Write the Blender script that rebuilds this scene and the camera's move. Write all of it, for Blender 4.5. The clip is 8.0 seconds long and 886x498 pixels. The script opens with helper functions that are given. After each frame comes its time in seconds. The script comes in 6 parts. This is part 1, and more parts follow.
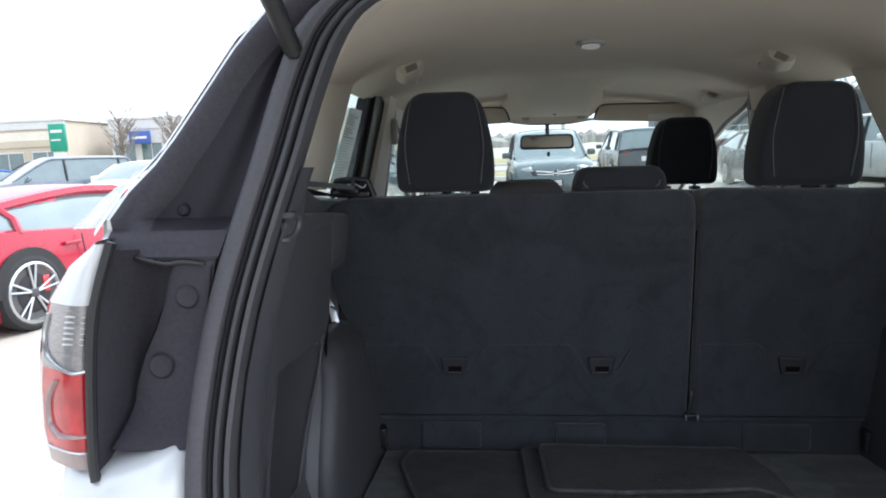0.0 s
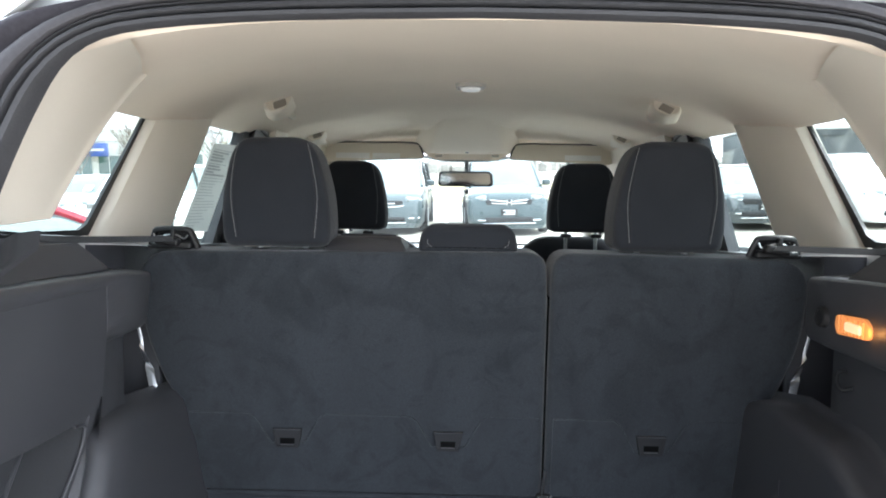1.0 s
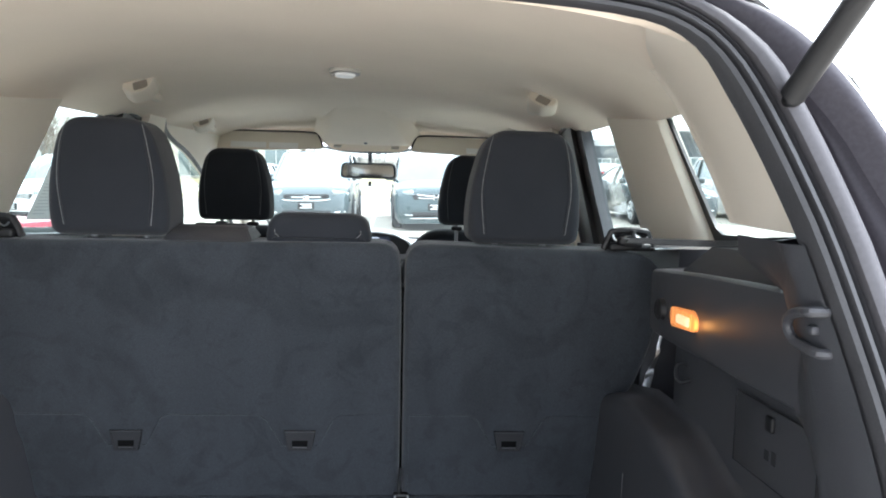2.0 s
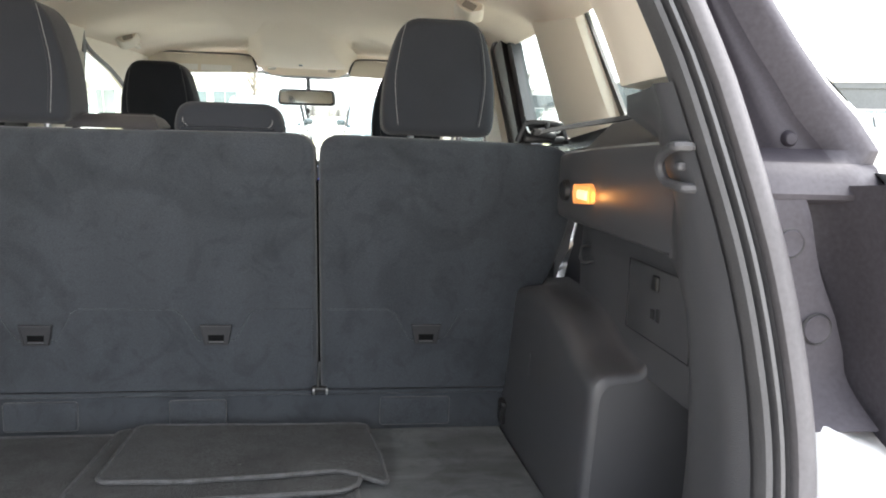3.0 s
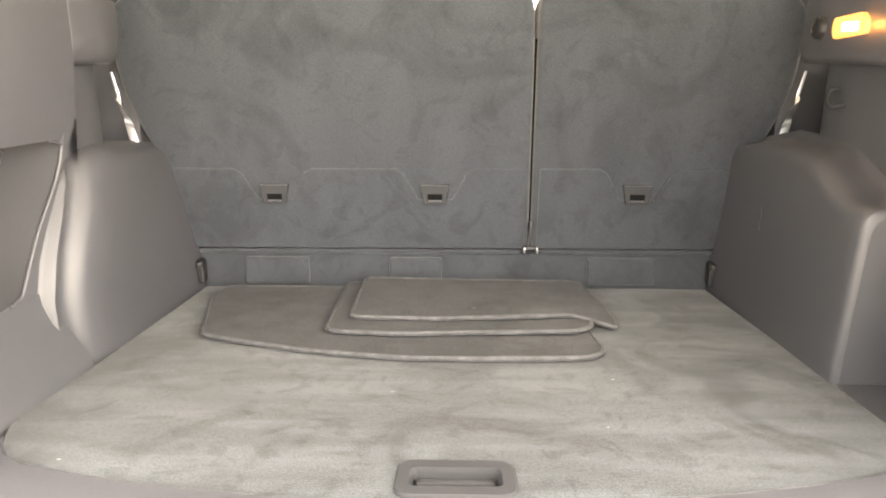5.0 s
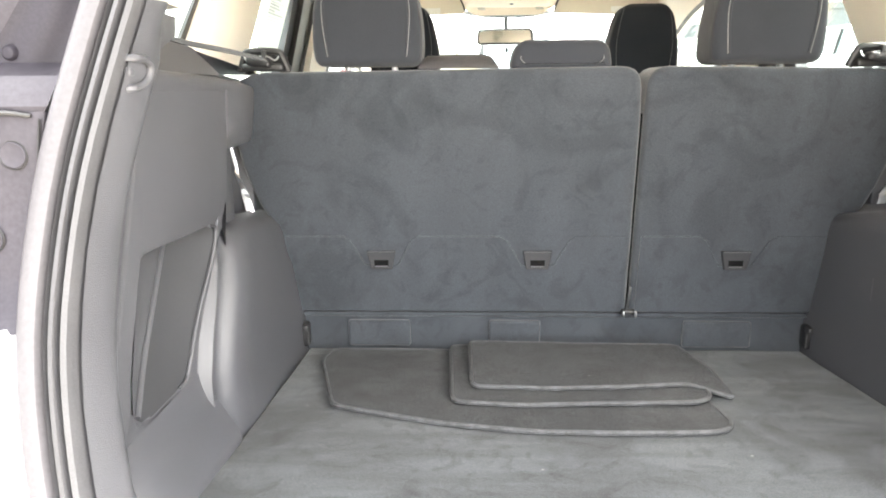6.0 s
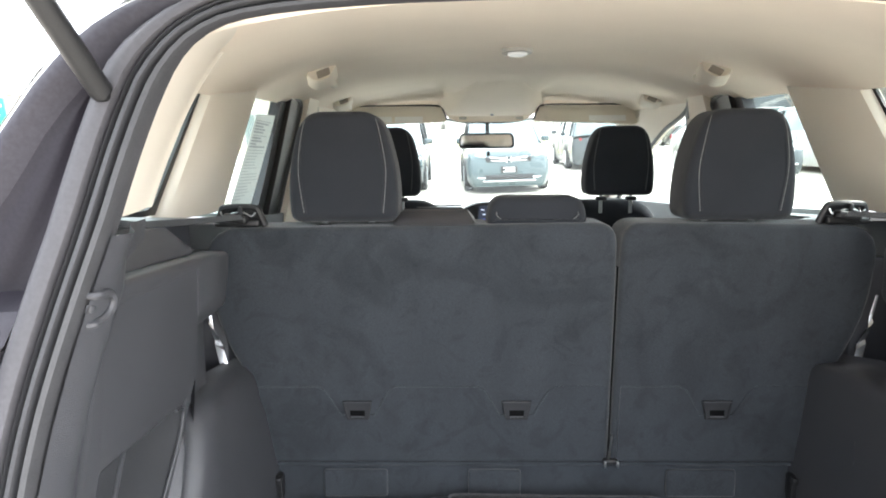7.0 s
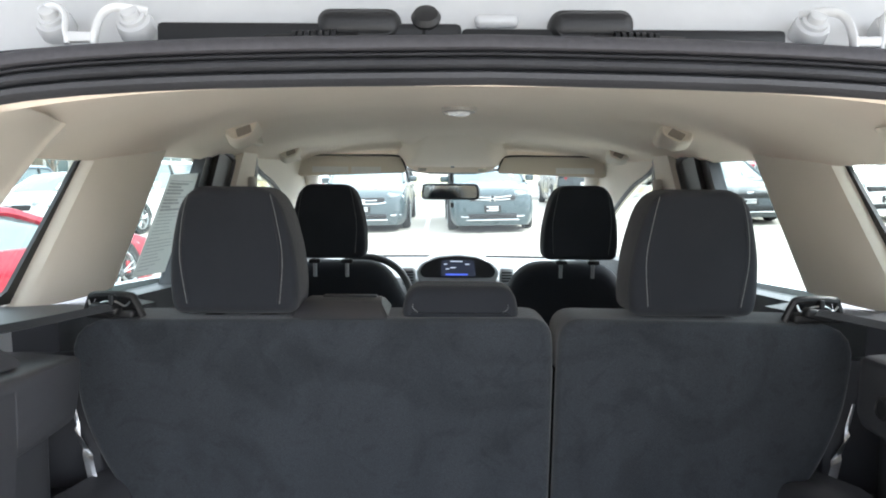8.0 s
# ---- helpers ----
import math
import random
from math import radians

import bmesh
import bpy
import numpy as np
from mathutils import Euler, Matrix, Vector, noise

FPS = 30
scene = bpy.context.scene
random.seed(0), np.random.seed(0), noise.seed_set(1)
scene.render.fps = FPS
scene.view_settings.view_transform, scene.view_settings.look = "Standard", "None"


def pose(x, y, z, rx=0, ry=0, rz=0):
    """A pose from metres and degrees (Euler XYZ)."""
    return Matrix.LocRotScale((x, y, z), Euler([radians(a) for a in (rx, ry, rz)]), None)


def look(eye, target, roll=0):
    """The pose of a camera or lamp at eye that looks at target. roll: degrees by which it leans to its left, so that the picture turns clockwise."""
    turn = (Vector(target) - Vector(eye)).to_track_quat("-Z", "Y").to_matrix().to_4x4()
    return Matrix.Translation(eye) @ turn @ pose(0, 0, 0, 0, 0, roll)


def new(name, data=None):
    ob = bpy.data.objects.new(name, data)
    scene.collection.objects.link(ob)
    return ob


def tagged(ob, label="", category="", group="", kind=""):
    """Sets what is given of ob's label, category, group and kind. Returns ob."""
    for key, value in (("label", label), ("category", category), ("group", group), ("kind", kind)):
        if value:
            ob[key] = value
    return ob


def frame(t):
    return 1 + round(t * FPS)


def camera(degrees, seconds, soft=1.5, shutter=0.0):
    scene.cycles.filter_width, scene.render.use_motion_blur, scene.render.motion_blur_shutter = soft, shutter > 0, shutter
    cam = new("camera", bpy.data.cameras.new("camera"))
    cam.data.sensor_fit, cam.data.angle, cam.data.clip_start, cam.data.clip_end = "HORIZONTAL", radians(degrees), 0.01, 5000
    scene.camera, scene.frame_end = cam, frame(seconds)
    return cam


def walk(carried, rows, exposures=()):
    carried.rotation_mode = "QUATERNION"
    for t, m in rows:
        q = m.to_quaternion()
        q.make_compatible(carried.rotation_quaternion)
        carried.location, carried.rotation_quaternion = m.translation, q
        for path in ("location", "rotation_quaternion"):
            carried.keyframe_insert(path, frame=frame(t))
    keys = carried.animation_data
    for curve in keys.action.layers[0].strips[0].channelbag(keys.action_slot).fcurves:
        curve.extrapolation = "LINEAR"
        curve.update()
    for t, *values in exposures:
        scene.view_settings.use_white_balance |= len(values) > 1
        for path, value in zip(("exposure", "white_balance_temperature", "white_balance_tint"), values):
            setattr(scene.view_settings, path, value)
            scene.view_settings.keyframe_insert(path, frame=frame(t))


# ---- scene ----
cam = camera(64.4, 8.0, soft=1.9)

# The car stands a little nose-down and leaning on the lot: CAR takes its own axes (x right, y ahead) into the world.
CAR = Matrix.Translation((0, 1, 0)) @ pose(0, 0, 0, 0, 1.6, 0) @ pose(0, 0, 0, -2.4, 0, 0) @ Matrix.Translation((0, -1, 0))
PATH = [
    (0, (-0.26, 0.024, 1.407), (-0.416, 2.007, 1.194), -1.2),
    (0.5, (-0.15, 0.078, 1.448), (-0.263, 2.067, 1.272), 0.0),
    (1, (-0.017, 0.176, 1.466), (-0.07, 2.17, 1.319), 0.8),
    (1.5, (0.068, 0.222, 1.472), (0.104, 2.217, 1.331), 1.3),
    (1.7, (0.095, 0.227, 1.47), (0.172, 2.221, 1.327), 1.4),
    (2.8, (0.206, 0.204, 1.378), (0.457, 2.171, 1.123), 1.8),
    (3, (0.211, 0.202, 1.352), (0.473, 2.163, 1.06), 1.8),
    (3.5, (0.213, 0.197, 1.296), (0.457, 2.143, 0.906), 1.7),
    (4, (0.198, 0.186, 1.246), (0.364, 2.123, 0.774), 1.3),
    (4.5, (0.132, 0.184, 1.233), (0.189, 2.113, 0.708), 0.6),
    (5, (0.012, 0.165, 1.252), (-0.036, 2.092, 0.717), -0.1),
    (5.2, (-0.044, 0.155, 1.264), (-0.121, 2.083, 0.735), -0.3),
    (6.3, (-0.19, 0.136, 1.374), (-0.259, 2.094, 0.969), -0.5),
    (6.5, (-0.182, 0.146, 1.406), (-0.241, 2.112, 1.043), -0.4),
    (7, (-0.159, 0.179, 1.494), (-0.195, 2.161, 1.227), -0.4),
    (7.5, (-0.087, 0.283, 1.526), (-0.098, 2.272, 1.321), 0.0),
    (8, (-0.032, 0.377, 1.571), (-0.035, 2.369, 1.401), 0.4),
]
EXPOSURES = [(0, 0.85, 5750, 9), (0.4, 1.92, 5950, 9), (1.0, 1.98, 5850, 9), (1.7, 2.0, 5800, 9), (2.8, 2.3, 6250, 10), (3.5, 3.2, 6900, 9), (4.5, 4.0, 7950, 11), (5.2, 4.0, 8100, 12), (6.3, 3.5, 6400, 9), (7, 2.55, 6200, 9), (7.5, 2.25, 6050, 9), (8, 1.88, 5900, 9)]
walk(cam, [(t, CAR @ look(eye, target, roll)) for t, eye, target, roll in PATH], EXPOSURES)

# ---- world and sun: a thin bright overcast ----
world = bpy.data.worlds.new("overcast")
scene.world = world
world.use_nodes = True
wn, wl = world.node_tree.nodes, world.node_tree.links
wn.clear()
sky = wn.new("ShaderNodeTexSky")
sky.sky_type = "NISHITA"
sky.sun_disc = False
sky.sun_elevation, sky.sun_rotation = radians(53), radians(64)
sky.dust_density = 4.0
cloud = wn.new("ShaderNodeTexNoise")
cloud.inputs["Scale"].default_value = 1.6
cloud.inputs["Detail"].default_value = 5
ramp = wn.new("ShaderNodeValToRGB")
ramp.color_ramp.elements[0].position, ramp.color_ramp.elements[0].color = 0.3, (0.62, 0.64, 0.68, 1)
ramp.color_ramp.elements[1].position, ramp.color_ramp.elements[1].color = 0.62, (1.0, 1.0, 1.0, 1)
bg_sky, bg_cloud, mixer, out = wn.new("ShaderNodeBackground"), wn.new("ShaderNodeBackground"), wn.new("ShaderNodeMixShader"), wn.new("ShaderNodeOutputWorld")
bg_sky.inputs[1].default_value = 0.1
# the cloud is thin: it glows broadly round the hidden sun
toward, glow_range = wn.new("ShaderNodeVectorMath"), wn.new("ShaderNodeMapRange")
toward.operation = "DOT_PRODUCT"
toward.inputs[1].default_value = (0.541, 0.264, 0.799)
glow_range.interpolation_type = "SMOOTHSTEP"
for key, v in zip(("From Min", "From Max", "To Min", "To Max"), (-0.3, 1.0, 1.3, 2.3)):
    glow_range.inputs[key].default_value = v
mixer.inputs[0].default_value = 0.8
coord = wn.new("ShaderNodeTexCoord")
wl.new(coord.outputs["Generated"], cloud.inputs["Vector"])
wl.new(cloud.outputs["Fac"], ramp.inputs[0])
wl.new(coord.outputs["Generated"], toward.inputs[0])
wl.new(toward.outputs["Value"], glow_range.inputs["Value"])
wl.new(glow_range.outputs[0], bg_cloud.inputs[1])
wl.new(sky.outputs[0], bg_sky.inputs[0])
wl.new(ramp.outputs[0], bg_cloud.inputs[0])
wl.new(bg_sky.outputs[0], mixer.inputs[1])
wl.new(bg_cloud.outputs[0], mixer.inputs[2])
wl.new(mixer.outputs[0], out.inputs[0])

sun_data = bpy.data.lights.new("sun", "SUN")
sun_data.energy, sun_data.angle, sun_data.color = 1.4, radians(14), (1.0, 0.95, 0.88)
sun = new("sun", sun_data)
sun.matrix_world = look((9.0, 4.4, 13.3), (0, 0, 0))


# ---- materials ----
def mat(name, color, rough=0.5, metal=0.0, var=0.15, grain=300.0, bump=0.1, blotch=4.0, dark=None, coat=0.0, sheen=0.0, spec=0.5, stretch=None, random_tint=0.0):
    """A surface with a fine grain and larger uneven patches."""
    m = bpy.data.materials.new(name)
    m.use_nodes = True
    n, l = m.node_tree.nodes, m.node_tree.links
    b = n["Principled BSDF"]
    b.inputs["Roughness"].default_value = rough
    b.inputs["Metallic"].default_value = metal
    b.inputs["Coat Weight"].default_value = coat
    b.inputs["Coat Roughness"].default_value = 0.06
    b.inputs["Sheen Weight"].default_value = sheen
    b.inputs["Specular IOR Level"].default_value = spec
    tc = n.new("ShaderNodeTexCoord")
    src = tc.outputs["Object"]
    if stretch:
        mp = n.new("ShaderNodeMapping")
        mp.inputs["Scale"].default_value = stretch
        l.new(src, mp.inputs["Vector"])
        src = mp.outputs[0]
    big, fine = n.new("ShaderNodeTexNoise"), n.new("ShaderNodeTexNoise")
    big.inputs["Scale"].default_value, big.inputs["Detail"].default_value = blotch, 4
    fine.inputs["Scale"].default_value, fine.inputs["Detail"].default_value = grain, 3
    l.new(src, big.inputs["Vector"])
    l.new(src, fine.inputs["Vector"])
    mx = n.new("ShaderNodeMath")
    mx.operation = "MULTIPLY_ADD"
    mx.inputs[1].default_value = 0.45
    l.new(fine.outputs["Fac"], mx.inputs[0])
    sc = n.new("ShaderNodeMath")
    sc.operation = "MULTIPLY"
    sc.inputs[1].default_value = 0.55
    l.new(big.outputs["Fac"], sc.inputs[0])
    l.new(sc.outputs[0], mx.inputs[2])
    cr = n.new("ShaderNodeValToRGB")
    lo = dark or tuple(c * (1 - var) for c in color)
    hi = tuple(min(1, c * (1 + var)) for c in color)
    cr.color_ramp.elements[0].position, cr.color_ramp.elements[0].color = 0.36, (*lo, 1)
    cr.color_ramp.elements[1].position, cr.color_ramp.elements[1].color = 0.64, (*hi, 1)
    l.new(mx.outputs[0], cr.inputs[0])
    l.new(cr.outputs[0], b.inputs["Base Color"])
    rr = n.new("ShaderNodeMapRange")
    rr.inputs["To Min"].default_value, rr.inputs["To Max"].default_value = max(0.02, rough - 0.07), min(1, rough + 0.07)
    l.new(big.outputs["Fac"], rr.inputs["Value"])
    l.new(rr.outputs[0], b.inputs["Roughness"])
    if bump:
        bp = n.new("ShaderNodeBump")
        bp.inputs["Strength"].default_value = bump
        bp.inputs["Distance"].default_value = 0.002
        l.new(fine.outputs["Fac"], bp.inputs["Height"])
        l.new(bp.outputs[0], b.inputs["Normal"])
    return m


def nap_mat(name, color, streak=(2.0, 16.0, 2.0), streaks=0.2, smudges=0.2, grain=400.0, fibres=0.25, bump=0.4, sheen=0.3, lint=0.0):
    """Napped carpet: brushed streaks, rubbed smudges, fibres and, where asked, scattered lint."""
    m = bpy.data.materials.new(name)
    m.use_nodes = True
    n, l = m.node_tree.nodes, m.node_tree.links
    b = n["Principled BSDF"]
    b.inputs["Roughness"].default_value = 0.97
    b.inputs["Sheen Weight"].default_value = sheen
    b.inputs["Specular IOR Level"].default_value = 0.08
    tc = n.new("ShaderNodeTexCoord")

    def noise_tex(scale, detail=4.0, warp=0.0, squash=None):
        node = n.new("ShaderNodeTexNoise")
        node.inputs["Scale"].default_value, node.inputs["Detail"].default_value, node.inputs["Distortion"].default_value = scale, detail, warp
        src = tc.outputs["Object"]
        if squash:
            mp = n.new("ShaderNodeMapping")
            mp.inputs["Scale"].default_value = squash
            mp.inputs["Rotation"].default_value = (0.0, 0.0, 0.06)
            l.new(src, mp.inputs["Vector"])
            src = mp.outputs[0]
        l.new(src, node.inputs["Vector"])
        return node.outputs["Fac"]

    def ranged(value, a, c, lo, hi):
        node = n.new("ShaderNodeMapRange")
        node.interpolation_type = "SMOOTHSTEP"
        for key, v in zip(("From Min", "From Max", "To Min", "To Max"), (a, c, lo, hi)):
            node.inputs[key].default_value = v
        l.new(value, node.inputs["Value"])
        return node.outputs[0]

    def maths(op, a, c):
        node = n.new("ShaderNodeMath")
        node.operation = op
        l.new(a, node.inputs[0])
        l.new(c, node.inputs[1])
        return node.outputs[0]

    fine = noise_tex(grain, 3.0)
    v = maths("MULTIPLY", ranged(noise_tex(3.0, 7.0, 0.3, streak), 0.3, 0.7, 1 - streaks, 1 + streaks), ranged(noise_tex(5.5, 6.0, 1.6), 0.50, 0.68, 1.0, 1 - smudges))
    v = maths("MULTIPLY", v, ranged(noise_tex(13.0, 5.0, 2.2), 0.54, 0.66, 1.0, 1 - 0.7 * smudges))
    v = maths("MULTIPLY", v, ranged(fine, 0.3, 0.7, 1 - fibres, 1 + fibres))
    tint = n.new("ShaderNodeMix")
    tint.data_type, tint.blend_type = "RGBA", "MULTIPLY"
    tint.inputs[0].default_value = 1.0
    tint.inputs[6].default_value = (*color, 1)
    l.new(v, tint.inputs[7])
    shade = tint.outputs[2]
    if lint:
        cells = n.new("ShaderNodeTexVoronoi")
        cells.inputs["Scale"].default_value = 38.0
        warped = n.new("ShaderNodeMapping")
        warped.inputs["Scale"].default_value = (0.7, 1.6, 1.0)
        l.new(tc.outputs["Object"], warped.inputs["Vector"])
        l.new(warped.outputs[0], cells.inputs["Vector"])
        pick = n.new("ShaderNodeSeparateColor")
        l.new(cells.outputs["Color"], pick.inputs[0])
        speck = maths("MULTIPLY", ranged(cells.outputs["Distance"], 0.05, 0.09, 1.0, 0.0), ranged(pick.outputs[0], 1 - lint, 1 - lint * 0.6, 0.0, 0.75))
        dots = n.new("ShaderNodeMix")
        dots.data_type = "RGBA"
        dots.inputs[7].default_value = (0.32, 0.32, 0.31, 1)
        l.new(speck, dots.inputs[0])
        l.new(shade, dots.inputs[6])
        shade = dots.outputs[2]
    l.new(shade, b.inputs["Base Color"])
    bp = n.new("ShaderNodeBump")
    bp.inputs["Strength"].default_value, bp.inputs["Distance"].default_value = bump, 0.002
    l.new(fine, bp.inputs["Height"])
    l.new(bp.outputs[0], b.inputs["Normal"])
    return m


def glass_mat(name, tint, gloss=1.0):
    """Thin window glass: clear with a faint tint, mirror-like at a glancing angle."""
    m = bpy.data.materials.new(name)
    m.use_nodes = True
    n, l = m.node_tree.nodes, m.node_tree.links
    n.clear()
    clear, shine, mixs, face, power, o = n.new("ShaderNodeBsdfTransparent"), n.new("ShaderNodeBsdfGlossy"), n.new("ShaderNodeMixShader"), n.new("ShaderNodeLayerWeight"), n.new("ShaderNodeMath"), n.new("ShaderNodeOutputMaterial")
    clear.inputs[0].default_value = (*tint, 1)
    shine.inputs["Roughness"].default_value = 0.02
    power.operation = "POWER"
    power.inputs[1].default_value = 5.0
    scale = n.new("ShaderNodeMath")
    scale.operation = "MULTIPLY_ADD"
    scale.inputs[1].default_value, scale.inputs[2].default_value = 0.7 * gloss, 0.03 * gloss
    l.new(face.outputs["Facing"], power.inputs[0])
    l.new(power.outputs[0], scale.inputs[0])
    l.new(scale.outputs[0], mixs.inputs[0])
    l.new(clear.outputs[0], mixs.inputs[1])
    l.new(shine.outputs[0], mixs.inputs[2])
    l.new(mixs.outputs[0], o.inputs[0])
    return m


def glow_mat(name, color, strength):
    m = bpy.data.materials.new(name)
    m.use_nodes = True
    b = m.node_tree.nodes["Principled BSDF"]
    b.inputs["Base Color"].default_value = (*color, 1)
    b.inputs["Emission Color"].default_value = (*color, 1)
    b.inputs["Emission Strength"].default_value = strength
    return m


HEADLINER = mat("headliner_fabric", (0.84, 0.725, 0.595), 0.95, var=0.05, grain=700, bump=0.25, blotch=3, sheen=0.2, spec=0.1)
PILLAR = mat("pillar_plastic_beige", (0.77, 0.71, 0.615), 0.6, var=0.04, grain=900, bump=0.12, blotch=5, spec=0.3)
TRIM = mat("trim_plastic_charcoal", (0.059, 0.060, 0.067), 0.42, var=0.10, grain=800, bump=0.3, blotch=6, spec=0.5)
SEATBACK = nap_mat("seatback_carpet", (0.0420, 0.0474, 0.0550), (5.0, 5.0, 1.2), 0.07, 0.20, 650, 0.20, 0.3, 0.3)
CARPET = nap_mat("cargo_carpet", (0.049, 0.055, 0.060), (1.6, 8.0, 1.0), 0.26, 0.42, 560, 0.32, 0.45, 0.15, 0.06)
MAT = nap_mat("mat_carpet", (0.0275, 0.029, 0.031), (6.0, 8.0, 1.0), 0.18, 0.25, 420, 0.55, 1.0, 0.08, 0.03)
BINDING = mat("mat_binding", (0.055, 0.057, 0.061), 0.75, var=0.45, grain=420, bump=0.8, blotch=60)
CLOTH = mat("seat_cloth_black", (0.0255, 0.0280, 0.0335), 0.9, var=0.15, grain=900, bump=0.3, blotch=9, sheen=0.14, spec=0.15)
THREAD = mat("thread_grey", (0.30, 0.30, 0.30), 0.8, var=0.3, grain=900, bump=0.2)
RUBBER = mat("seal_rubber", (0.044, 0.044, 0.048), 0.5, var=0.15, grain=400, bump=0.15, blotch=15)
JAMB = mat("jamb_paint_grey", (0.050, 0.047, 0.056), 0.6, var=0.18, grain=200, bump=0.05, blotch=5, spec=0.16)
GUTTER = mat("gutter_plastic", (0.021, 0.0185, 0.025), 0.6, var=0.2, grain=300, bump=0.08, blotch=5, spec=0.25)
FLANGE = mat("flange_paint_grey", (0.080, 0.077, 0.084), 0.55, var=0.12, grain=200, bump=0.05, blotch=5, spec=0.3)
WHITE = mat("body_paint_white", (0.64, 0.65, 0.66), 0.25, var=0.03, grain=60, bump=0.0, blotch=2, coat=0.6)
BLACKPL = mat("plastic_black", (0.015, 0.015, 0.016), 0.45, var=0.15, grain=500, bump=0.1)
STEEL = mat("steel_bracket", (0.55, 0.56, 0.57), 0.32, metal=1.0, var=0.12, grain=200, bump=0.05)
ZINC = mat("zinc_bracket", (0.66, 0.67, 0.69), 0.30, metal=0.9, var=0.12, grain=200, bump=0.05)
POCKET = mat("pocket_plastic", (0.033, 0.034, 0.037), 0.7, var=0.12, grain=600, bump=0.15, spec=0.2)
SILVERPL = mat("dash_plastic_silver", (0.46, 0.47, 0.48), 0.4, metal=0.3, var=0.06, grain=400, bump=0.03)
GREYPL = mat("plastic_grey_light", (0.50, 0.48, 0.44), 0.55, var=0.06, grain=600, bump=0.08)
STICKER = mat("visor_sticker", (0.86, 0.86, 0.84), 0.6, var=0.05, grain=150, bump=0.05)
# near-black that paints the shade in holes and in the backrest gap
HOLESHADE = mat("hole_shade_black", (0.006, 0.006, 0.0065), 0.9, var=0.2, grain=400, bump=0.1, spec=0.05)
# beige darkened to paint the shade inside the grab handle mounts
GRIPSHADE = mat("grip_hollow_shade", (0.30, 0.27, 0.235), 0.7, var=0.1, grain=500, bump=0.1)
PAPER = mat("paper_sticker", (0.72, 0.73, 0.73), 0.8, var=0.05, grain=150, bump=0.1, blotch=20)
pn, pl = PAPER.node_tree.nodes, PAPER.node_tree.links
thin, half_mix = pn.new("ShaderNodeBsdfTranslucent"), pn.new("ShaderNodeMixShader")
thin.inputs[0].default_value = (0.75, 0.76, 0.74, 1)
half_mix.inputs[0].default_value = 0.5
pl.new(pn["Principled BSDF"].outputs[0], half_mix.inputs[1])
pl.new(thin.outputs[0], half_mix.inputs[2])
pl.new(half_mix.outputs[0], pn["Material Output"].inputs[0])
INKPALE = mat("ink_faded", (0.46, 0.47, 0.49), 0.8, var=0.15, grain=100, bump=0)
INK = mat("ink_grey", (0.28, 0.29, 0.31), 0.8, var=0.15, grain=100, bump=0)
GLASS = glass_mat("window_glass", (0.82, 0.87, 0.85))
PRIVACY = glass_mat("quarter_glass", (0.80, 0.85, 0.83))
LENSRED = mat("lens_red", (0.42, 0.012, 0.02), 0.12, var=0.25, grain=60, bump=0.1, blotch=30, coat=1.0)
LENSPALE = mat("lens_pale", (0.30, 0.225, 0.22), 0.10, var=0.08, grain=90, bump=0.05, blotch=30, coat=1.0)
LENSCLEAR = mat("lens_clear", (0.26, 0.25, 0.25), 0.15, metal=0.3, var=0.25, grain=140, bump=0.25, blotch=60, coat=1.0, stretch=(1, 1, 6))
MIRROR = mat("mirror_silver", (0.85, 0.87, 0.87), 0.04, metal=1.0, var=0.02, grain=10, bump=0)
AMBER = glow_mat("cargo_lamp_lens", (1.0, 0.38, 0.11), 0.095)
BULB = glow_mat("cargo_lamp_bulb", (1.0, 0.62, 0.32), 0.24)
DOME = glow_mat("dome_lamp_lens", (0.6, 0.58, 0.54), 0.12)
SCREEN = glow_mat("screen_dark", (0.012, 0.014, 0.022), 0.6)
BLUEGLOW = glow_mat("screen_blue", (0.05, 0.08, 0.40), 0.6)
SCREENTXT = glow_mat("screen_digits", (0.7, 0.75, 0.85), 0.25)


# ---- building helpers ----
def mesh_of(bm, name, material, sharp=38):
    bmesh.ops.recalc_face_normals(bm, faces=bm.faces)
    me = bpy.data.meshes.new(name)
    bm.to_mesh(me)
    bm.free()
    for p in me.polygons:
        p.use_smooth = True
    me.set_sharp_from_angle(angle=radians(sharp))
    me.materials.append(material)
    return me


def part(name, bm, material, parent, label=""):
    ob = new(name, mesh_of(bm, name, material))
    ob.parent = parent
    return tagged(ob, label) if label else ob


def thing(name, label, category, group="", kind="", at=None):
    """An Empty that carries a thing's parts; without a pose it belongs to the car."""
    ob = new(name)
    ob.empty_display_size = 0.05
    ob.matrix_world = CAR if at is None else at
    return tagged(ob, label, category, group, kind)


def solo(name, bm, material, label, category, group="", kind="", at=None):
    """A thing that is one mesh."""
    ob = new(name, mesh_of(bm, name, material))
    ob.matrix_world = CAR if at is None else at
    return tagged(ob, label, category, group, kind)


def rbox(size, centre, bevel=0.01, seg=3, turn=None):
    """A box with rounded edges."""
    bm = bmesh.new()
    bmesh.ops.create_cube(bm, size=1)
    bmesh.ops.scale(bm, vec=size, verts=bm.verts)
    if bevel:
        bmesh.ops.bevel(bm, geom=bm.edges[:], offset=min(bevel, min(size) * 0.49), segments=seg, profile=0.5, affect="EDGES", clamp_overlap=True)
    if turn:
        bmesh.ops.rotate(bm, matrix=Euler([radians(a) for a in turn]).to_matrix(), verts=bm.verts)
    bmesh.ops.translate(bm, vec=centre, verts=bm.verts)
    return bm


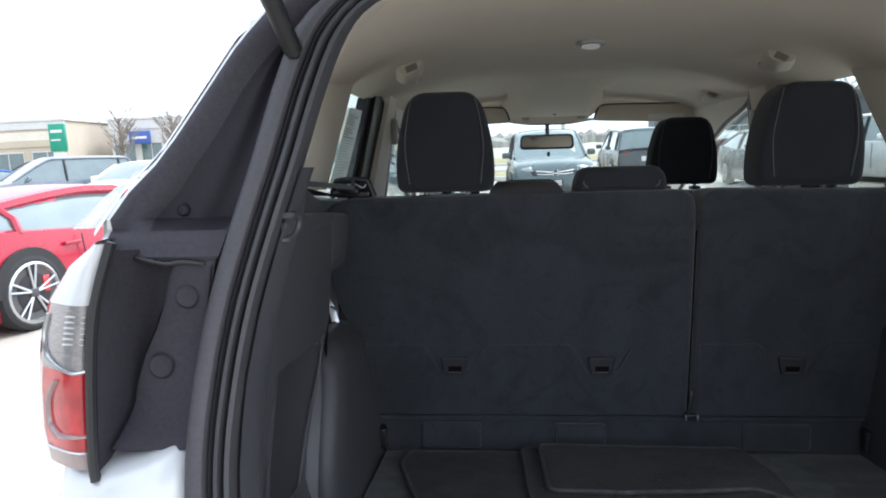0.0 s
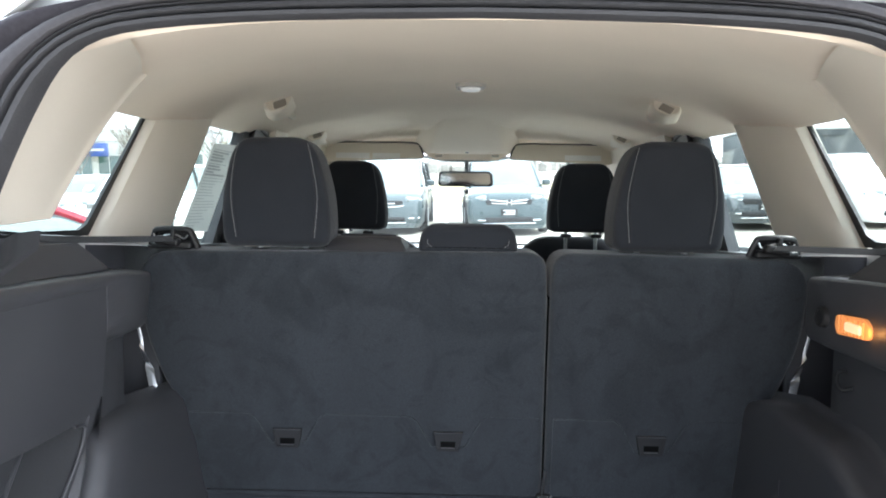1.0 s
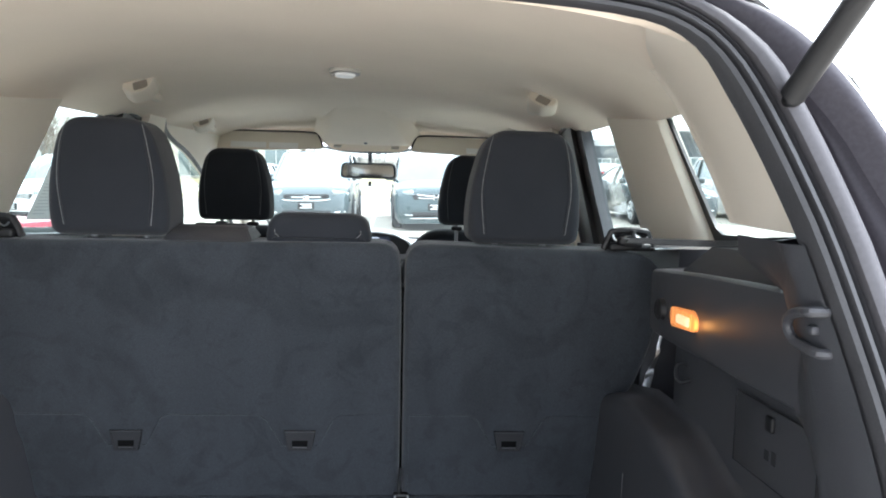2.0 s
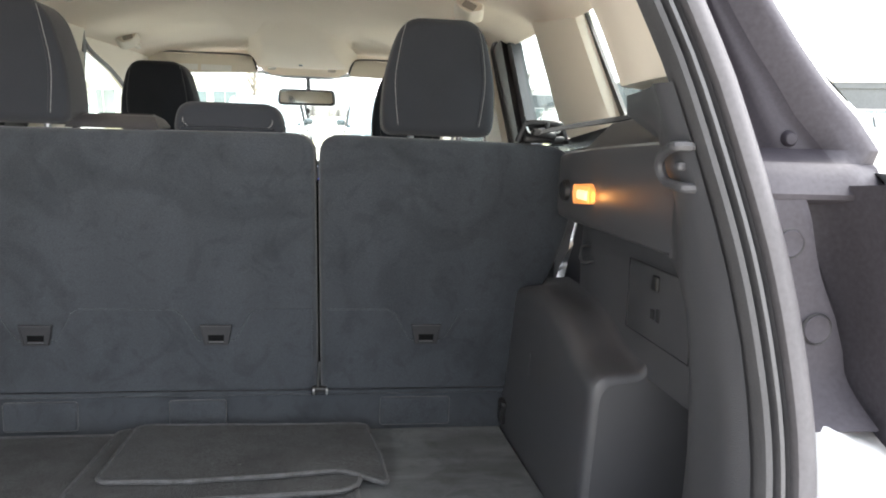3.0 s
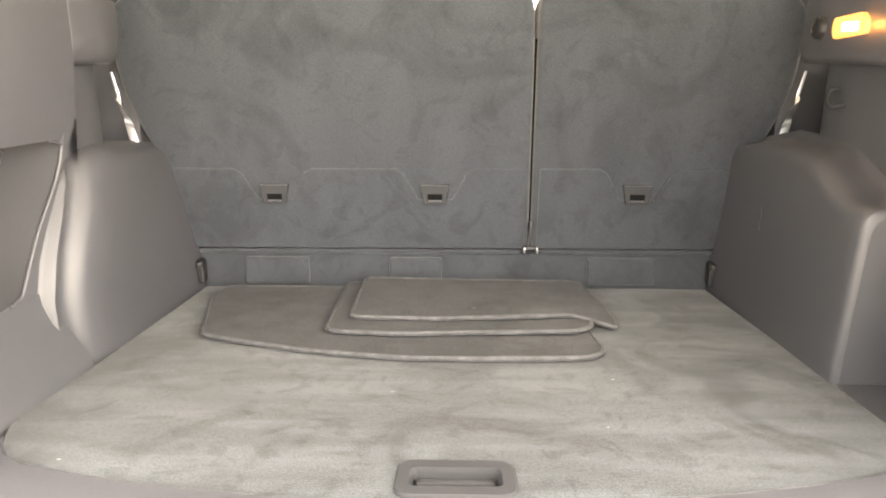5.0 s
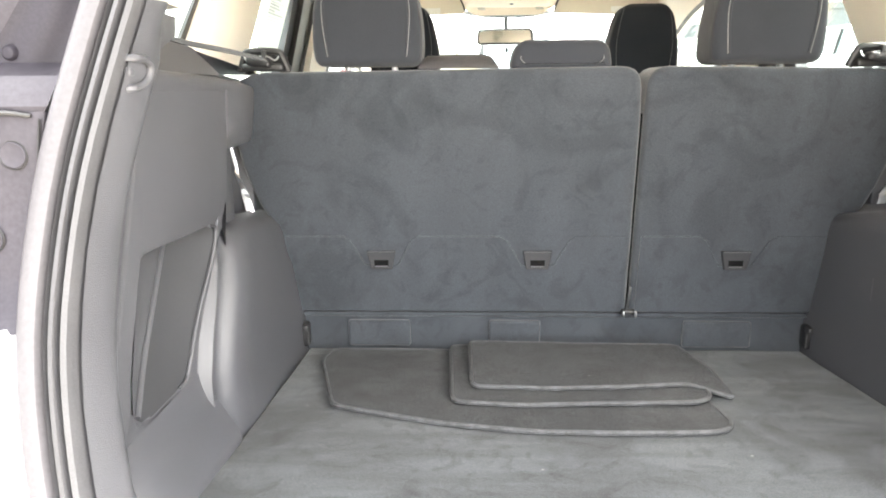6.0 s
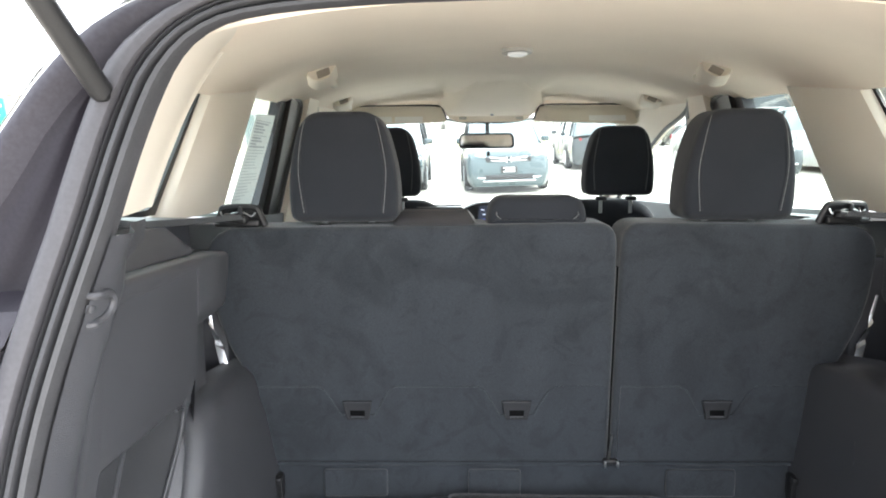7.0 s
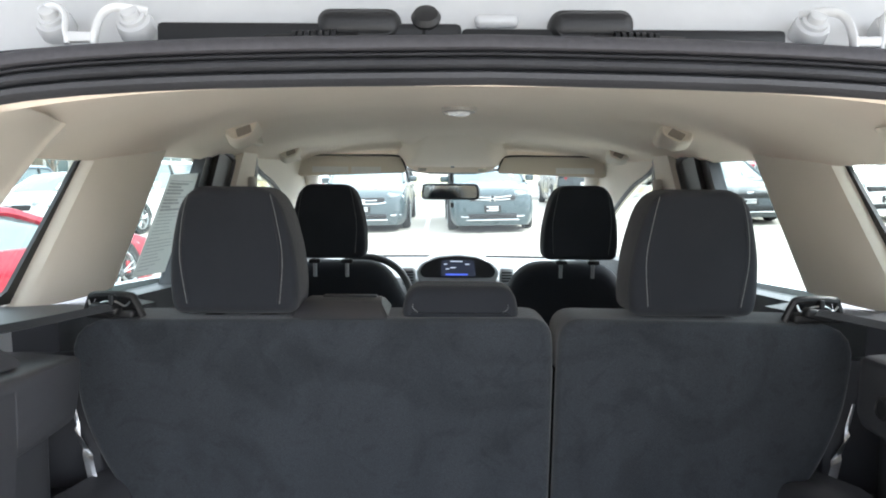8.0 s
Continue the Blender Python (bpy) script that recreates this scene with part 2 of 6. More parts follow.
def grid(rows, thick=0.0, closed=False, caps=False):
    """A surface through rows of points; closed joins each row's end to its start."""
    bm = bmesh.new()
    vs = [[bm.verts.new(p) for p in row] for row in rows]
    for a, b in zip(vs, vs[1:]):
        n = len(a)
        for i in range(n if closed else n - 1):
            j = (i + 1) % n
            bm.faces.new((a[i], a[j], b[j], b[i]))
    if caps:
        bm.faces.new(vs[0][::-1])
        bm.faces.new(vs[-1])
    bmesh.ops.recalc_face_normals(bm, faces=bm.faces)
    if thick:
        bmesh.ops.solidify(bm, geom=bm.faces[:], thickness=thick)
    return bm


def tube(path, r, seg=8, loop=False, flat=1.0, taper=None):
    """A round bar along a path."""
    pts = [Vector(p) for p in path]
    rows = []
    n = len(pts)
    side = None
    for i, p in enumerate(pts):
        a = pts[(i - 1) % n] if loop or i else p
        b = pts[(i + 1) % n] if loop or i < n - 1 else p
        d = (b - a).normalized()
        if side is None:
            side = d.orthogonal().normalized()
        side = (side - d * side.dot(d)).normalized()
        up = d.cross(side)
        k = r * (taper[i] if taper else 1)
        rows.append([p + k * (math.cos(2 * math.pi * s / seg) * side + flat * math.sin(2 * math.pi * s / seg) * up) for s in range(seg)])
    bm = grid(rows, closed=True, caps=not loop)
    if loop:
        bm.verts.ensure_lookup_table()
        v = bm.verts
        for s in range(seg):
            t = (s + 1) % seg
            bm.faces.new((v[(n - 1) * seg + s], v[(n - 1) * seg + t], v[t], v[s]))
    return bm


def prism(poly, depth, place):
    """A flat outline (a, b) made solid between two depths; place(a, b, d) gives the point."""
    bm = bmesh.new()
    lo = [bm.verts.new(place(a, b, depth[0])) for a, b in poly]
    hi = [bm.verts.new(place(a, b, depth[1])) for a, b in poly]
    bm.faces.new(lo[::-1])
    bm.faces.new(hi)
    n = len(poly)
    for i in range(n):
        bm.faces.new((lo[i], lo[(i + 1) % n], hi[(i + 1) % n], hi[i]))
    return bm


def join(*bms):
    """Several shells as one mesh."""
    out_bm = bmesh.new()
    for b in bms:
        base = {}
        for v in b.verts:
            base[v] = out_bm.verts.new(v.co)
        for fc in b.faces:
            out_bm.faces.new([base[v] for v in fc.verts])
        b.free()
    return out_bm


def rrect(w, h, r, n=5):
    """A rounded rectangle round the origin, as (a, b) pairs."""
    pts = []
    for cx, cy, a0 in ((w / 2 - r, h / 2 - r, 0), (-w / 2 + r, h / 2 - r, 90), (-w / 2 + r, -h / 2 + r, 180), (w / 2 - r, -h / 2 + r, 270)):
        for i in range(n):
            a = radians(a0 + 90 * i / (n - 1))
            pts.append((cx + r * math.cos(a), cy + r * math.sin(a)))
    return pts


def smooth(points, steps=4, loop=False):
    """A finer path through points."""
    pts = [Vector(p) for p in points]
    n = len(pts)
    res = []
    for i in range(n if loop else n - 1):
        p0 = pts[(i - 1) % n] if loop or i else pts[0]
        p1, p2 = pts[i], pts[(i + 1) % n]
        p3 = pts[(i + 2) % n] if loop or i < n - 2 else pts[-1]
        for s in range(steps):
            u = s / steps
            res.append(0.5 * ((2 * p1) + (p2 - p0) * u + (2 * p0 - 5 * p1 + 4 * p2 - p3) * u * u + (3 * p1 - p0 - 3 * p2 + p3) * u ** 3))
    if not loop:
        res.append(pts[-1])
    return res


def lerp(table, v):
    """A value between the rows (key, value) of a table."""
    for (a, x), (b, y) in zip(table, table[1:]):
        if v <= b:
            u = max(0.0, (v - a) / (b - a))
            return x + (y - x) * u
    return table[-1][1]


def box_at(x0, x1, y0, y1, z0, z1, bevel=0.004, seg=2):
    return rbox((x1 - x0, y1 - y0, z1 - z0), ((x0 + x1) / 2, (y0 + y1) / 2, (z0 + z1) / 2), bevel, seg)


def inset(poly, d):
    n = len(poly)
    res = []
    for i in range(n):
        (ax, az), (bx, bz), (cx2, cz) = poly[i - 1], poly[i], poly[(i + 1) % n]
        d1, d2 = Vector((bx - ax, bz - az)), Vector((cx2 - bx, cz - bz))
        d1.normalize(), d2.normalize()
        nrm = Vector((-d1.y - d2.y, d1.x + d2.x))
        if nrm.length > 1e-6:
            nrm.normalize()
        k = d / max(0.35, nrm.dot(Vector((-d1.y, d1.x))))
        res.append((bx + nrm.x * k, bz + nrm.y * k))
    return res


def pillow(poly, y0, y1, r, shear=None, steps=4):
    """An outline (x, z), counter-clockwise, as a cushion with rounded front and back edges."""
    loops = []
    for k in range(steps + 1):
        a = radians(90 * k / steps)
        loops.append((r * (1 - math.sin(a)), y0 + r * (1 - math.cos(a))))
    for k in range(steps, -1, -1):
        a = radians(90 * k / steps)
        loops.append((r * (1 - math.sin(a)), y1 - r * (1 - math.cos(a))))
    rows = [[(x, y + (shear(z) if shear else 0), z) for x, z in inset(poly, d)] for d, y in loops]
    return grid(rows, closed=True, caps=True)


def rounded(poly, radii, n=5):
    """Round the corners of an outline."""
    res = []
    m = len(poly)
    for i in range(m):
        p, a, b = Vector(poly[i]), Vector(poly[i - 1]), Vector(poly[(i + 1) % m])
        r = radii[i] if isinstance(radii, (list, tuple)) else radii
        if r <= 0:
            res.append(tuple(p))
            continue
        ra, rb = min(r, 0.45 * (a - p).length), min(r, 0.45 * (b - p).length)
        p0, p1 = p + (a - p).normalized() * ra, p + (b - p).normalized() * rb
        for k in range(n):
            u = k / (n - 1)
            res.append(tuple((1 - u) ** 2 * p0 + 2 * u * (1 - u) * p + u * u * p1))
    return res


# ---- the car: its shell ----
def gate_y(z):
    """The slanting plane of the tailgate opening."""
    return 0.70 + 0.25 * (z - 0.85)


def side_x(z):
    """Half width of the cabin at the windows, which lean in towards the roof."""
    return 0.72 - 0.16 * (z - 1.36)


RING = [(0.0, 0.790), (0.30, 0.792), (0.44, 0.806), (0.515, 0.85), (0.551, 0.93), (0.567, 1.02), (0.572, 1.10), (0.566, 1.18), (0.553, 1.26), (0.531, 1.345), (0.502, 1.44), (0.473, 1.522), (0.445, 1.580), (0.405, 1.616), (0.34, 1.634), (0.20, 1.644), (0.0, 1.648)]


def ring_shift(z):
    """The opening sits a little off the middle on its flanks."""
    return 0.010 * max(0.0, min(1.0, (1.57 - z) / 0.14))


def ring_path(offset, back=0.0, steps=3):
    """The opening's outline, widened by offset, all round."""
    half = smooth([(x, 0, z) for x, z in RING], steps)
    res = []
    for i, p in enumerate(half):
        a, b = half[max(0, i - 1)], half[min(len(half) - 1, i + 1)]
        d = (b - a).normalized()
        # the strip is slimmer along the top of the opening
        top = max(0.0, min(1.0, (p.z - 1.57) / 0.05))
        slim = (offset + 0.007) * 0.768 if offset < 0.0262 else 0.0255 + (offset - 0.0262) * 0.46
        q = p + (offset + (slim - offset) * top) * Vector((d.z, 0, -d.x))
        if i in (0, len(half) - 1):
            q.x = 0.0
        res.append(Vector((q.x, gate_y(q.z) + back * (1 - 0.45 * top), q.z)))
    both = res + [Vector((-q.x, q.y, q.z)) for q in res[-2:0:-1]]
    return [Vector((q.x + ring_shift(q.z), q.y, q.z)) for q in both]


def mirrored(points, side):
    return [(side * x, y, z) for x, y, z in points]


suv = thing("suv", "white sport utility car with its tailgate open, parked on the lot", "car")

seal = [(-0.007, 0.016), (-0.005, 0.000), (-0.002, -0.008), (0.003, -0.010), (0.0052, -0.004), (0.0058, 0.008), (0.0072, 0.008), (0.0080, -0.004), (0.0110, -0.010), (0.0150, -0.010), (0.0180, -0.004), (0.0188, 0.008), (0.0202, 0.008), (0.0208, -0.002), (0.0225, -0.005), (0.0242, -0.002), (0.0248, 0.009), (0.0262, 0.010)]
part("tailgate_seal", grid([ring_path(o, b) for o, b in seal], closed=True), RUBBER, suv, "black ribbed rubber weatherstrip round the opening")
part("flange", grid([ring_path(o, b) for o, b in ((0.0262, 0.010), (0.0272, -0.002), (0.030, -0.007), (0.037, -0.009), (0.046, -0.007), (0.0515, -0.001), (0.0535, 0.016))], closed=True), FLANGE, suv, "grey painted flange of the tailgate opening")

# Painted jambs, lamps and quarter panels on both sides of the opening.
EDGE_IN = [(1.345, 0.690), (1.360, 0.680), (1.375, 0.662), (1.420, 0.635), (1.463, 0.605), (1.520, 0.573), (1.558, 0.545), (1.588, 0.512), (1.62, 0.475), (1.65, 0.43)]
EDGE_OUT = [(1.310, 0.735), (1.335, 0.750), (1.375, 0.727), (1.400, 0.707), (1.431, 0.673), (1.506, 0.622), (1.57, 0.580), (1.606, 0.550), (1.628, 0.523), (1.66, 0.47), (1.70, 0.42)]


def jamb(side):
    # upper channel beside the flange and the raised surface outside it
    ring = [p for p in ring_path(0.0525, 0.012) if p.x * side >= 0]
    half = sorted([Vector((abs(p.x), p.y, p.z)) for p in ring if p.z > 1.352 and abs(p.x) > 0.02], key=lambda p: p.z)
    rows = []
    def shelf(z, y, x0=0.585):
        return [(x0, y + 0.004, z), (0.61, y, z), (0.632, y, z), (0.65, y, z), (0.668, y, z), (0.69, y, z), (0.71, y + 0.008, z), (0.748 if z < 1.34 else 0.745, y + 0.03, z)]
    rows.append(smooth(mirrored(shelf(1.306, 0.842, 0.600), side), 3))
    rows.append(smooth(mirrored(shelf(1.309, 0.826, 0.596), side), 3))
    rows.append(smooth(mirrored(shelf(1.312, 0.814, 0.590), side), 3))
    rows.append(smooth(mirrored(shelf(1.317, 0.812, 0.585), side), 3))
    rows.append(smooth(mirrored(shelf(1.330, 0.8195, 0.582), side), 3))
    rows.append(smooth(mirrored(shelf(1.342, 0.828, 0.580), side), 3))
    rows.append(smooth(mirrored(shelf(1.346, 0.834, 0.580), side), 3))
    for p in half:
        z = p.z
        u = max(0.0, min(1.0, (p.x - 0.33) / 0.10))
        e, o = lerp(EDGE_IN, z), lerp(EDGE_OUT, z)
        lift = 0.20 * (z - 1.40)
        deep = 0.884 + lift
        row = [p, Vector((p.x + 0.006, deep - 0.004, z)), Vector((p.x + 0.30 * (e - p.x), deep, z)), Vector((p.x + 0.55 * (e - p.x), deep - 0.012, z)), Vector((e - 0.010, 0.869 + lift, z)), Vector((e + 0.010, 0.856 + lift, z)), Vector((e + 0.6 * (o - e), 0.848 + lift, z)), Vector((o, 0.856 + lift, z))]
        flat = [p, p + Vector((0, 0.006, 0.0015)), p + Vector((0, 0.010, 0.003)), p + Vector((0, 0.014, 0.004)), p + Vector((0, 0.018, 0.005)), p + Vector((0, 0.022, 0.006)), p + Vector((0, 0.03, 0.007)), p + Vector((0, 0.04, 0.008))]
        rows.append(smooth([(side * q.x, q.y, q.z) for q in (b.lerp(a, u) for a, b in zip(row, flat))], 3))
    part("upper_jamb", join(grid([r[:21] for r in rows[:7]]), grid([r[13:21] for r in rows[6:]])), JAMB, suv, "grey painted gutter beside the tailgate opening")
    part("pillar_trim", grid([r[:14] for r in rows[6:]]), GUTTER, suv, "dark violet-black trim in the gutter, with a rubber stop")
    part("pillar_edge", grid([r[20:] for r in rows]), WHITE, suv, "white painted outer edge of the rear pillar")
    # lower panel with two round plugs, its outer edge wavy
    rim = [(1.312, 0.638), (1.295, 0.645), (1.267, 0.653), (1.238, 0.664), (1.197, 0.684), (1.164, 0.694), (1.140, 0.698), (1.118, 0.702), (1.100, 0.706)]
    rows = []
    for z in [1.312 - 0.0106 * k for k in range(21)]:
        o = lerp([(-a, b) for a, b in rim], -z)
        y = 0.816 - 0.002 * math.sin(40 * z) - 0.046 * max(0.0, (1.145 - z) / 0.045) ** 1.6
        i = lerp([(1.10, 0.612), (1.20, 0.608), (1.312, 0.588)], z)
        rows.append(mirrored([(i, y + 0.02, z), (i + 0.002, y + 0.004, z), (i + 0.010, y, z), (i + 0.35 * (o - i), y + 0.001, z), (i + 0.7 * (o - i), y, z), (o - 0.006, y - 0.001, z), (o - 0.001, y + 0.001, z), (o, y + 0.006, z), (o + 0.001, y + 0.03, z)], side))
    part("lower_jamb", grid(rows), JAMB, suv, "grey sheet-metal panel with two round plugs")
    part("panel_seam", tube(smooth(mirrored([(0.594, 0.815, 1.305), (0.606, 0.813, 1.22), (0.611, 0.812, 1.15)], side), 5), 0.0014, 5), BLACKPL, suv)
    for zz, xx, rad in ((1.270, 0.625, 0.0135), (1.186, 0.662, 0.0145)):
        def disc(r, dy, n=32):
            return [(side * (xx + r * math.cos(2 * math.pi * k / n)), 0.8155 + dy, zz + r * math.sin(2 * math.pi * k / n)) for k in range(n)]
        plug = part("drain_plug", grid([disc(rad, 0.003), disc(rad * 0.97, -0.0016), disc(rad * 0.88, -0.0024), disc(rad * 0.80, -0.0018), disc(rad * 0.3, -0.0016)], closed=True, caps=True), JAMB, suv, "flush round plug")
        part("plug_groove", tube(disc(rad + 0.0006, -0.0006), 0.0008, 5, loop=True), BLACKPL, plug)
    sealer = smooth(mirrored([(0.600, 0.812, 1.308), (0.625, 0.810, 1.311), (0.645, 0.810, 1.309), (0.668, 0.810, 1.313), (0.69, 0.811, 1.318), (0.705, 0.816, 1.314)], side), 5)
    if side < 0:
        part("seam_sealer", tube(sealer, 0.0036, 7, taper=[0.5 + 0.5 * abs(math.sin(k * 1.7)) * (0.5 + k / len(sealer)) for k in range(len(sealer))]), BLACKPL, suv, "uneven bead of seam sealer")
    stop = [[(side * (0.645 + r * math.cos(a)), y, 1.369 + r * math.sin(a)) for a in [k * math.pi / 10 for k in range(20)]] for r, y in ((0.0090, 0.89), (0.0088, 0.866), (0.0078, 0.862), (0.0055, 0.8595), (0.002, 0.859))]
    part("bump_stop", grid(stop, closed=True, caps=True), GUTTER, suv)
    # deep dark side wall towards the lamp
    wall = [[(side * x, y, z) for x, y, z in row] for row in (
        [(0.637, 0.820, 1.318), (0.650, 0.852, 1.320), (0.676, 0.835, 1.324), (0.684, 0.762, 1.330)],
        [(0.652, 0.820, 1.27), (0.662, 0.856, 1.27), (0.692, 0.838, 1.27), (0.704, 0.757, 1.27)],
        [(0.683, 0.820, 1.20), (0.686, 0.858, 1.20), (0.702, 0.838, 1.20), (0.712, 0.754, 1.20)],
        [(0.700, 0.818, 1.13), (0.701, 0.846, 1.13), (0.708, 0.836, 1.12), (0.716, 0.752, 1.10)],
        [(0.704, 0.775, 1.10), (0.705, 0.775, 1.095), (0.708, 0.770, 1.088), (0.716, 0.748, 1.075)])]
    part("lamp_side_wall", grid([smooth(r, 3) for r in wall]), JAMB, suv, "dark recess beside the tail lamp")
    part("lamp_gasket", tube(smooth(mirrored([(0.682, 0.760, 1.340), (0.703, 0.755, 1.27), (0.711, 0.752, 1.20), (0.715, 0.750, 1.10), (0.712, 0.748, 1.072)], side), 4), 0.006, 8), BLACKPL, suv)
    # tail lamp: an outer lens that wraps the corner
    lamp_rows = []
    for z, xi, xo in ((1.338, 0.686, 0.726), (1.31, 0.700, 0.762), (1.27, 0.711, 0.790), (1.22, 0.719, 0.805), (1.17, 0.723, 0.811), (1.12, 0.724, 0.812), (1.082, 0.722, 0.806)):
        r = [(xi, 0.762, z), (xi + 0.010, 0.755, z), (xi + 0.45 * (xo - xi), 0.766, z), (xo - 0.008, 0.795, z), (xo, 0.84, z), (xo + 0.006, 0.95, z)]
        lamp_rows.append(smooth(mirrored(r, side), 3))
    fine = []
    for a, b in zip(lamp_rows, lamp_rows[1:]):
        for s in range(4):
            fine.append([p.lerp(q, s / 4) for p, q in zip(a, b)])
    fine.append(lamp_rows[-1])
    lamp = part("tail_lamp", grid(fine[0:9]), WHITE, suv, "wrap-round tail lamp, clear above and red below")
    part("outer_lens", grid([r[8:] for r in fine[8:]]), LENSPALE, lamp, "pale clear outer lens that wraps the corner")
    part("clear_lens", grid([r[:9] for r in fine[8:15]]), LENSCLEAR, lamp, "clear ribbed reversing lens")
    part("red_lens", grid([r[:9] for r in fine[14:23]]), LENSRED, lamp, "glossy red brake lens")
    part("lower_lens", grid([r[:9] for r in fine[22:]]), LENSPALE, lamp)
    def on_lens(k, c, out=0.003):
        return fine[k][c] + Vector((0, -out, 0))
    for k in range(6):
        part("reflector_rib", tube([on_lens(9 + k // 2, 1 + 0), on_lens(9 + k // 2, 5)] if k % 2 else [on_lens(9 + k // 2, 1).lerp(on_lens(10 + k // 2, 1), 0.5), on_lens(9 + k // 2, 5).lerp(on_lens(10 + k // 2, 5), 0.5)], 0.0012, 5), STEEL, lamp)
    part("lens_rim", tube(smooth([on_lens(9, 8), on_lens(11, 8), on_lens(13, 7), on_lens(14, 4), on_lens(14, 0)], 4), 0.0020, 6), STEEL, lamp, "bright rim under the clear lens")
    part("light_guide", tube(smooth([on_lens(15, 6, 0.001), on_lens(17, 7, 0.001), on_lens(19, 7, 0.001), on_lens(20, 6, 0.001), on_lens(20, 4, 0.001), on_lens(20, 0, 0.001)], 4), 0.0042, 8, flat=0.5), LENSPALE, lamp, "pale curved light guide")
    part("rim_line", tube([on_lens(22, c, 0.001) for c in range(9)], 0.0014, 5), STEEL, lamp)
    # white body corner below and outside the lamp
    skin = []
    for z, x0, y0 in ((1.106, 0.600, 0.81), (1.103, 0.600, 0.772), (1.094, 0.598, 0.750), (1.06, 0.596, 0.728), (1.0, 0.598, 0.715), (0.9, 0.596, 0.70), (0.8, 0.59, 0.69), (0.66, 0.58, 0.69), (0.5, 0.58, 0.72), (0.38, 0.58, 0.76)):
        w = 0.808 + 0.03 * (1.1 - z)
        if z > 0.84:
            x0 = max(x0, lerp([(zz, xx) for xx, zz in RING[3:9]], z) + 0.053 + side * 0.010)
        skin.append(smooth(mirrored([(x0, y0 + 0.03, z), (x0 + 0.02, y0, z), (0.70, y0 - 0.005, z - 0.018), (w - 0.03, y0 + 0.05, z - 0.018), (w, y0 + 0.14, z - 0.018), (w + 0.02, 1.05, z - 0.018)], side), 3))
    part("quarter_panel", grid(skin), WHITE, suv, "glossy white rear body corner")
    # outer pillar skin
    pil = []
    for z, x in ((1.335, 0.753), (1.386, 0.719), (1.44, 0.668), (1.576, 0.578), (1.66, 0.475), (1.71, 0.41)):
        y = 0.86 + 0.20 * (z - 1.40)
        k = 1.0 if z < 1.40 else 0.25
        pil.append(smooth(mirrored([(x, y, z + 0.004), (x + 0.006 * k, y + 0.012, z + 0.010 * k), (x + 0.034, y + 0.06, z + 0.010 * k), (x + 0.15, 1.10 + 0.9 * (z - 1.40), z)], side), 3))
    part("pillar_skin", grid(pil), WHITE, suv, "white outer rear pillar")
    part("rear_side_skin", prism([(0.95, 1.35), (1.04, 1.40), (4.35, 1.22), (4.5, 1.0), (4.6, 0.4), (1.0, 0.4), (0.90, 1.0)], (0.765, 0.80), lambda a, b, d: (side * d, a, b)), WHITE, suv)


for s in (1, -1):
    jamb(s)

# white ledge over the opening with the tailgate's hinges and rubber boots
ledge = []
for x in [k * 0.05 for k in range(-9, 10)]:
    dz = -0.055 * max(0.0, (abs(x) - 0.25) / 0.2) ** 2
    ledge.append([(x, 0.915, 1.676 + dz), (x, 0.930, 1.681 + dz), (x, 0.942, 1.690 + dz), (x, 0.958, 1.712 + dz), (x, 0.972, 1.745 + dz), (x, 0.985, 1.79 + dz)])
part("roof_ledge", grid(ledge), WHITE, suv, "white painted roof ledge above the opening")


def disc_stack(x, y, z, rings, n=24):
    """Stacked rings facing the rear and down a little."""
    m = pose(x, y, z, -35, 0, 0)
    return grid([[m @ Vector((r * math.cos(2 * math.pi * k / n), d, r * math.sin(2 * math.pi * k / n))) for k in range(n)] for r, d in rings], closed=True, caps=True)


for x, half in ((-0.304, 0.031), (0.282, 0.031)):
    hinge = part("hinge", join(*[tube(smooth([(x + q * (half + 0.010), 0.934, 1.706), (x + q * half * 0.75, 0.922, 1.7065), (x + q * 0.014, 0.917, 1.700), (x + q * 0.011, 0.912, 1.686), (x + q * 0.010, 0.912, 1.677)], 5), 0.0024, 10, flat=1.6) for q in (-1, 1)], box_at(x - 0.012, x + 0.012, 0.909, 0.915, 1.678, 1.686, 0.002)), WHITE, suv, "white painted steel tailgate hinge")
    for q in (-1, 1):
        part("bolt", disc_stack(x + q * half, 0.932, 1.699, ((0.0140, 0.012), (0.0140, 0.003), (0.0128, 0.0), (0.0100, -0.001), (0.0096, -0.004), (0.0068, -0.0045), (0.0064, -0.010), (0.003, -0.011))), WHITE, hinge)
for x in (-0.098, 0.079):
    q = 1 if x > 0 else -1
    boot = rbox((0.064, 0.030, 0.024), (x, 0.933, 1.6955), 0.010, 5)
    part("rubber_boot", boot, BLACKPL, suv, "black rubber cable boot")
    lip_line = [(x + a, 0.921, 1.6955 + b) for a, b in rrect(0.054, 0.017, 0.007, 5)]
    part("boot_lip", tube(lip_line, 0.0014, 6, loop=True), BLACKPL, suv)
    part("cable", join(*[tube([(x + q * (0.016 + 0.005 * k), 0.918, 1.6845), (x + q * (0.019 + 0.005 * k), 0.918, 1.6845)], 0.0056 - 0.0002 * k, 10) for k in range(7)], tube([(x, 0.920, 1.6845), (x + q * 0.07, 0.922, 1.683)], 0.0040, 10)), BLACKPL, suv, "ribbed black cable sleeve")
part("rubber_strip", join(box_at(-0.252, -0.02, 0.922, 0.936, 1.672, 1.6965), box_at(-0.02, 0.228, 0.924, 0.936, 1.672, 1.6935)), BLACKPL, suv)
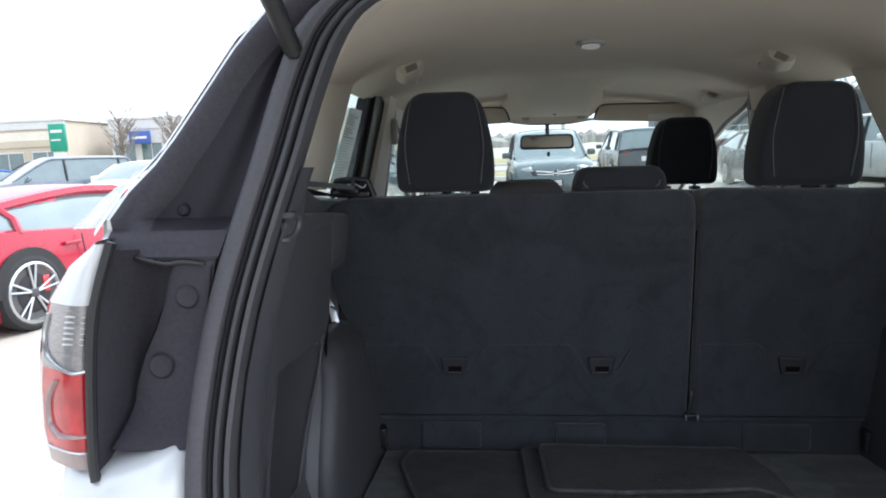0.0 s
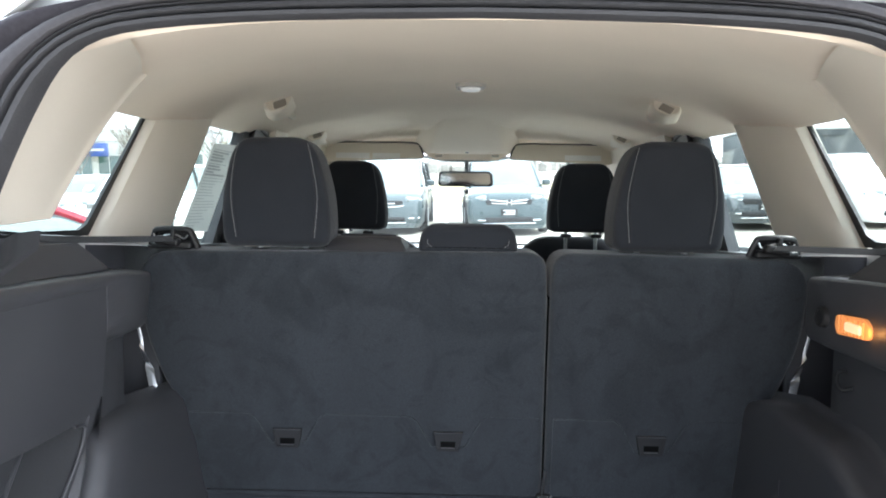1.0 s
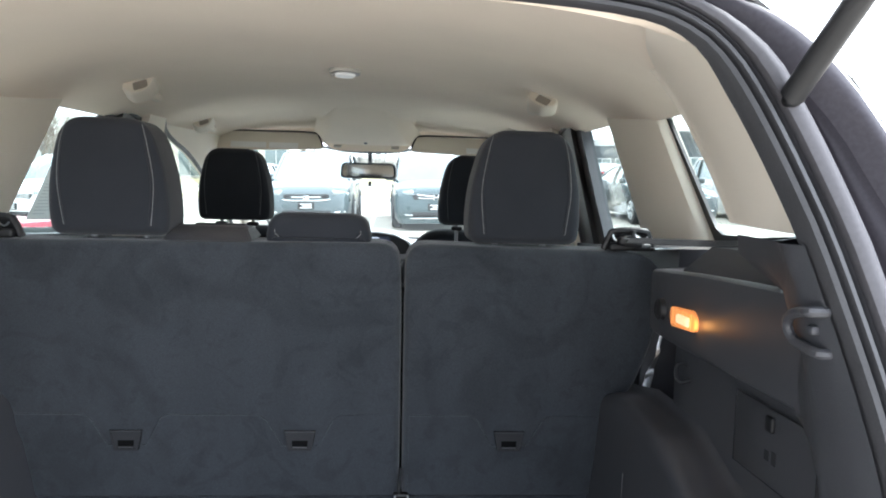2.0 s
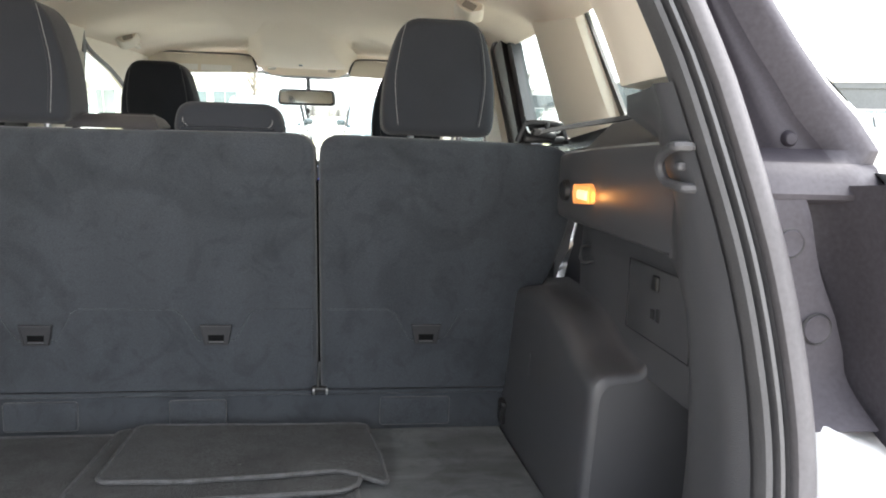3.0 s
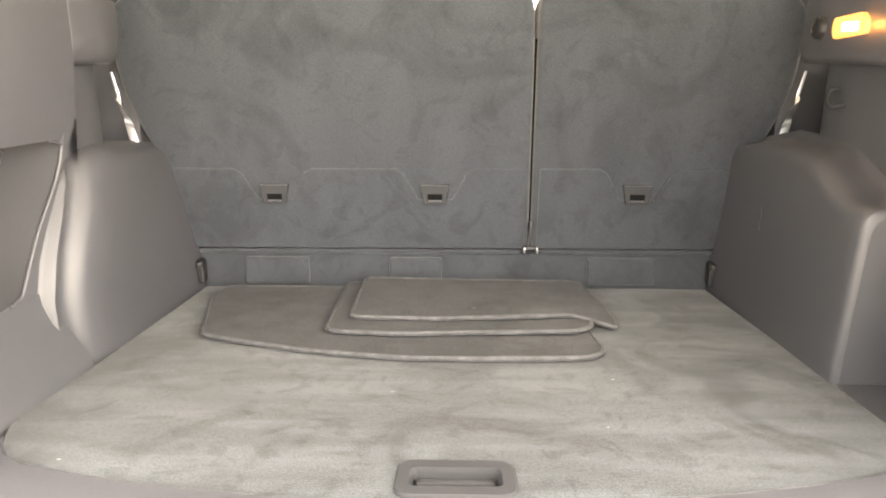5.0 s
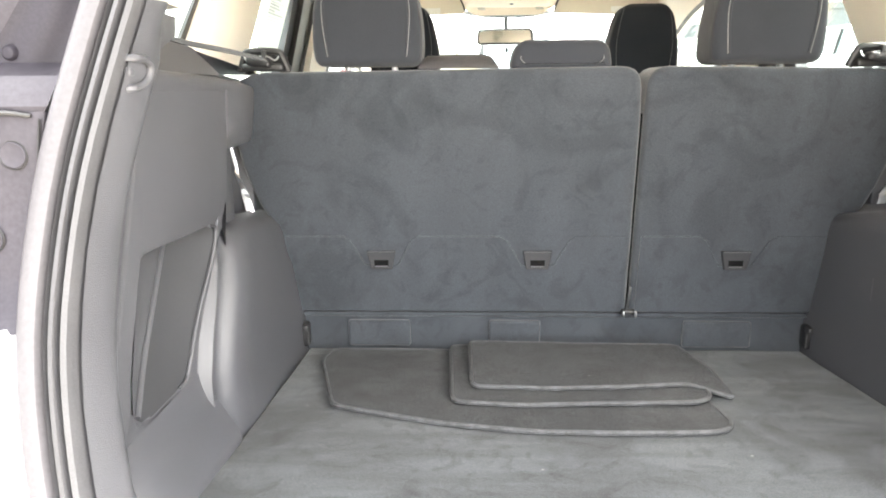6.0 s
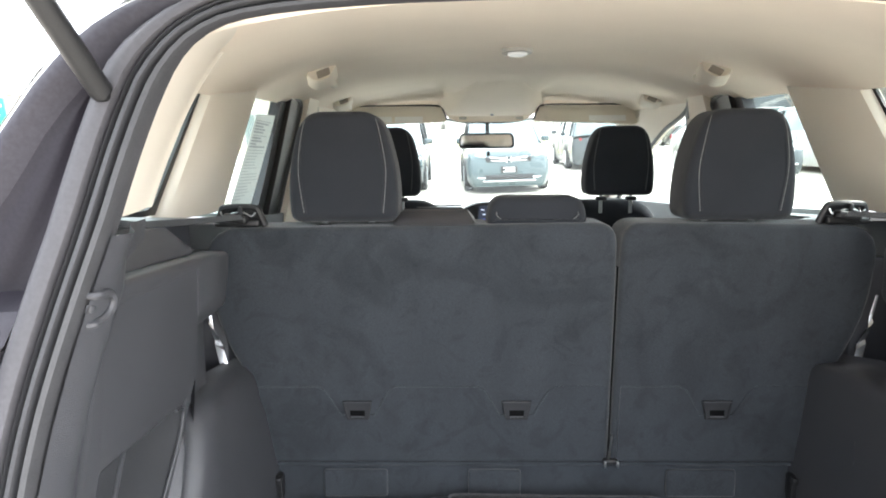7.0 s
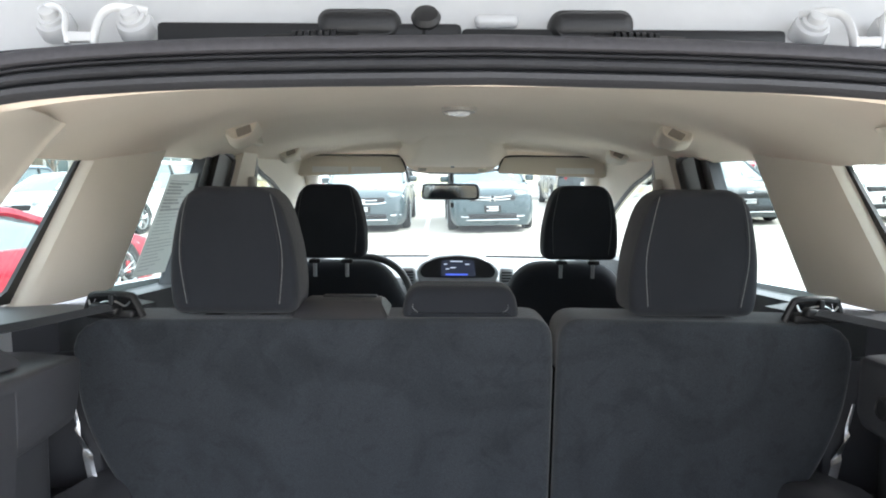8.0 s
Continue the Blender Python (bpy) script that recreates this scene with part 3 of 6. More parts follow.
part("washer_nozzle", join(disc_stack(-0.047, 0.925, 1.701, ((0.004, 0.006), (0.0105, 0.004), (0.0115, 0.0), (0.009, -0.004), (0.003, -0.006))), tube([(-0.047, 0.926, 1.70), (-0.0475, 0.922, 1.676)], 0.0036)), BLACKPL, suv)
part("nozzle_plate", rbox((0.034, 0.01, 0.010), (0.008, 0.945, 1.703), 0.004, 3), WHITE, suv)

# the open tailgate overhead, held by two gas struts
gate_turn = Matrix.Translation((0, 0.90, 1.738)) @ pose(0, 0, 0, -11, 0, 0)
def gate_place(a, b, d):
    return gate_turn @ Vector((a, -b, d))
outline = [(-0.50, -0.165), (-0.54, 0.02), (-0.60, 0.45), (-0.66, 0.62), (-0.66, 1.0), (-0.60, 1.12), (0.60, 1.12), (0.66, 1.0), (0.66, 0.62), (0.60, 0.45), (0.54, 0.02), (0.50, -0.165)]
tailgate = thing("tailgate", "open white tailgate raised over the cargo bay", "tailgate")
part("gate_shell", prism(outline, (0.05, 0.09), gate_place), WHITE, tailgate)
part("gate_lining", prism([(x * 0.93, 0.05 + 0.93 * max(0.0, y)) for x, y in outline if y > -0.1], (0.02, 0.048), gate_place), TRIM, tailgate, "charcoal plastic lining")
for s in (1, -1):
    a, b = Vector((s * 0.500, 0.866, 1.556)), Vector((s * 0.549, 0.626, 1.808))
    strut = part("gas_strut", tube([a, a.lerp(b, 0.7)], 0.0115, 12), BLACKPL, tailgate, "black gas strut")
    part("strut_rod", tube([a.lerp(b, 0.7), b], 0.005, 8), STEEL, strut)
    part("ball_joint", rbox((0.016, 0.016, 0.020), a, 0.006, 3), BLACKPL, strut)

# headliner, one padded sheet
ROOF_Z = [(0.914, 1.648), (0.96, 1.672), (1.05, 1.698), (1.2, 1.720), (1.6, 1.745), (2.02, 1.757), (2.6, 1.752), (3.25, 1.742), (3.50, 1.724), (3.55, 1.665)]
EDGE_X = [(0.914, 0.43), (1.0, 0.49), (1.2, 0.57), (1.45, 0.655), (2.0, 0.675), (2.6, 0.675), (3.1, 0.69), (3.55, 0.72)]
EDGE_Z = [(0.914, 1.612), (1.0, 1.612), (1.2, 1.610), (1.6, 1.615), (2.0, 1.640), (2.6, 1.652), (3.2, 1.662), (3.50, 1.66), (3.55, 1.64)]


def roof_z(x, y):
    zc, ze, xe = lerp(ROOF_Z, y), lerp(EDGE_Z, y), lerp(EDGE_X, y)
    return zc - (zc - ze) * min(1.0, abs(x) / xe) ** 3.2


rows = []
for k in range(49):
    y = 0.914 + (3.55 - 0.914) * k / 48
    xe = lerp(EDGE_X, y)
    row = []
    for i in range(41):
        x = xe * (i / 20 - 1)
        z = roof_z(x, y)
        # raised centre console ramp towards the windscreen and scooped visor beds
        if y > 2.55:
            u = min(1.0, (y - 2.55) / 0.5)
            side_scoop = max(0.0, min(1.0, (abs(x) - 0.16) / 0.05)) * max(0.0, min(1.0, (0.66 - abs(x)) / 0.05))
            z += 0.018 * u * side_scoop - 0.022 * u * u * max(0.0, min(1.0, (0.21 - abs(x)) / 0.05))
        row.append((x, y, z))
    rows.append(row)
lip = []
for x, y, z in rows[0]:
    zr = lerp([(xx, zz) for xx, zz in [(0.0, 1.648), (0.20, 1.644), (0.34, 1.634), (0.405, 1.616), (0.445, 1.580)]], abs(x))
    lip.append((x, gate_y(zr) + 0.010, max(zr + 0.004, z - 0.005)))
rows.insert(0, lip)
headliner = solo("headliner", grid(rows), HEADLINER, "beige woven headliner under the car's roof", "headliner", kind="structure")
rows = [[(0.70 * (i / 10 - 1) * (0.75 + 0.25 * min(1, (y - 0.98) / 0.5)), y, roof_z(0.62 * (i / 10 - 1), max(0.93, y)) + 0.055) for i in range(21)] for y in [0.985 + k * 0.128 for k in range(21)]]
part("roof_skin", grid(rows), WHITE, suv)

# pillar trims, windows and frames
for s in (1, -1):
    rows = []
    flank = [p for p in ring_path(0.004, 0.004, 6) if p.x > 0.36 and p.z > 1.412]
    flank = sorted(flank, key=lambda p: p.z)
    for a in flank:
        u = (a.z - 1.412) / (flank[-1].z - 1.412)
        b = Vector((0.541 - 0.03 * u ** 3, 1.042 + 0.235 * u, 1.416 + 0.235 * u))
        ret = Vector((0.665 - 0.02 * u, 1.085 + 0.265 * u, 1.41 + 0.25 * u))
        m = a.lerp(b, 0.5) + Vector((-0.004, 0, 0.0))
        rows.append(smooth(mirrored([a, m, b - Vector((0.001, 0.02, 0)), b + Vector((0.012, 0.012, 0)), ret], s), 4))
    part("rear_pillar_trim", grid(rows), PILLAR, suv, "beige moulded rear pillar trim")

    def at_side(a, b, d, s=s):
        return (s * (side_x(b) + d), a, b)

    pillar_rows = []
    for u in [k / 8 for k in range(9)]:
        z = 1.375 + (1.655 - 1.375) * u
        y0, y1 = 1.475 + (1.672 - 1.475) * u, 1.775 + (1.948 - 1.775) * u
        pillar_rows.append(smooth([at_side(y0, z, 0.02), at_side(y0 + 0.006, z, -0.016), at_side(y0 + 0.10, z, -0.042 + 0.022 * u), at_side(y1 - 0.09, z, -0.046 + 0.022 * u), at_side(y1 - 0.012, z, -0.03), at_side(y1, z, 0.01)], 3))
    part("centre_pillar_trim", grid(pillar_rows), PILLAR, suv, "beige moulded centre pillar trim")
    part("quarter_glass", prism([(1.03, 1.40), (1.50, 1.385), (1.68, 1.64), (1.27, 1.63)], (0.012, 0.016), at_side), PRIVACY, suv, "fixed rear quarter window").visible_shadow = False
    part("quarter_glass_band", prism([(1.455, 1.385), (1.497, 1.385), (1.676, 1.64), (1.652, 1.64), (1.490, 1.432), (1.470, 1.407), (1.445, 1.397), (1.20, 1.402), (1.20, 1.385)], (0.004, 0.011), at_side), BLACKPL, suv)
    part("quarter_glass_foot", prism([(1.02, 1.38), (1.24, 1.38), (1.24, 1.402), (1.14, 1.414), (1.09, 1.440), (1.02, 1.440)], (0.003, 0.011), at_side), TRIM, suv)
    part("door_glass", prism([(1.72, 1.33), (2.42, 1.325), (2.40, 1.66), (2.03, 1.655)], (0.010, 0.014), at_side), GLASS, suv, "rear door window").visible_shadow = False
    frame_bm = join(prism([(2.105, 1.30), (2.168, 1.30), (2.232, 1.45), (2.306, 1.662), (2.246, 1.648), (2.175, 1.46)], (-0.012, 0.02), at_side), prism([(1.97, 1.652), (2.10, 1.660), (2.25, 1.656), (2.30, 1.668), (2.10, 1.676), (1.97, 1.668)], (-0.012, 0.02), at_side))
    part("door_frame", frame_bm, TRIM, suv, "dark grey rear door window frame")
    part("door_seal", prism([(2.17, 1.28), (2.295, 1.28), (2.375, 1.47), (2.455, 1.655), (2.43, 1.684), (2.20, 1.680), (2.20, 1.668), (2.305, 1.666), (2.235, 1.45)], (-0.028, 0.01), at_side), BLACKPL, suv)
    line = [(2.34, 1.672), (2.41, 1.660), (2.435, 1.63), (2.37, 1.48), (2.288, 1.28)]
    part("door_opening_seal", tube(smooth([(s * (side_x(z) - 0.024), y, z) for y, z in line], 5), 0.0105, 8), RUBBER, suv, "black rubber door seal")
    part("front_pillar_trim", prism([(2.298, 1.26), (2.60, 1.26), (2.60, 1.68), (2.455, 1.68), (2.380, 1.47)], (-0.050, 0.0), at_side), PILLAR, suv, "beige pillar trim between the doors")
    part("belt_anchor", rbox((0.018, 0.05, 0.09), (s * 0.625, 2.56, 1.56), 0.006), GREYPL, suv)
    part("front_door_seal", prism([(2.665, 1.26), (2.70, 1.26), (2.655, 1.62), (2.605, 1.69), (2.59, 1.69), (2.625, 1.62)], (-0.045, 0.02), at_side), RUBBER, suv)
    part("front_door_glass", prism([(2.69, 1.28), (4.15, 1.23), (3.66, 1.63), (2.65, 1.655)], (0.010, 0.014), at_side), GLASS, suv).visible_shadow = False
    part("front_pillar_cover", prism([(2.68, 1.668), (2.74, 1.640), (2.84, 1.618), (3.02, 1.585), (3.30, 1.505), (3.70, 1.37), (4.18, 1.20), (4.34, 1.20), (4.0, 1.42), (3.62, 1.62), (3.45, 1.69), (2.68, 1.69)], (-0.018, 0.006), at_side), PILLAR, suv, "beige trim along the front door's upper edge")
    part("front_door_upper_seal", tube(smooth([(s * (side_x(z) - 0.016), y, z) for y, z in ((2.66, 1.672), (2.74, 1.637), (2.84, 1.614), (3.02, 1.581), (3.30, 1.501), (3.70, 1.366), (4.18, 1.196))], 4), 0.008, 8), RUBBER, suv)
    part("windscreen_pillar_trim", tube(smooth([(s * 0.595, 3.48, 1.665), (s * 0.64, 3.60, 1.62), (s * 0.69, 4.0, 1.42), (s * 0.72, 4.36, 1.20)], 4), 0.034, 10), PILLAR, suv)
    part("roof_rail", prism([(1.34, 1.645), (1.7, 1.655), (2.0, 1.665), (3.60, 1.668), (3.58, 1.72), (1.34, 1.70)], (-0.01, 0.05), at_side), WHITE, suv)
    part("door_trim", prism([(1.55, 1.362), (1.72, 1.348), (2.2, 1.325), (4.30, 1.24), (4.35, 0.45), (1.6, 0.45)], (-0.03, 0.05), lambda a, b, d, s=s: (s * (0.715 + d), a, b)), TRIM, suv, "charcoal door lining below the windows")
    part("sill_ledge", grid([mirrored([(0.60, y, z), (0.67, y, z + 0.012), (0.75, y, z + 0.014)], s) for y, z in ((1.04, 1.412), (1.12, 1.404), (1.2, 1.392), (1.4, 1.375), (1.56, 1.36), (1.75, 1.345))]), TRIM, suv)

rows = [[(x * (0.60 + 0.12 * u), 3.52 + 0.92 * u + 0.07 * (1 - x * x) * 0.8, 1.655 - 0.475 * u) for x in [k / 6 - 1 for k in range(13)]] for u in [k / 6 for k in range(7)]]
part("windscreen", grid(rows), glass_mat("windscreen_glass", (0.74, 0.81, 0.79)), suv, "clear windscreen").visible_shadow = False
rows = [[(x * 0.61, 3.515 + 0.055 * (1 - x * x) + u * 0.06, 1.664 - u * (0.010 + 0.016 * max(0, 1 - (x / 0.30) ** 4))) for x in [k / 12 - 1 for k in range(25)]] for u in (0, 0.5, 1)]
part("windscreen_shade_band", grid(rows), BLACKPL, suv)
part("bonnet", grid([smooth([(-0.82, y, z - 0.1), (-0.6, y, z), (0, y, z + 0.03), (0.6, y, z), (0.82, y, z - 0.1)], 3) for y, z in ((4.40, 1.10), (4.7, 1.06), (5.0, 0.98), (5.2, 0.85), (5.25, 0.5))]), WHITE, suv)
part("underbody", box_at(-0.76, 0.76, 0.72, 4.9, 0.30, 0.42), BLACKPL, suv)
part("rear_bumper", join(box_at(-0.62, 0.62, 0.62, 0.74, 0.40, 0.775, 0.03, 3)), WHITE, suv)

# ---- cargo bay linings ----
def ring_x(z):
    """Half width of the opening's edge at a height on its flank."""
    return lerp([(zz, xx) for xx, zz in RING[3:13]], z)


def face_x(z):
    """Half width of the flush lining face, which leans in towards its shelf."""
    return 0.566 - 0.085 * max(0.0, z - 1.0)


for s in (1, -1):
    name = "cargo_trim"
    label = "charcoal plastic cargo side lining with lamp and storage door" if s > 0 else "charcoal plastic cargo side lining with open bin"
    lining = thing(name, label, "trim panel")
    # strip that follows the opening
    zs = [0.80, 0.83, 0.88, 0.93, 0.98, 1.03, 1.08, 1.13, 1.18, 1.24, 1.30, 1.36, 1.395, 1.418]
    rows = []
    for z in zs:
        a = Vector((ring_x(z) + s * ring_shift(z) - 0.009, gate_y(z) + 0.004, z))
        b = a + Vector((-0.006, 0.03, 0))
        if s > 0:
            dx = lerp([(0.80, 0.546), (0.864, 0.556), (0.95, 0.576), (1.05, 0.578), (1.13, 0.571), (1.217, 0.560), (1.236, 0.5495)], z)
            c = Vector((min(a.x - 0.003, dx - 0.003), gate_y(z) + 0.07, z))
            d = Vector((dx, max(0.887, gate_y(z) + 0.09), z))
            e = Vector((0.600 if z < 1.236 else 0.5495, d.y + 0.02, z))
        else:
            c = Vector((min(a.x - 0.006, face_x(z) + 0.002), gate_y(z) + 0.06, z))
            d = Vector((face_x(z), gate_y(z) + 0.085, z))
            e = Vector((face_x(z), gate_y(z) + 0.10, z))
        if z > 1.37:
            c, d, e = (Vector((x, gate_y(z) + dy, z)) for x, dy in ((a.x + 0.004, 0.06), (0.53, 0.13), (0.541, 0.195)))
        rows.append(smooth(mirrored([a, b, c, d, e], s), 3))
    part("opening_lining", grid(rows), TRIM, lining)
    # upper bulge with a shelf
    sect = []
    for y, dx, zt in ((0.905, 0.0, 1.366), (0.95, 0.0, 1.364), (1.04, 0.0, 1.361), (1.12, 0.0, 1.358), (1.19, 0.0, 1.355), (1.20, 0.0, 1.354), (1.27, 0.0, 1.350), (1.345, 0.006, 1.344), (1.372, 0.018, 1.336), (1.384, 0.05, 1.328)):
        zb = 1.236 if s > 0 or y > 1.195 else 1.31
        zt -= 0.009 * (s < 0)
        def fx(z):
            return (0.549 if s > 0 else face_x(z) - 0.0015) + dx
        zm = (zb + zt) / 2
        sect.append(smooth(mirrored([(0.612, y, zb), (0.585, y, zb), (fx(zb) + 0.008, y, zb + 0.004), (fx(zb), y, zb + 0.018), (fx(zm), y, zm), (fx(zt), y, zt - 0.012), (fx(zt) + 0.004, y, zt - 0.002), (fx(zt) + 0.016, y, zt), (0.62, y, zt + 0.004), (0.70, y, zt + 0.006)], s), 2))
    part("upper_bulge", grid(sect), TRIM, lining, "padded upper ledge of the lining")
    cap = grid([mirrored(r, s) for r in ([(0.558, 0.90, 1.352), (0.560, 1.250, 1.346), (0.71, 1.28, 1.346), (0.71, 0.90, 1.352)], [(0.563, 0.905, 1.362), (0.565, 1.243, 1.356), (0.71, 1.27, 1.356), (0.71, 0.90, 1.362)], [(0.585, 0.94, 1.402), (0.590, 1.205, 1.394), (0.71, 1.23, 1.394), (0.71, 0.93, 1.402)], [(0.600, 0.95, 1.408), (0.604, 1.190, 1.399), (0.71, 1.21, 1.399), (0.71, 0.94, 1.408)])], closed=True, caps=True)
    bmesh.ops.bevel(cap, geom=[e for e in cap.edges if e.calc_face_angle(0) > 0.3], offset=0.004, segments=2, affect="EDGES")
    part("rear_cap", cap, TRIM, lining)
    if s > 0:
        part("recess_wall", grid([[(0.600 + 0.55 * max(0, y - 1.34) + (0.065 if z < 1.05 and y < 1.33 else 0.0), y, z) for z in (0.80, 0.95, 1.03, 1.045, 1.058, 1.064, 1.17, 1.24)] for y in (0.905, 1.0, 1.1, 1.2, 1.3, 1.34, 1.4, 1.5, 1.60)]), TRIM, lining)
        def rise(y):
            u = max(0.0, min(1.0, (y - 1.085) / 0.17))
            return 1.060 + 0.046 * u * u * (3 - 2 * u) - 0.20 * max(0.0, y - 1.41)
        house = []
        for y, back in ((1.0505, 0.011), (1.0518, 0.006), (1.0545, 0.0022), (1.060, 0.0004), (1.08, 0), (1.10, 0), (1.12, 0), (1.14, 0), (1.16, 0), (1.18, 0), (1.20, 0), (1.22, 0), (1.24, 0), (1.27, 0), (1.33, 0), (1.41, 0), (1.50, 0), (1.58, 0)):
            zt = rise(y) - back
            lean = 0.516 + back + 0.010 * max(0.0, min(1.0, (y - 1.1) / 0.35))
            row = [(lean, y, 0.775), (lean + 0.001, y, 0.85), (lean + 0.006, y, 0.95), (lean + 0.010, y, zt - 0.030), (lean + 0.0115, y, zt - 0.018), (lean + 0.015, y, zt - 0.009), (lean + 0.021, y, zt - 0.003), (lean + 0.030, y, zt), (0.575, y, zt + 0.002), (0.590, y, zt + 0.004), (0.597, y, zt + 0.009), (0.602, y, zt + 0.018)]
            house.append(row)
        part("wheel_cover", grid(house, caps=False), TRIM, lining, "moulded wheel arch cover")
        part("cover_end", prism([(x, z) for x, y, z in house[0]] + [(0.668, 1.048), (0.668, 0.775)], (1.0500, 1.0506), lambda a, b, d: (a, d, b)), TRIM, lining)
        door = part("storage_door", rbox((0.004, 0.185, 0.094), (0.5985, 1.030, 1.158), 0.0015, 2), TRIM, lining, "flush storage door with a catch")
        part("door_gap", tube([(0.5968, 0.938, 1.206), (0.5968, 1.124, 1.206), (0.5968, 1.124, 1.110), (0.5968, 0.938, 1.110)], 0.0008, 5, loop=True), POCKET, door)
        part("catch", rbox((0.006, 0.018, 0.02), (0.5955, 1.035, 1.187), 0.003, 3), BLACKPL, door)
        part("pictogram", join(rbox((0.001, 0.010, 0.012), (0.596, 1.040, 1.146), 0, 1), rbox((0.001, 0.009, 0.016), (0.596, 1.024, 1.147), 0, 1)), POCKET, door)
        part("cargo_hook", tube(smooth([(0.60, 1.297, 1.198), (0.586, 1.297, 1.196), (0.582, 1.292, 1.180), (0.586, 1.282, 1.172), (0.600, 1.278, 1.176)], 4), 0.0030, 8), POCKET, lining)
        glass = prism(rounded([(1.146, 1.277), (1.229, 1.271), (1.236, 1.285), (1.232, 1.300), (1.158, 1.305), (1.147, 1.296)], 0.006, 4), (0.544, 0.560), lambda a, b, d: (d, a, b))
        bmesh.ops.bevel(glass, geom=[e for e in glass.edges if e.calc_face_angle(0) > 0.9], offset=0.004, segments=3, affect="EDGES")
        lamp = part("cargo_lamp", glass, AMBER, lining, "lit amber cargo lamp")
        part("bulb", rbox((0.008, 0.040, 0.014), (0.5430, 1.184, 1.287), 0.0068, 5), BULB, lamp)
        glow_data = bpy.data.lights.new("cargo_lamp_light", "POINT")
        glow_data.energy, glow_data.color, glow_data.shadow_soft_size = 0.007, (1.0, 0.42, 0.10), 0.004
        glow = new("cargo_lamp_light", glow_data)
        glow.matrix_world = CAR @ Matrix.Translation((0.5375, 1.140, 1.288))
        part("facet", join(*[rbox((0.003, 0.0015, 0.024), (0.5435, 1.160 + 0.009 * k, 1.288), 0.0005, 1, (0, 0, 0)) for k in range(8)]), AMBER, lamp)
        sock = bmesh.new()
        bmesh.ops.create_cone(sock, cap_ends=True, segments=24, radius1=0.019, radius2=0.016, depth=0.014)
        bmesh.ops.rotate(sock, matrix=Euler((0, radians(-90), 0)).to_matrix(), verts=sock.verts)
        bmesh.ops.translate(sock, vec=(0.549, 1.277, 1.288), verts=sock.verts)
        socket = part("power_socket", sock, BLACKPL, lining, "round capped power socket")
        part("socket_rim", tube([(0.542, 1.277 + 0.013 * math.cos(a), 1.288 + 0.013 * math.sin(a)) for a in [k * math.pi / 10 for k in range(20)]], 0.002, 5, loop=True), BLACKPL, socket)
        part("scuff", rbox((0.0008, 0.0016, 0.040), (0.5165, 1.33, 0.985), 0.0002, 1), FLANGE, lining)
        part("tie_down_plate", rbox((0.006, 0.026, 0.052), (0.5490, 0.797, 0.944), 0.003, 3, (0, 0, 4)), BLACKPL, lining, "black recessed tie-down plate")
        part("tie_down", tube([(0.548, 0.786, 0.967), (0.541, 0.790, 0.966), (0.539, 0.808, 0.955), (0.5385, 0.814, 0.948), (0.5385, 0.809, 0.915), (0.539, 0.803, 0.912), (0.541, 0.778, 0.922), (0.548, 0.775, 0.923)], 0.0028, 8), BLACKPL, lining, "black steel tie-down loop")
        part("recess_floor", box_at(0.50, 0.67, 0.78, 1.06, 0.808, 0.8180), TRIM, lining)
    else:
        # flush panel with an open bin
        def gl(z):
            return gate_y(z) + 0.10
        pairs = [((0.880, 1.02), (gl(1.02), 1.02)), ((0.892, 1.075), (gl(1.10), 1.10)), ((0.906, 1.128), (gl(1.34), 1.34)), ((0.924, 1.143), (1.0, 1.34)), ((1.04, 1.139), (1.09, 1.34)), ((1.148, 1.135), (1.20, 1.34)), ((1.158, 1.124), (1.20, 1.245)), ((1.138, 1.08), (1.198, 1.165)), ((1.085, 1.015), (1.135, 1.065)), ((1.036, 0.946), (1.08, 0.98)), ((1.02, 0.939), (1.058, 0.93)), ((0.97, 0.937), (1.055, 0.79)), ((0.90, 0.942), (0.93, 0.79)), ((0.878, 0.965), (gl(0.79), 0.79)), ((0.876, 0.99), (gl(0.92), 0.92))]
        def pin(p, dx):
            return Vector((-(face_x(p[1]) + dx), p[0], p[1]))
        inner = [tuple(p[:2]) for p in smooth([(*p, 0) for p, q in pairs], 2, loop=True)]
        outer = [tuple(p[:2]) for p in smooth([(*q, 0) for p, q in pairs], 2, loop=True)]
        for k in range(len(outer)):
            if k % 2:
                a, b = pairs[k // 2][1], pairs[(k // 2 + 1) % len(pairs)][1]
                outer[k] = ((a[0] + b[0]) / 2, (a[1] + b[1]) / 2)
        mix = lambda p, q, u: (p[0] + (q[0] - p[0]) * u, p[1] + (q[1] - p[1]) * u)
        # the bin is a wedge: its back wall sinks from the rear edge to a crease, its front wall comes back out
        crease, wedge = [], []
        for k in range(13):
            u = k / 12
            r, d, f = (0.880 + 0.027 * u, 0.957 + 0.173 * u), (0.893 + 0.220 * u, 0.951 + 0.172 * u), (lerp([(0.942, 1.036), (1.015, 1.088), (1.08, 1.141), (1.127, 1.160)], 0.942 + 0.185 * u), 0.942 + 0.185 * u)
            deep = 0.008 + 0.056 * u
            crease.append(pin(d, deep - 0.002))
            wedge.append([pin(r, 0.004), pin(mix(r, d, 0.08), 0.004 + 0.012 * u), pin(mix(r, d, 0.5), 0.5 * deep + 0.006), pin(d, deep), pin(mix(d, f, 0.12), deep + 0.004), pin(mix(d, f, 0.5), 0.72 * deep + 0.012 * u), pin(mix(d, f, 0.85), 0.32 * deep + 0.006), pin(f, 0.004)])
        wedge.append([Vector((p.x, p.y, 1.137)) for p in wedge[-1]])
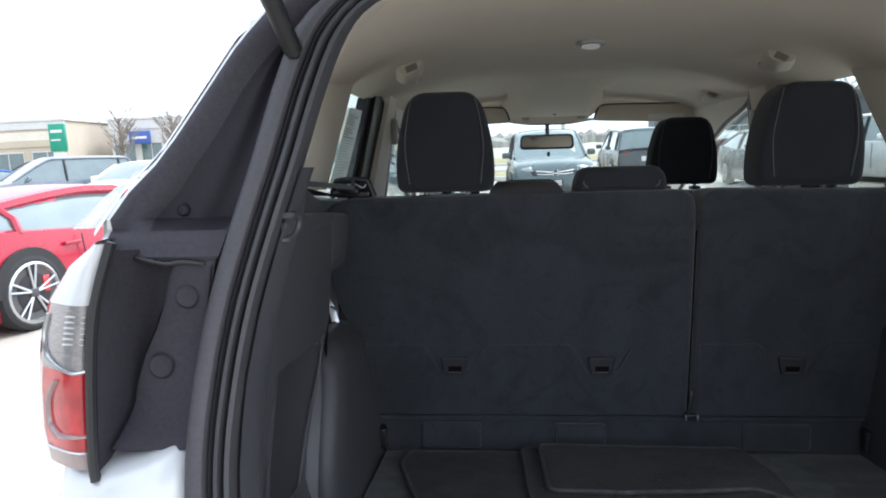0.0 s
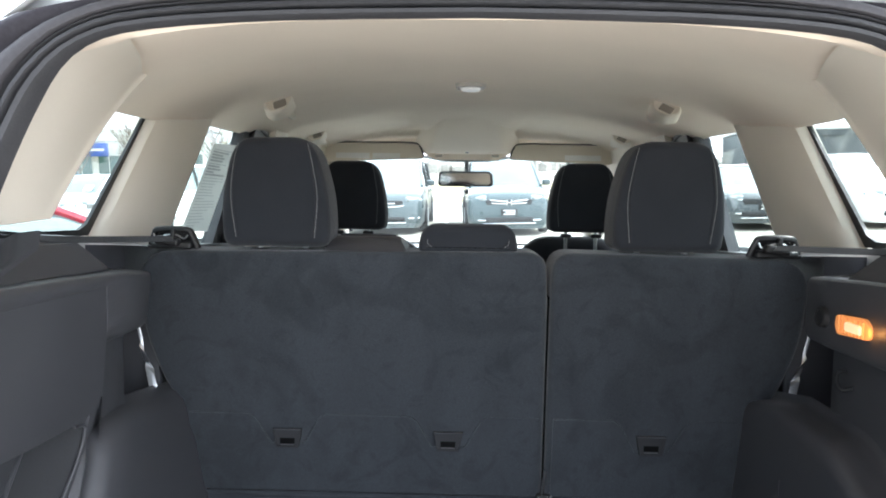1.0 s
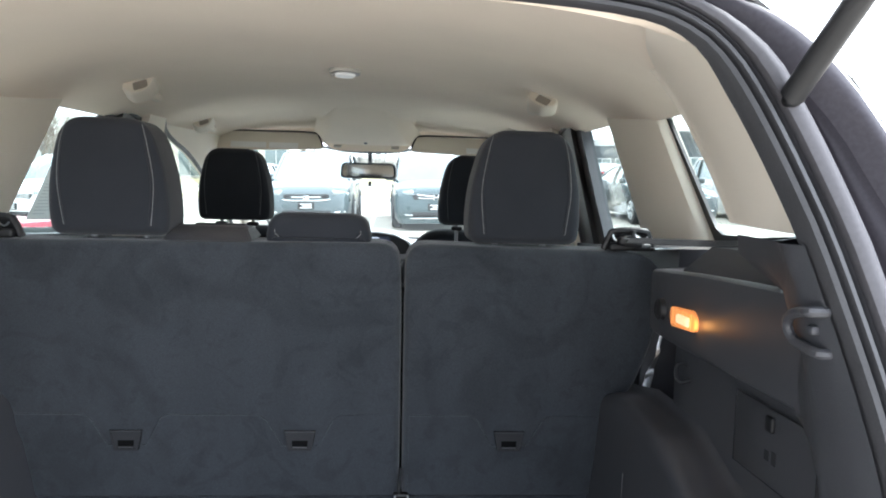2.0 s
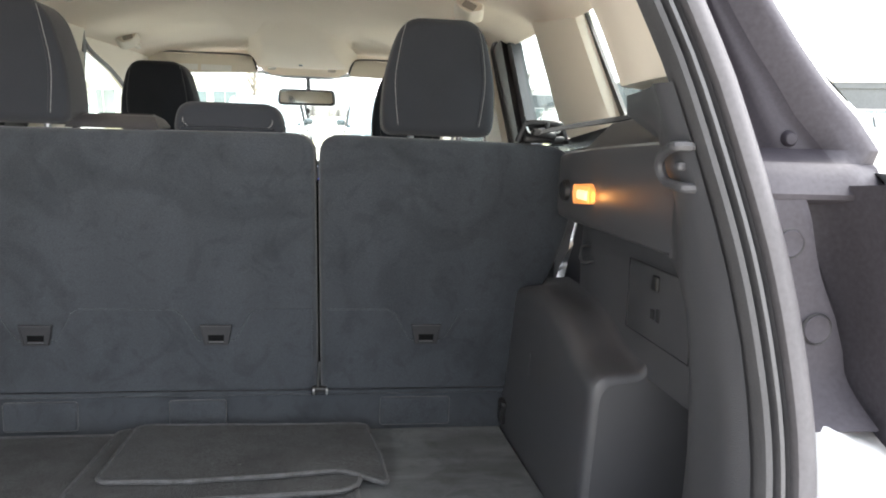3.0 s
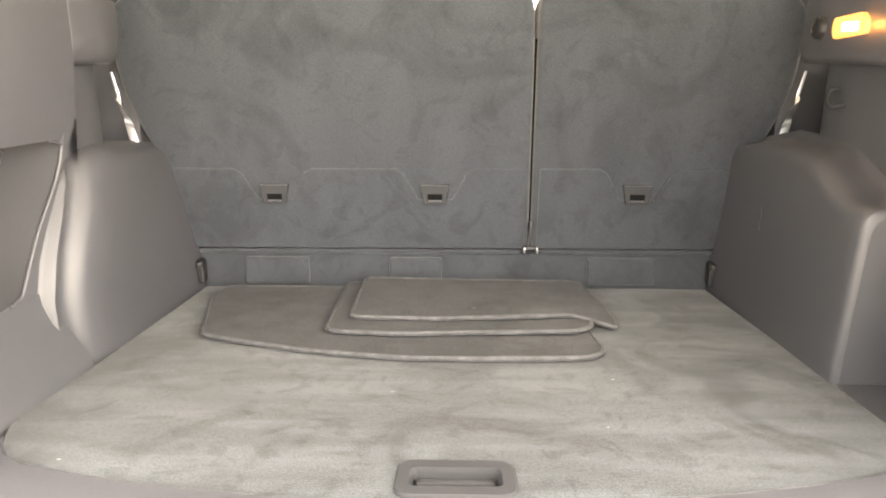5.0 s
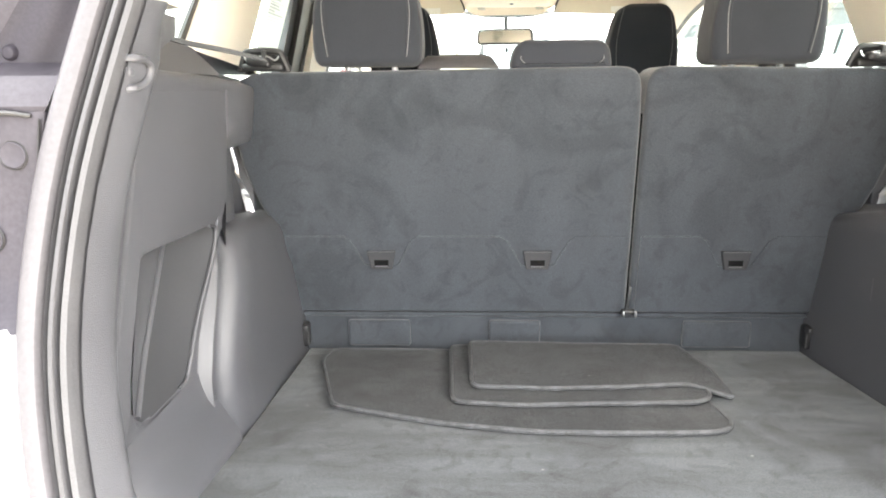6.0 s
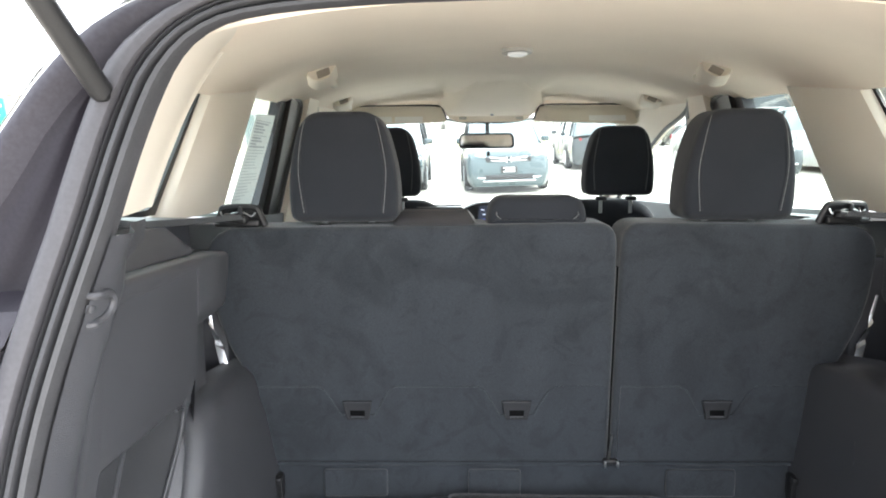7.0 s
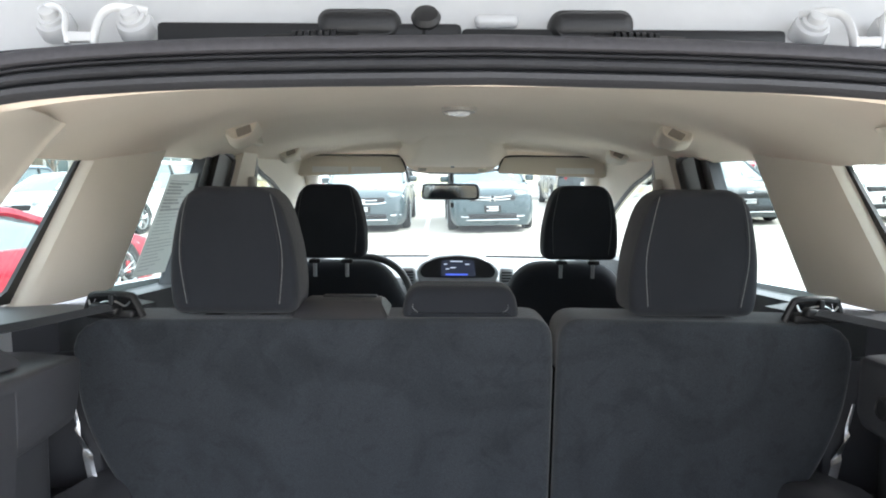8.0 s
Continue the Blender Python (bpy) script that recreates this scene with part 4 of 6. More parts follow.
        wedge.append([pin((p.y, 1.143), 0.004) for p in wedge[-1]])
        wedge.insert(0, [pin((0.880 + (1.032 - 0.880) * q, 0.937), 0.004) for q in (0, 0.05, 0.08, 0.1, 0.25, 0.5, 0.8, 1)])
        part("bin_back", grid([r[:4] for r in wedge]), TRIM, lining, "sloping back wall of the side bin")
        # darker plastic than the back wall: the bin's inner shade is in the colour
        part("bin_front", grid([r[3:] for r in wedge]), POCKET, lining, "front wall of the side bin, coloured darker for its shade")
        loops = [[pin(p, 0.0) for p in outer], [pin(mix(p, q, 0.08), 0.0) for p, q in zip(inner, outer)], [pin(p, 0.005) for p in inner]]
        bin_bm = grid(loops, closed=True)
        bin_part = part("bin_panel", bin_bm, TRIM, lining, "panel with a tapering open bin")
        part("bin_rib", tube(crease, 0.0040, 8), TRIM, bin_part)
        part("bin_rim", tube(smooth([pin(p, 0.0012) for p in ((1.128, 1.1365), (1.150, 1.132), (1.155, 1.120), (1.137, 1.08), (1.085, 1.015), (1.042, 0.955), (1.028, 0.941), (1.005, 0.938))], 4), 0.0024, 6), TRIM, bin_part)
        house = []
        for z, dx in ((0.765, 0.0), (0.85, 0.0), (0.92, 0.001), (0.98, 0.002), (1.03, 0.004), (1.07, 0.008), (1.09, 0.014), (1.104, 0.026), (1.113, 0.045), (1.118, 0.075), (1.120, 0.10)):
            ys = lerp([(0.80, 1.050), (0.93, 1.054), (0.98, 1.076), (1.165, 1.194)], min(z, 1.125))
            g = 0.007 * max(0.0, min(1.0, (z - 0.84) / 0.06)) * max(0.0, min(1.0, (1.10 - z) / 0.05))
            row = [(face_x(z) + 0.002, ys, z), (face_x(z) - 0.002, ys + 0.008, z), (0.5475, ys + 0.017, z), (0.5455 + g, ys + 0.028, z), (0.5420 + g, ys + 0.044, z), (0.5345, ys + 0.057, z), (0.5270, ys + 0.076, z), (0.519, ys + 0.14, z), (0.516, 1.42, z), (0.515, 1.57, z)]
            house.append(smooth([(-min(0.615, x + dx + (0.010 + 0.026 * max(0, min(1, (z - 0.80) / 0.25))) * max(0, min(1, (y - 1.16) / 0.3))), y, z - 0.12 * max(0, y - 1.28) * (z > 1.0)) for x, y, z in row], 3))
        part("wheel_cover", grid(house), TRIM, lining, "moulded wheel arch cover")
        flank = [[(-0.566, y, 0.935), (-0.554 - k, y, 0.892), (-0.534 - k, y, 0.856), (-0.519 - k, y, 0.828), (-0.515 - k, y, 0.78)] for y, k in ((0.740, 0.034), (0.775, 0.030), (0.81, 0.020), (0.835, 0.009), (0.856, 0.0), (0.90, 0.0), (0.95, 0.0), (1.0, 0.0), (1.05, 0.0), (1.09, 0.0))]
        part("lower_flank", grid([smooth(r, 3) for r in flank]), TRIM, lining)
        part("rear_wall", grid([[(-0.572 - 0.12 * max(0, y - 1.20) - 0.45 * max(0, y - 1.34), y, z) for z in (0.95, 1.1, 1.24)] for y in (1.186, 1.20, 1.25, 1.30, 1.34, 1.38, 1.45, 1.60)]), TRIM, lining)
        part("inner_return", grid([[(-face_x(z), 1.197, z), (-0.574, 1.232, z)] for z in (1.05, 1.12, 1.18, 1.245)]), TRIM, lining)
    part("arch_top", box_at(min(s * 0.59, s * 0.76), max(s * 0.59, s * 0.76), 1.25, 1.64, 1.02, 1.058, 0.01, 2), TRIM, lining)
    def hook_x(y, z):
        return 0.523 + 0.3 * (1.352 - z) - 0.0065 if s > 0 else 0.5102 - 0.2 * (y - 0.85) - 0.23 * (z - 1.33) - 0.0015
    if s > 0:
        hook = [(0.838, 1.358), (0.852, 1.356), (0.867, 1.352), (0.880, 1.345), (0.885, 1.335), (0.879, 1.324), (0.862, 1.3205), (0.840, 1.319)]
    else:
        hook = [(0.836, 1.362), (0.848, 1.362), (0.858, 1.359), (0.863, 1.352), (0.861, 1.343), (0.854, 1.337), (0.845, 1.334), (0.836, 1.333)]
    dy, dz = (0.012, -0.010) if s > 0 else (0.0, 0.0)
    ends = [(s * (hook_x(*hook[k]) + 0.016), hook[k][0] - 0.002, hook[k][1]) for k in (0, -1)]
    bow = smooth([ends[0], *[(s * hook_x(y, z), y, z) for y, z in hook], ends[1]], 4)
    part("bag_hook", join(tube(bow, 0.0052 if s > 0 else 0.0042, 8), rbox((0.010, 0.012, 0.009), (s * (hook_x(0.838 + dy, 1.349 + dz) + 0.0055), 0.838 + dy, 1.349 + dz), 0.003, 2)), TRIM, lining, "moulded bag hook")

# load floor and the trim across its rear edge
def floor_z(y):
    return 0.83 - 0.0735 * (y - 0.897)


load_floor = thing("load_floor", "grey carpeted load floor board with a sunken pull handle", "floor board")
edge = [(-0.505, 0.865), (-0.49, 0.835), (-0.45, 0.808), (-0.36, 0.782), (-0.23, 0.757), (-0.08, 0.744), (0.08, 0.744), (0.23, 0.757), (0.36, 0.782), (0.45, 0.808), (0.49, 0.835), (0.505, 0.865)]
N = 60
rows = []
for k in range(29):
    v = k / 28
    row = []
    for i in range(N + 1):
        x = -0.519 + 1.038 * i / N
        y0 = lerp([(a, b) for a, b in edge], x) + 2.5 * max(0.0, abs(x) - 0.505)
        y = y0 + (1.56 - y0) * v
        row.append((x, y, floor_z(y) + 0.0012 * noise.noise((x * 9, y * 9, 0))))
    rows.append(row)
cx, cy = 0.009, 0.785
board = grid(rows, thick=0.016)
# the opening for the pull handle goes through the board
for co, no in (((cx - 0.052, 0, 0), (1, 0, 0)), ((cx + 0.052, 0, 0), (1, 0, 0)), ((0, cy - 0.024, 0), (0, 1, 0)), ((0, cy + 0.024, 0), (0, 1, 0))):
    bmesh.ops.bisect_plane(board, geom=board.verts[:] + board.edges[:] + board.faces[:], plane_co=co, plane_no=no)
cut = [f for f in board.faces if abs(f.calc_center_median().x - cx) < 0.052 and abs(f.calc_center_median().y - cy) < 0.024]
bmesh.ops.delete(board, geom=cut, context="FACES")
part("board", board, CARPET, load_floor, "worn grey cargo carpet")
part("edge_line", tube([(x, y - 0.001, floor_z(y) + 0.0005) for x, y in [tuple(p[:2]) for p in smooth([(a, b, 0) for a, b in edge], 3)]], 0.0022, 6), BINDING, load_floor)
hz = floor_z(cy) + 0.002
outer = rrect(0.122, 0.070, 0.016, 6)
inner = rrect(0.090, 0.034, 0.006, 6)
handle = grid([[(cx + a, cy + b, floor_z(cy + b) + 0.001) for a, b in outer], [(cx + a * 0.97, cy + b * 0.95, floor_z(cy + b) + 0.0045) for a, b in outer], [(cx + a * 1.04, cy + b * 1.06, floor_z(cy + b) + 0.0045) for a, b in inner], [(cx + a, cy + b, floor_z(cy + b) - 0.001) for a, b in inner], [(cx + a * 0.96, cy + b * 0.93, floor_z(cy + b) - 0.026) for a, b in inner]], closed=True)
handle.verts.ensure_lookup_table()
handle.faces.new(handle.verts[-len(inner):])
pull = part("pull_handle", handle, POCKET, load_floor, "charcoal plastic pull handle")
part("grip", rbox((0.082, 0.010, 0.005), (cx, cy + 0.010, hz - 0.012), 0.002), POCKET, pull)
# black block paints in the shade at the bottom of the handle
part("slot_shade", rbox((0.078, 0.020, 0.004), (cx, cy - 0.002, hz - 0.0225), 0.001), HOLESHADE, pull, "black block standing for the shade under the grip")
rows = []
for i in range(41):
    x = -0.56 + 1.12 * i / 40
    y0 = lerp([(a, b) for a, b in edge], max(-0.505, min(0.505, x)))
    zr = lerp([(a, b) for a, b in RING[:5]], abs(x)) if abs(x) < 0.545 else 0.93
    rows.append([(x, y0 + 0.004, floor_z(y0) - 0.006), (x, y0 - 0.004, floor_z(y0) + 0.003), (x, y0 - 0.02, floor_z(y0) + 0.004), (x, gate_y(zr) + 0.012, max(zr, floor_z(y0)) + 0.006), (x, gate_y(zr) - 0.004, zr + 0.002)])
sill = thing("threshold", "charcoal plastic sill across the rear edge of the load floor", "sill")
part("plate", grid([r[1:4] for r in rows]), TRIM, sill)
part("lip", grid([r[3:] for r in rows]), TRIM, sill)
part("floor_flange", grid([r[:2] for r in rows]), TRIM, sill)

# ---- rear bench: wide and narrow backrests ----
def seat_lean(z):
    return 0.150 * (1.0 - z)


def reclined(poly):
    """The backrests lean back towards the cargo bay and narrow a little with height."""
    return [(x * (1 + seat_lean(z) / 1.34) if z > 1.0 else x, z) for x, z in poly]


def headrest(parent, x, y, z0, z1, wb, wt, depth, stitched=True, posts=True, label="black cloth head restraint"):
    """A padded head restraint, narrower at the top, with piping seams and two steel posts."""
    poly = rounded([(x + wb / 2 * a, z0 + (z1 - z0) * b) for a, b in ((-0.96, 0), (0.96, 0), (1.0, 0.2), (0.955, 0.52), (0.77, 0.875), (0.53, 1.0), (-0.53, 1.0), (-0.77, 0.875), (-0.955, 0.52), (-1.0, 0.2))], [0.021, 0.021, 0.030, 0.045, 0.024, 0.022, 0.022, 0.024, 0.045, 0.030], 5)
    if z1 - z0 < 0.1:
        poly = rounded([(x - wb / 2, z0), (x + wb / 2, z0), (x + wt / 2, z1), (x - wt / 2, z1)], [0.024, 0.024, 0.028, 0.028], 6)
    rest = part("headrest", pillow(poly, y - depth / 2, y + depth / 2, 0.017, lambda z: -0.10 * (z - z0), 5), CLOTH, parent, label)
    if stitched:
        for sx in (-1, 1):
            xb, xt = x + sx * (wb / 2 - 0.034), x + sx * (wb / 2 * 0.58)
            pts = [(xb, z0 + 0.018), (x + sx * (wb / 2 * 0.74), z0 + 0.45 * (z1 - z0)), (x + sx * (wb / 2 * 0.67), z0 + 0.75 * (z1 - z0)), (xt, z1 - 0.012)]
            path = smooth([(a, y - depth / 2 - 0.10 * (b - z0) - 0.0002 + (0.006 if b > z1 - 0.02 else 0), b) for a, b in pts], 8)
            part("seam", tube([p + Vector((0, 0.0012, 0)) for p in path], 0.0022, 5), CLOTH, rest)
            stitches = [tube([path[k].lerp(path[k + 1], 0.1 + 0.34 * h) + Vector((sx * 0.004, -0.0004, 0)), path[k].lerp(path[k + 1], 0.30 + 0.34 * h) + Vector((sx * 0.004, -0.0004, 0))], 0.0007, 4) for k in range(len(path) - 1) for h in (0, 1, 1.9)]
            part("stitching", join(*stitches), THREAD, rest, "pale grey stitching")
    if posts:
        for sx in (-1, 1):
            px = x + sx * wb * 0.22
            part("post", tube([(px, y, z0 + 0.01), (px, y + 0.004, z0 - 0.06)], 0.006, 10), STEEL, rest, "steel post")
            part("post_guide", rbox((0.034, 0.03, 0.012), (px, y, z0 - 0.012 if z1 - z0 < 0.23 else z0 - 0.022), 0.004, 3), BLACKPL, rest)
    return rest


POCKETS = {-1: (-0.358, -0.038), 1: (0.361,)}
for s, x0, x1 in ((-1, -0.664, 0.1522), (1, 0.1578, 0.662)):
    bench = thing("folding_bench", "wide section of the folding rear seat, dark grey carpeted back" if s < 0 else "narrow section of the folding rear seat, dark grey carpeted back", "seat", "rear bench")
    low_out = 0.548
    if s < 0:
        poly = [(-low_out, 0.864), (x1 - 0.0005, 0.864), (x1, 1.270), (x1 - 0.003, 1.366), (x0, 1.358), (x0 + 0.016, 1.20), (x0 + 0.050, 1.11), (-low_out - 0.03, 1.05)]
        rad = [0.014, 0.014, 0.02, 0.040, 0.075, 0.05, 0.04, 0.02]
    else:
        poly = [(x0 - 0.0015, 0.864), (low_out, 0.864), (low_out + 0.03, 1.05), (x1 - 0.050, 1.11), (x1 - 0.016, 1.20), (x1, 1.358), (x0 + 0.003, 1.366), (x0 - 0.0005, 1.270)]
        rad = [0.014, 0.014, 0.02, 0.04, 0.05, 0.075, 0.040, 0.02]
    back = part("backrest", pillow(rounded(reclined(poly), rad, 6), 1.540, 1.665, 0.013, seat_lean, 5), SEATBACK, bench, "dark grey napped carpet back")
    # the lower carpet flap, notched round the anchor pockets
    a, b = (-low_out + 0.004, x1 - 0.012) if s < 0 else (x0 + 0.010, low_out - 0.004)
    flap = [(a, 0.868), (b, 0.868), (b, 1.034)]
    for px in sorted(POCKETS[s], reverse=True):
        flap += [(px + 0.077, 1.034), (px + 0.062, 1.024), (px + 0.034, 0.972), (px - 0.034, 0.972), (px - 0.062, 1.024), (px - 0.077, 1.034)]
    flap += [(a - 0.012 if s < 0 else a, 1.034)]
    if s > 0:
        flap[2] = (b + 0.012, 1.034)
    part("flap", prism(flap, (1.5372, 1.541), lambda p, q, d: (p, d + seat_lean(q), q)), SEATBACK, back)
    rim = [(p, 1.5380 + seat_lean(q), q) for p, q in flap[2:]]
    part("flap_edge", tube(rim, 0.0016, 6), SEATBACK, back)
    for px in POCKETS[s]:
        y = 1.536
        bez = [(-0.0290, 1.003), (0.0290, 1.003), (0.0215, 0.965), (-0.0215, 0.965)]
        lid = [(-0.0255, 0.999), (0.0255, 0.999), (0.0190, 0.968), (-0.0190, 0.968)]
        hole = [(-0.0150, 0.984), (0.0150, 0.984), (0.0140, 0.9685), (-0.0140, 0.9685)]
        pk = grid([[(px + p * 1.03, y + 0.006, q) for p, q in bez], [(px + p, y - 0.003, q) for p, q in bez], [(px + p, y - 0.003, q) for p, q in lid], [(px + p, y - 0.0005, q) for p, q in lid], [(px + p, y - 0.0005, q) for p, q in hole]], closed=True)
        pocket = part("anchor_pocket", pk, POCKET, bench, "plastic child-seat anchor pocket")
        # a flat black sheet takes the place of the pocket's shaded depth
        part("pocket_shade", prism(hole, (y - 0.0002, y + 0.003), lambda p, q, d, px=px: (px + p, d, q)), HOLESHADE, pocket, "black sheet standing for the shade inside the pocket")
        part("anchor_wire", tube([(px - 0.0135, y, 0.9705), (px + 0.0135, y, 0.9705)], 0.0016, 8), TRIM, pocket)
        part("pocket_lip", tube([(px - 0.0270, y - 0.0036, 1.0022), (px + 0.0270, y - 0.0036, 1.0022)], 0.0013, 6), TRIM, pocket)
    headrest(bench, s * 0.368, 1.545, 1.368, 1.573, 0.208, 0.143, 0.11)
    if s < 0:
        headrest(bench, -0.005, 1.545, 1.354, 1.415, 0.197, 0.173, 0.085, posts=False, label="low black centre head restraint")
        arm = prism([(1.490, 1.363), (1.59, 1.367), (1.59, 1.385), (1.545, 1.389), (1.520, 1.384)], (-0.278, -0.120), lambda p, q, d: (d if q < 1.37 else -0.199 + (d + 0.199) * 0.80, p, q))
        bmesh.ops.bevel(arm, geom=arm.edges[:], offset=0.003, segments=2, affect="EDGES")
        part("belt_outlet", arm, TRIM, bench, "black plastic belt outlet cover")
        part("outlet_slot", rbox((0.09, 0.02, 0.004), (-0.19, 1.56, 1.389), 0.0015), BLACKPL, bench)
    # outer belt guide
    gx = s * 0.566
    bow = smooth([(gx - 0.046, 1.504, 1.362), (gx - 0.036, 1.500, 1.388), (gx - 0.026, 1.498, 1.397), (gx + 0.026, 1.498, 1.397), (gx + 0.036, 1.500, 1.388), (gx + 0.046, 1.504, 1.362)], 4)
    guide = part("belt_guide", join(tube(bow, 0.0065, 8), rbox((0.078, 0.040, 0.014), (gx, 1.504, 1.368), 0.005), rbox((0.008, 0.014, 0.026), (gx + 0.004, 1.490, 1.386), 0.002), rbox((0.046, 0.022, 0.016), (gx - 0.004, 1.482, 1.377), 0.006, 3, (0, 8, 0)), prism([(gx - 0.042, 1.362), (gx + 0.042, 1.362), (gx + 0.034, 1.388), (gx + 0.024, 1.395), (gx - 0.024, 1.395), (gx - 0.034, 1.388)], (1.512, 1.518), lambda p, q, d: (p, d, q))), BLACKPL, bench, "black plastic belt guide")
    part("guide_clip", tube(smooth([(gx - 0.034, 1.490, 1.390), (gx - 0.028, 1.488, 1.380), (gx - 0.010, 1.488, 1.387), (gx + 0.010, 1.488, 1.388), (gx + 0.024, 1.489, 1.381), (gx + 0.032, 1.490, 1.388)], 4), 0.0016, 8), STEEL, guide)
    # latch bracket: a folded strap whose facets turn to and from the light, with a small foot
    folds = ((1.220, 0.6510, 1.520, 0.0035), (1.196, 0.6465, 1.519, 0.0080), (1.174, 0.6425, 1.519, 0.0050), (1.169, 0.6415, 1.513, 0.0085), (1.133, 0.6345, 1.524, 0.0150), (1.125, 0.6325, 1.516, 0.0170), (1.078, 0.6215, 1.5125, 0.0185), (1.070, 0.6195, 1.5080, 0.0185), (1.040, 0.6125, 1.5065, 0.0170))
    rows = [[(s * (x - w), y + 0.001, z - 0.012 * (w > 0.006)), (s * (x - 0.5 * w), y, z - 0.006 * (w > 0.006)), (s * x, y, z)] for z, x, y, w in folds]
    strap = grid(rows, thick=0.0022)
    for face in strap.faces:
        face.smooth = False
    part("side_bracket", strap, ZINC, bench, "bare steel latch bracket")
    part("bracket_plate", rbox((0.15, 0.03, 0.27), (s * 0.688, 1.552, 1.155), 0.006, 2), TRIM, bench)
    part("hinge_cover", join(rbox((0.018, 0.03, 0.050), (s * 0.526, 1.550, 0.818), 0.006, 3), tube([(s * 0.518, 1.534, 0.842), (s * 0.516, 1.531, 0.80)], 0.003), rbox((0.012, 0.02, 0.014), (s * 0.522, 1.536, 0.836), 0.004, 2)), BLACKPL, bench)
    part("seat_cushion", rbox((abs(x1 - x0) - 0.02, 0.5, 0.16), ((x0 + x1) / 2, 1.92, 0.86), 0.05, 4), CLOTH, bench)
    belt = [(gx, 1.482, 1.380), (gx + s * 0.004, 1.44, 1.384), (gx + s * 0.016, 1.30, 1.391), (s * 0.606, 1.16, 1.399), (s * 0.612, 1.075, 1.409), (s * 0.66, 1.03, 1.412)]
    web = grid([[(p.x + s * (h - 0.012), p.y, p.z + 0.9 * h) for h in (-0.005, -0.0025, 0.0, 0.0025, 0.005)] for p in smooth(belt, 5)], thick=0.0014)
    solo("seat_belt", web, CLOTH, "black seat belt webbing running from guide to pillar", "seat belt", "rear belts")

split = thing("split_latch", "small black release latch between the backrests", "latch")
part("latch_body", rbox((0.030, 0.014, 0.010), (0.155, 1.556, 0.868), 0.003), BLACKPL, split)
part("latch_cord", tube(smooth([(0.1515, 1.560, 0.864), (0.1525, 1.551, 0.892), (0.1545, 1.546, 0.915), (0.1550, 1.5455, 0.926)], 4), 0.0022, 8), STEEL, split, "bright steel release cord")
for x in (0.1435, 0.1690):
    part("latch_cheek", rbox((0.004, 0.010, 0.012), (x, 1.5475, 0.866), 0.001), STEEL, split)
# near-black filler: the shade between the two backrests, put in as colour
part("gap_shade", prism([(1.556 + seat_lean(0.868), 0.868), (1.60, 0.868), (1.60, 1.278), (1.556 + seat_lean(1.278), 1.278)], (0.1455, 0.1625), lambda a, b, d: (d * (1 + seat_lean(b) / 1.34), a, b)), HOLESHADE, split)

# panel that closes the gap under the backrests
kick = thing("kick_panel", "dark carpeted panel below the folding backrests", "panel")
part("panel", box_at(-0.553, 0.553, 1.574, 1.60, 0.75, 0.858, 0.004), SEATBACK, kick)
part("lip", tube([(-0.55, 1.568, 0.857), (0.55, 1.568, 0.857)], 0.005), SEATBACK, kick)
for x0, x1 in ((-0.437, -0.303), (-0.135, -0.026), (0.274, 0.417)):
    part("raised_plate", box_at(x0, x1, 1.562, 1.576, 0.786, 0.844, 0.006, 3), SEATBACK, kick)

# ---- floor mats in a loose pile ----
def floor_mat(outline, lift, label, curl=None):
    def top(a, b):
        return floor_z(b) + lift(a, b)

    pts = rounded(outline, 0.022, 5)
    n = len(pts)
    fine = []
    for i in range(n):
        p, q = Vector(pts[i]), Vector(pts[(i + 1) % n])
        k = max(1, int((q - p).length / 0.02))
        fine += [tuple(p.lerp(q, t / k)) for t in range(k)]
    mx_, my_ = sum(p[0] for p in fine) / len(fine), sum(p[1] for p in fine) / len(fine)
    m = thing("floor_mat", label, "floor mat", "pile of floor mats")
    loops = [[(a, b, top(a, b) - 0.006) for a, b in fine]]
    for u in (1.0, 0.99, 0.93, 0.8, 0.6, 0.4, 0.2, 0.03):
        loops.append([(mx_ + u * (a - mx_), my_ + u * (b - my_), top(mx_ + u * (a - mx_), my_ + u * (b - my_))) for a, b in fine])
    bm = grid(loops, closed=True)
    bm.verts.ensure_lookup_table()
    bm.faces.new(bm.verts[-len(fine):])
    part("carpet", bm, MAT, m)
    part("binding", tube([(a, b, top(a, b) - 0.002) for a, b in fine], 0.0042, 6, loop=True), BINDING, m, "lighter grey bound edge")
    return m


floor_mat([(-0.405, 1.213), (-0.33, 1.185), (-0.215, 1.145), (-0.08, 1.118), (0.06, 1.116), (0.205, 1.124), (0.232, 1.15), (0.226, 1.25), (0.21, 1.525), (-0.46, 1.525), (-0.47, 1.45)], lambda a, b: 0.009 + 0.001 * noise.noise((a * 14, b * 14, 3)) + 0.004 * max(0, -a - 0.2), "dark grey carpet floor mat at the bottom of a pile")
floor_mat([(-0.205, 1.218), (-0.10, 1.203), (0.205, 1.224), (0.232, 1.252), (0.222, 1.52), (-0.215, 1.53)], lambda a, b: 0.018 + 0.001 * noise.noise((a * 14, b * 14, 7)), "dark grey carpet floor mat in the middle of a pile")
floor_mat([(-0.172, 1.268), (-0.05, 1.262), (0.10, 1.272), (0.205, 1.290), (0.278, 1.262), (0.270, 1.33), (0.246, 1.515), (-0.176, 1.515)], lambda a, b: 0.026 + 0.012 * max(0, min(1, (b - 1.30) / 0.15)) * max(0, 0.3 - a) - (0.014 * max(0, (a - 0.20) / 0.06) * max(0, (1.36 - b) / 0.1)) + 0.0015 * noise.noise((a * 12, b * 12, 9)), "dark grey carpet floor mat lying askew on a pile")

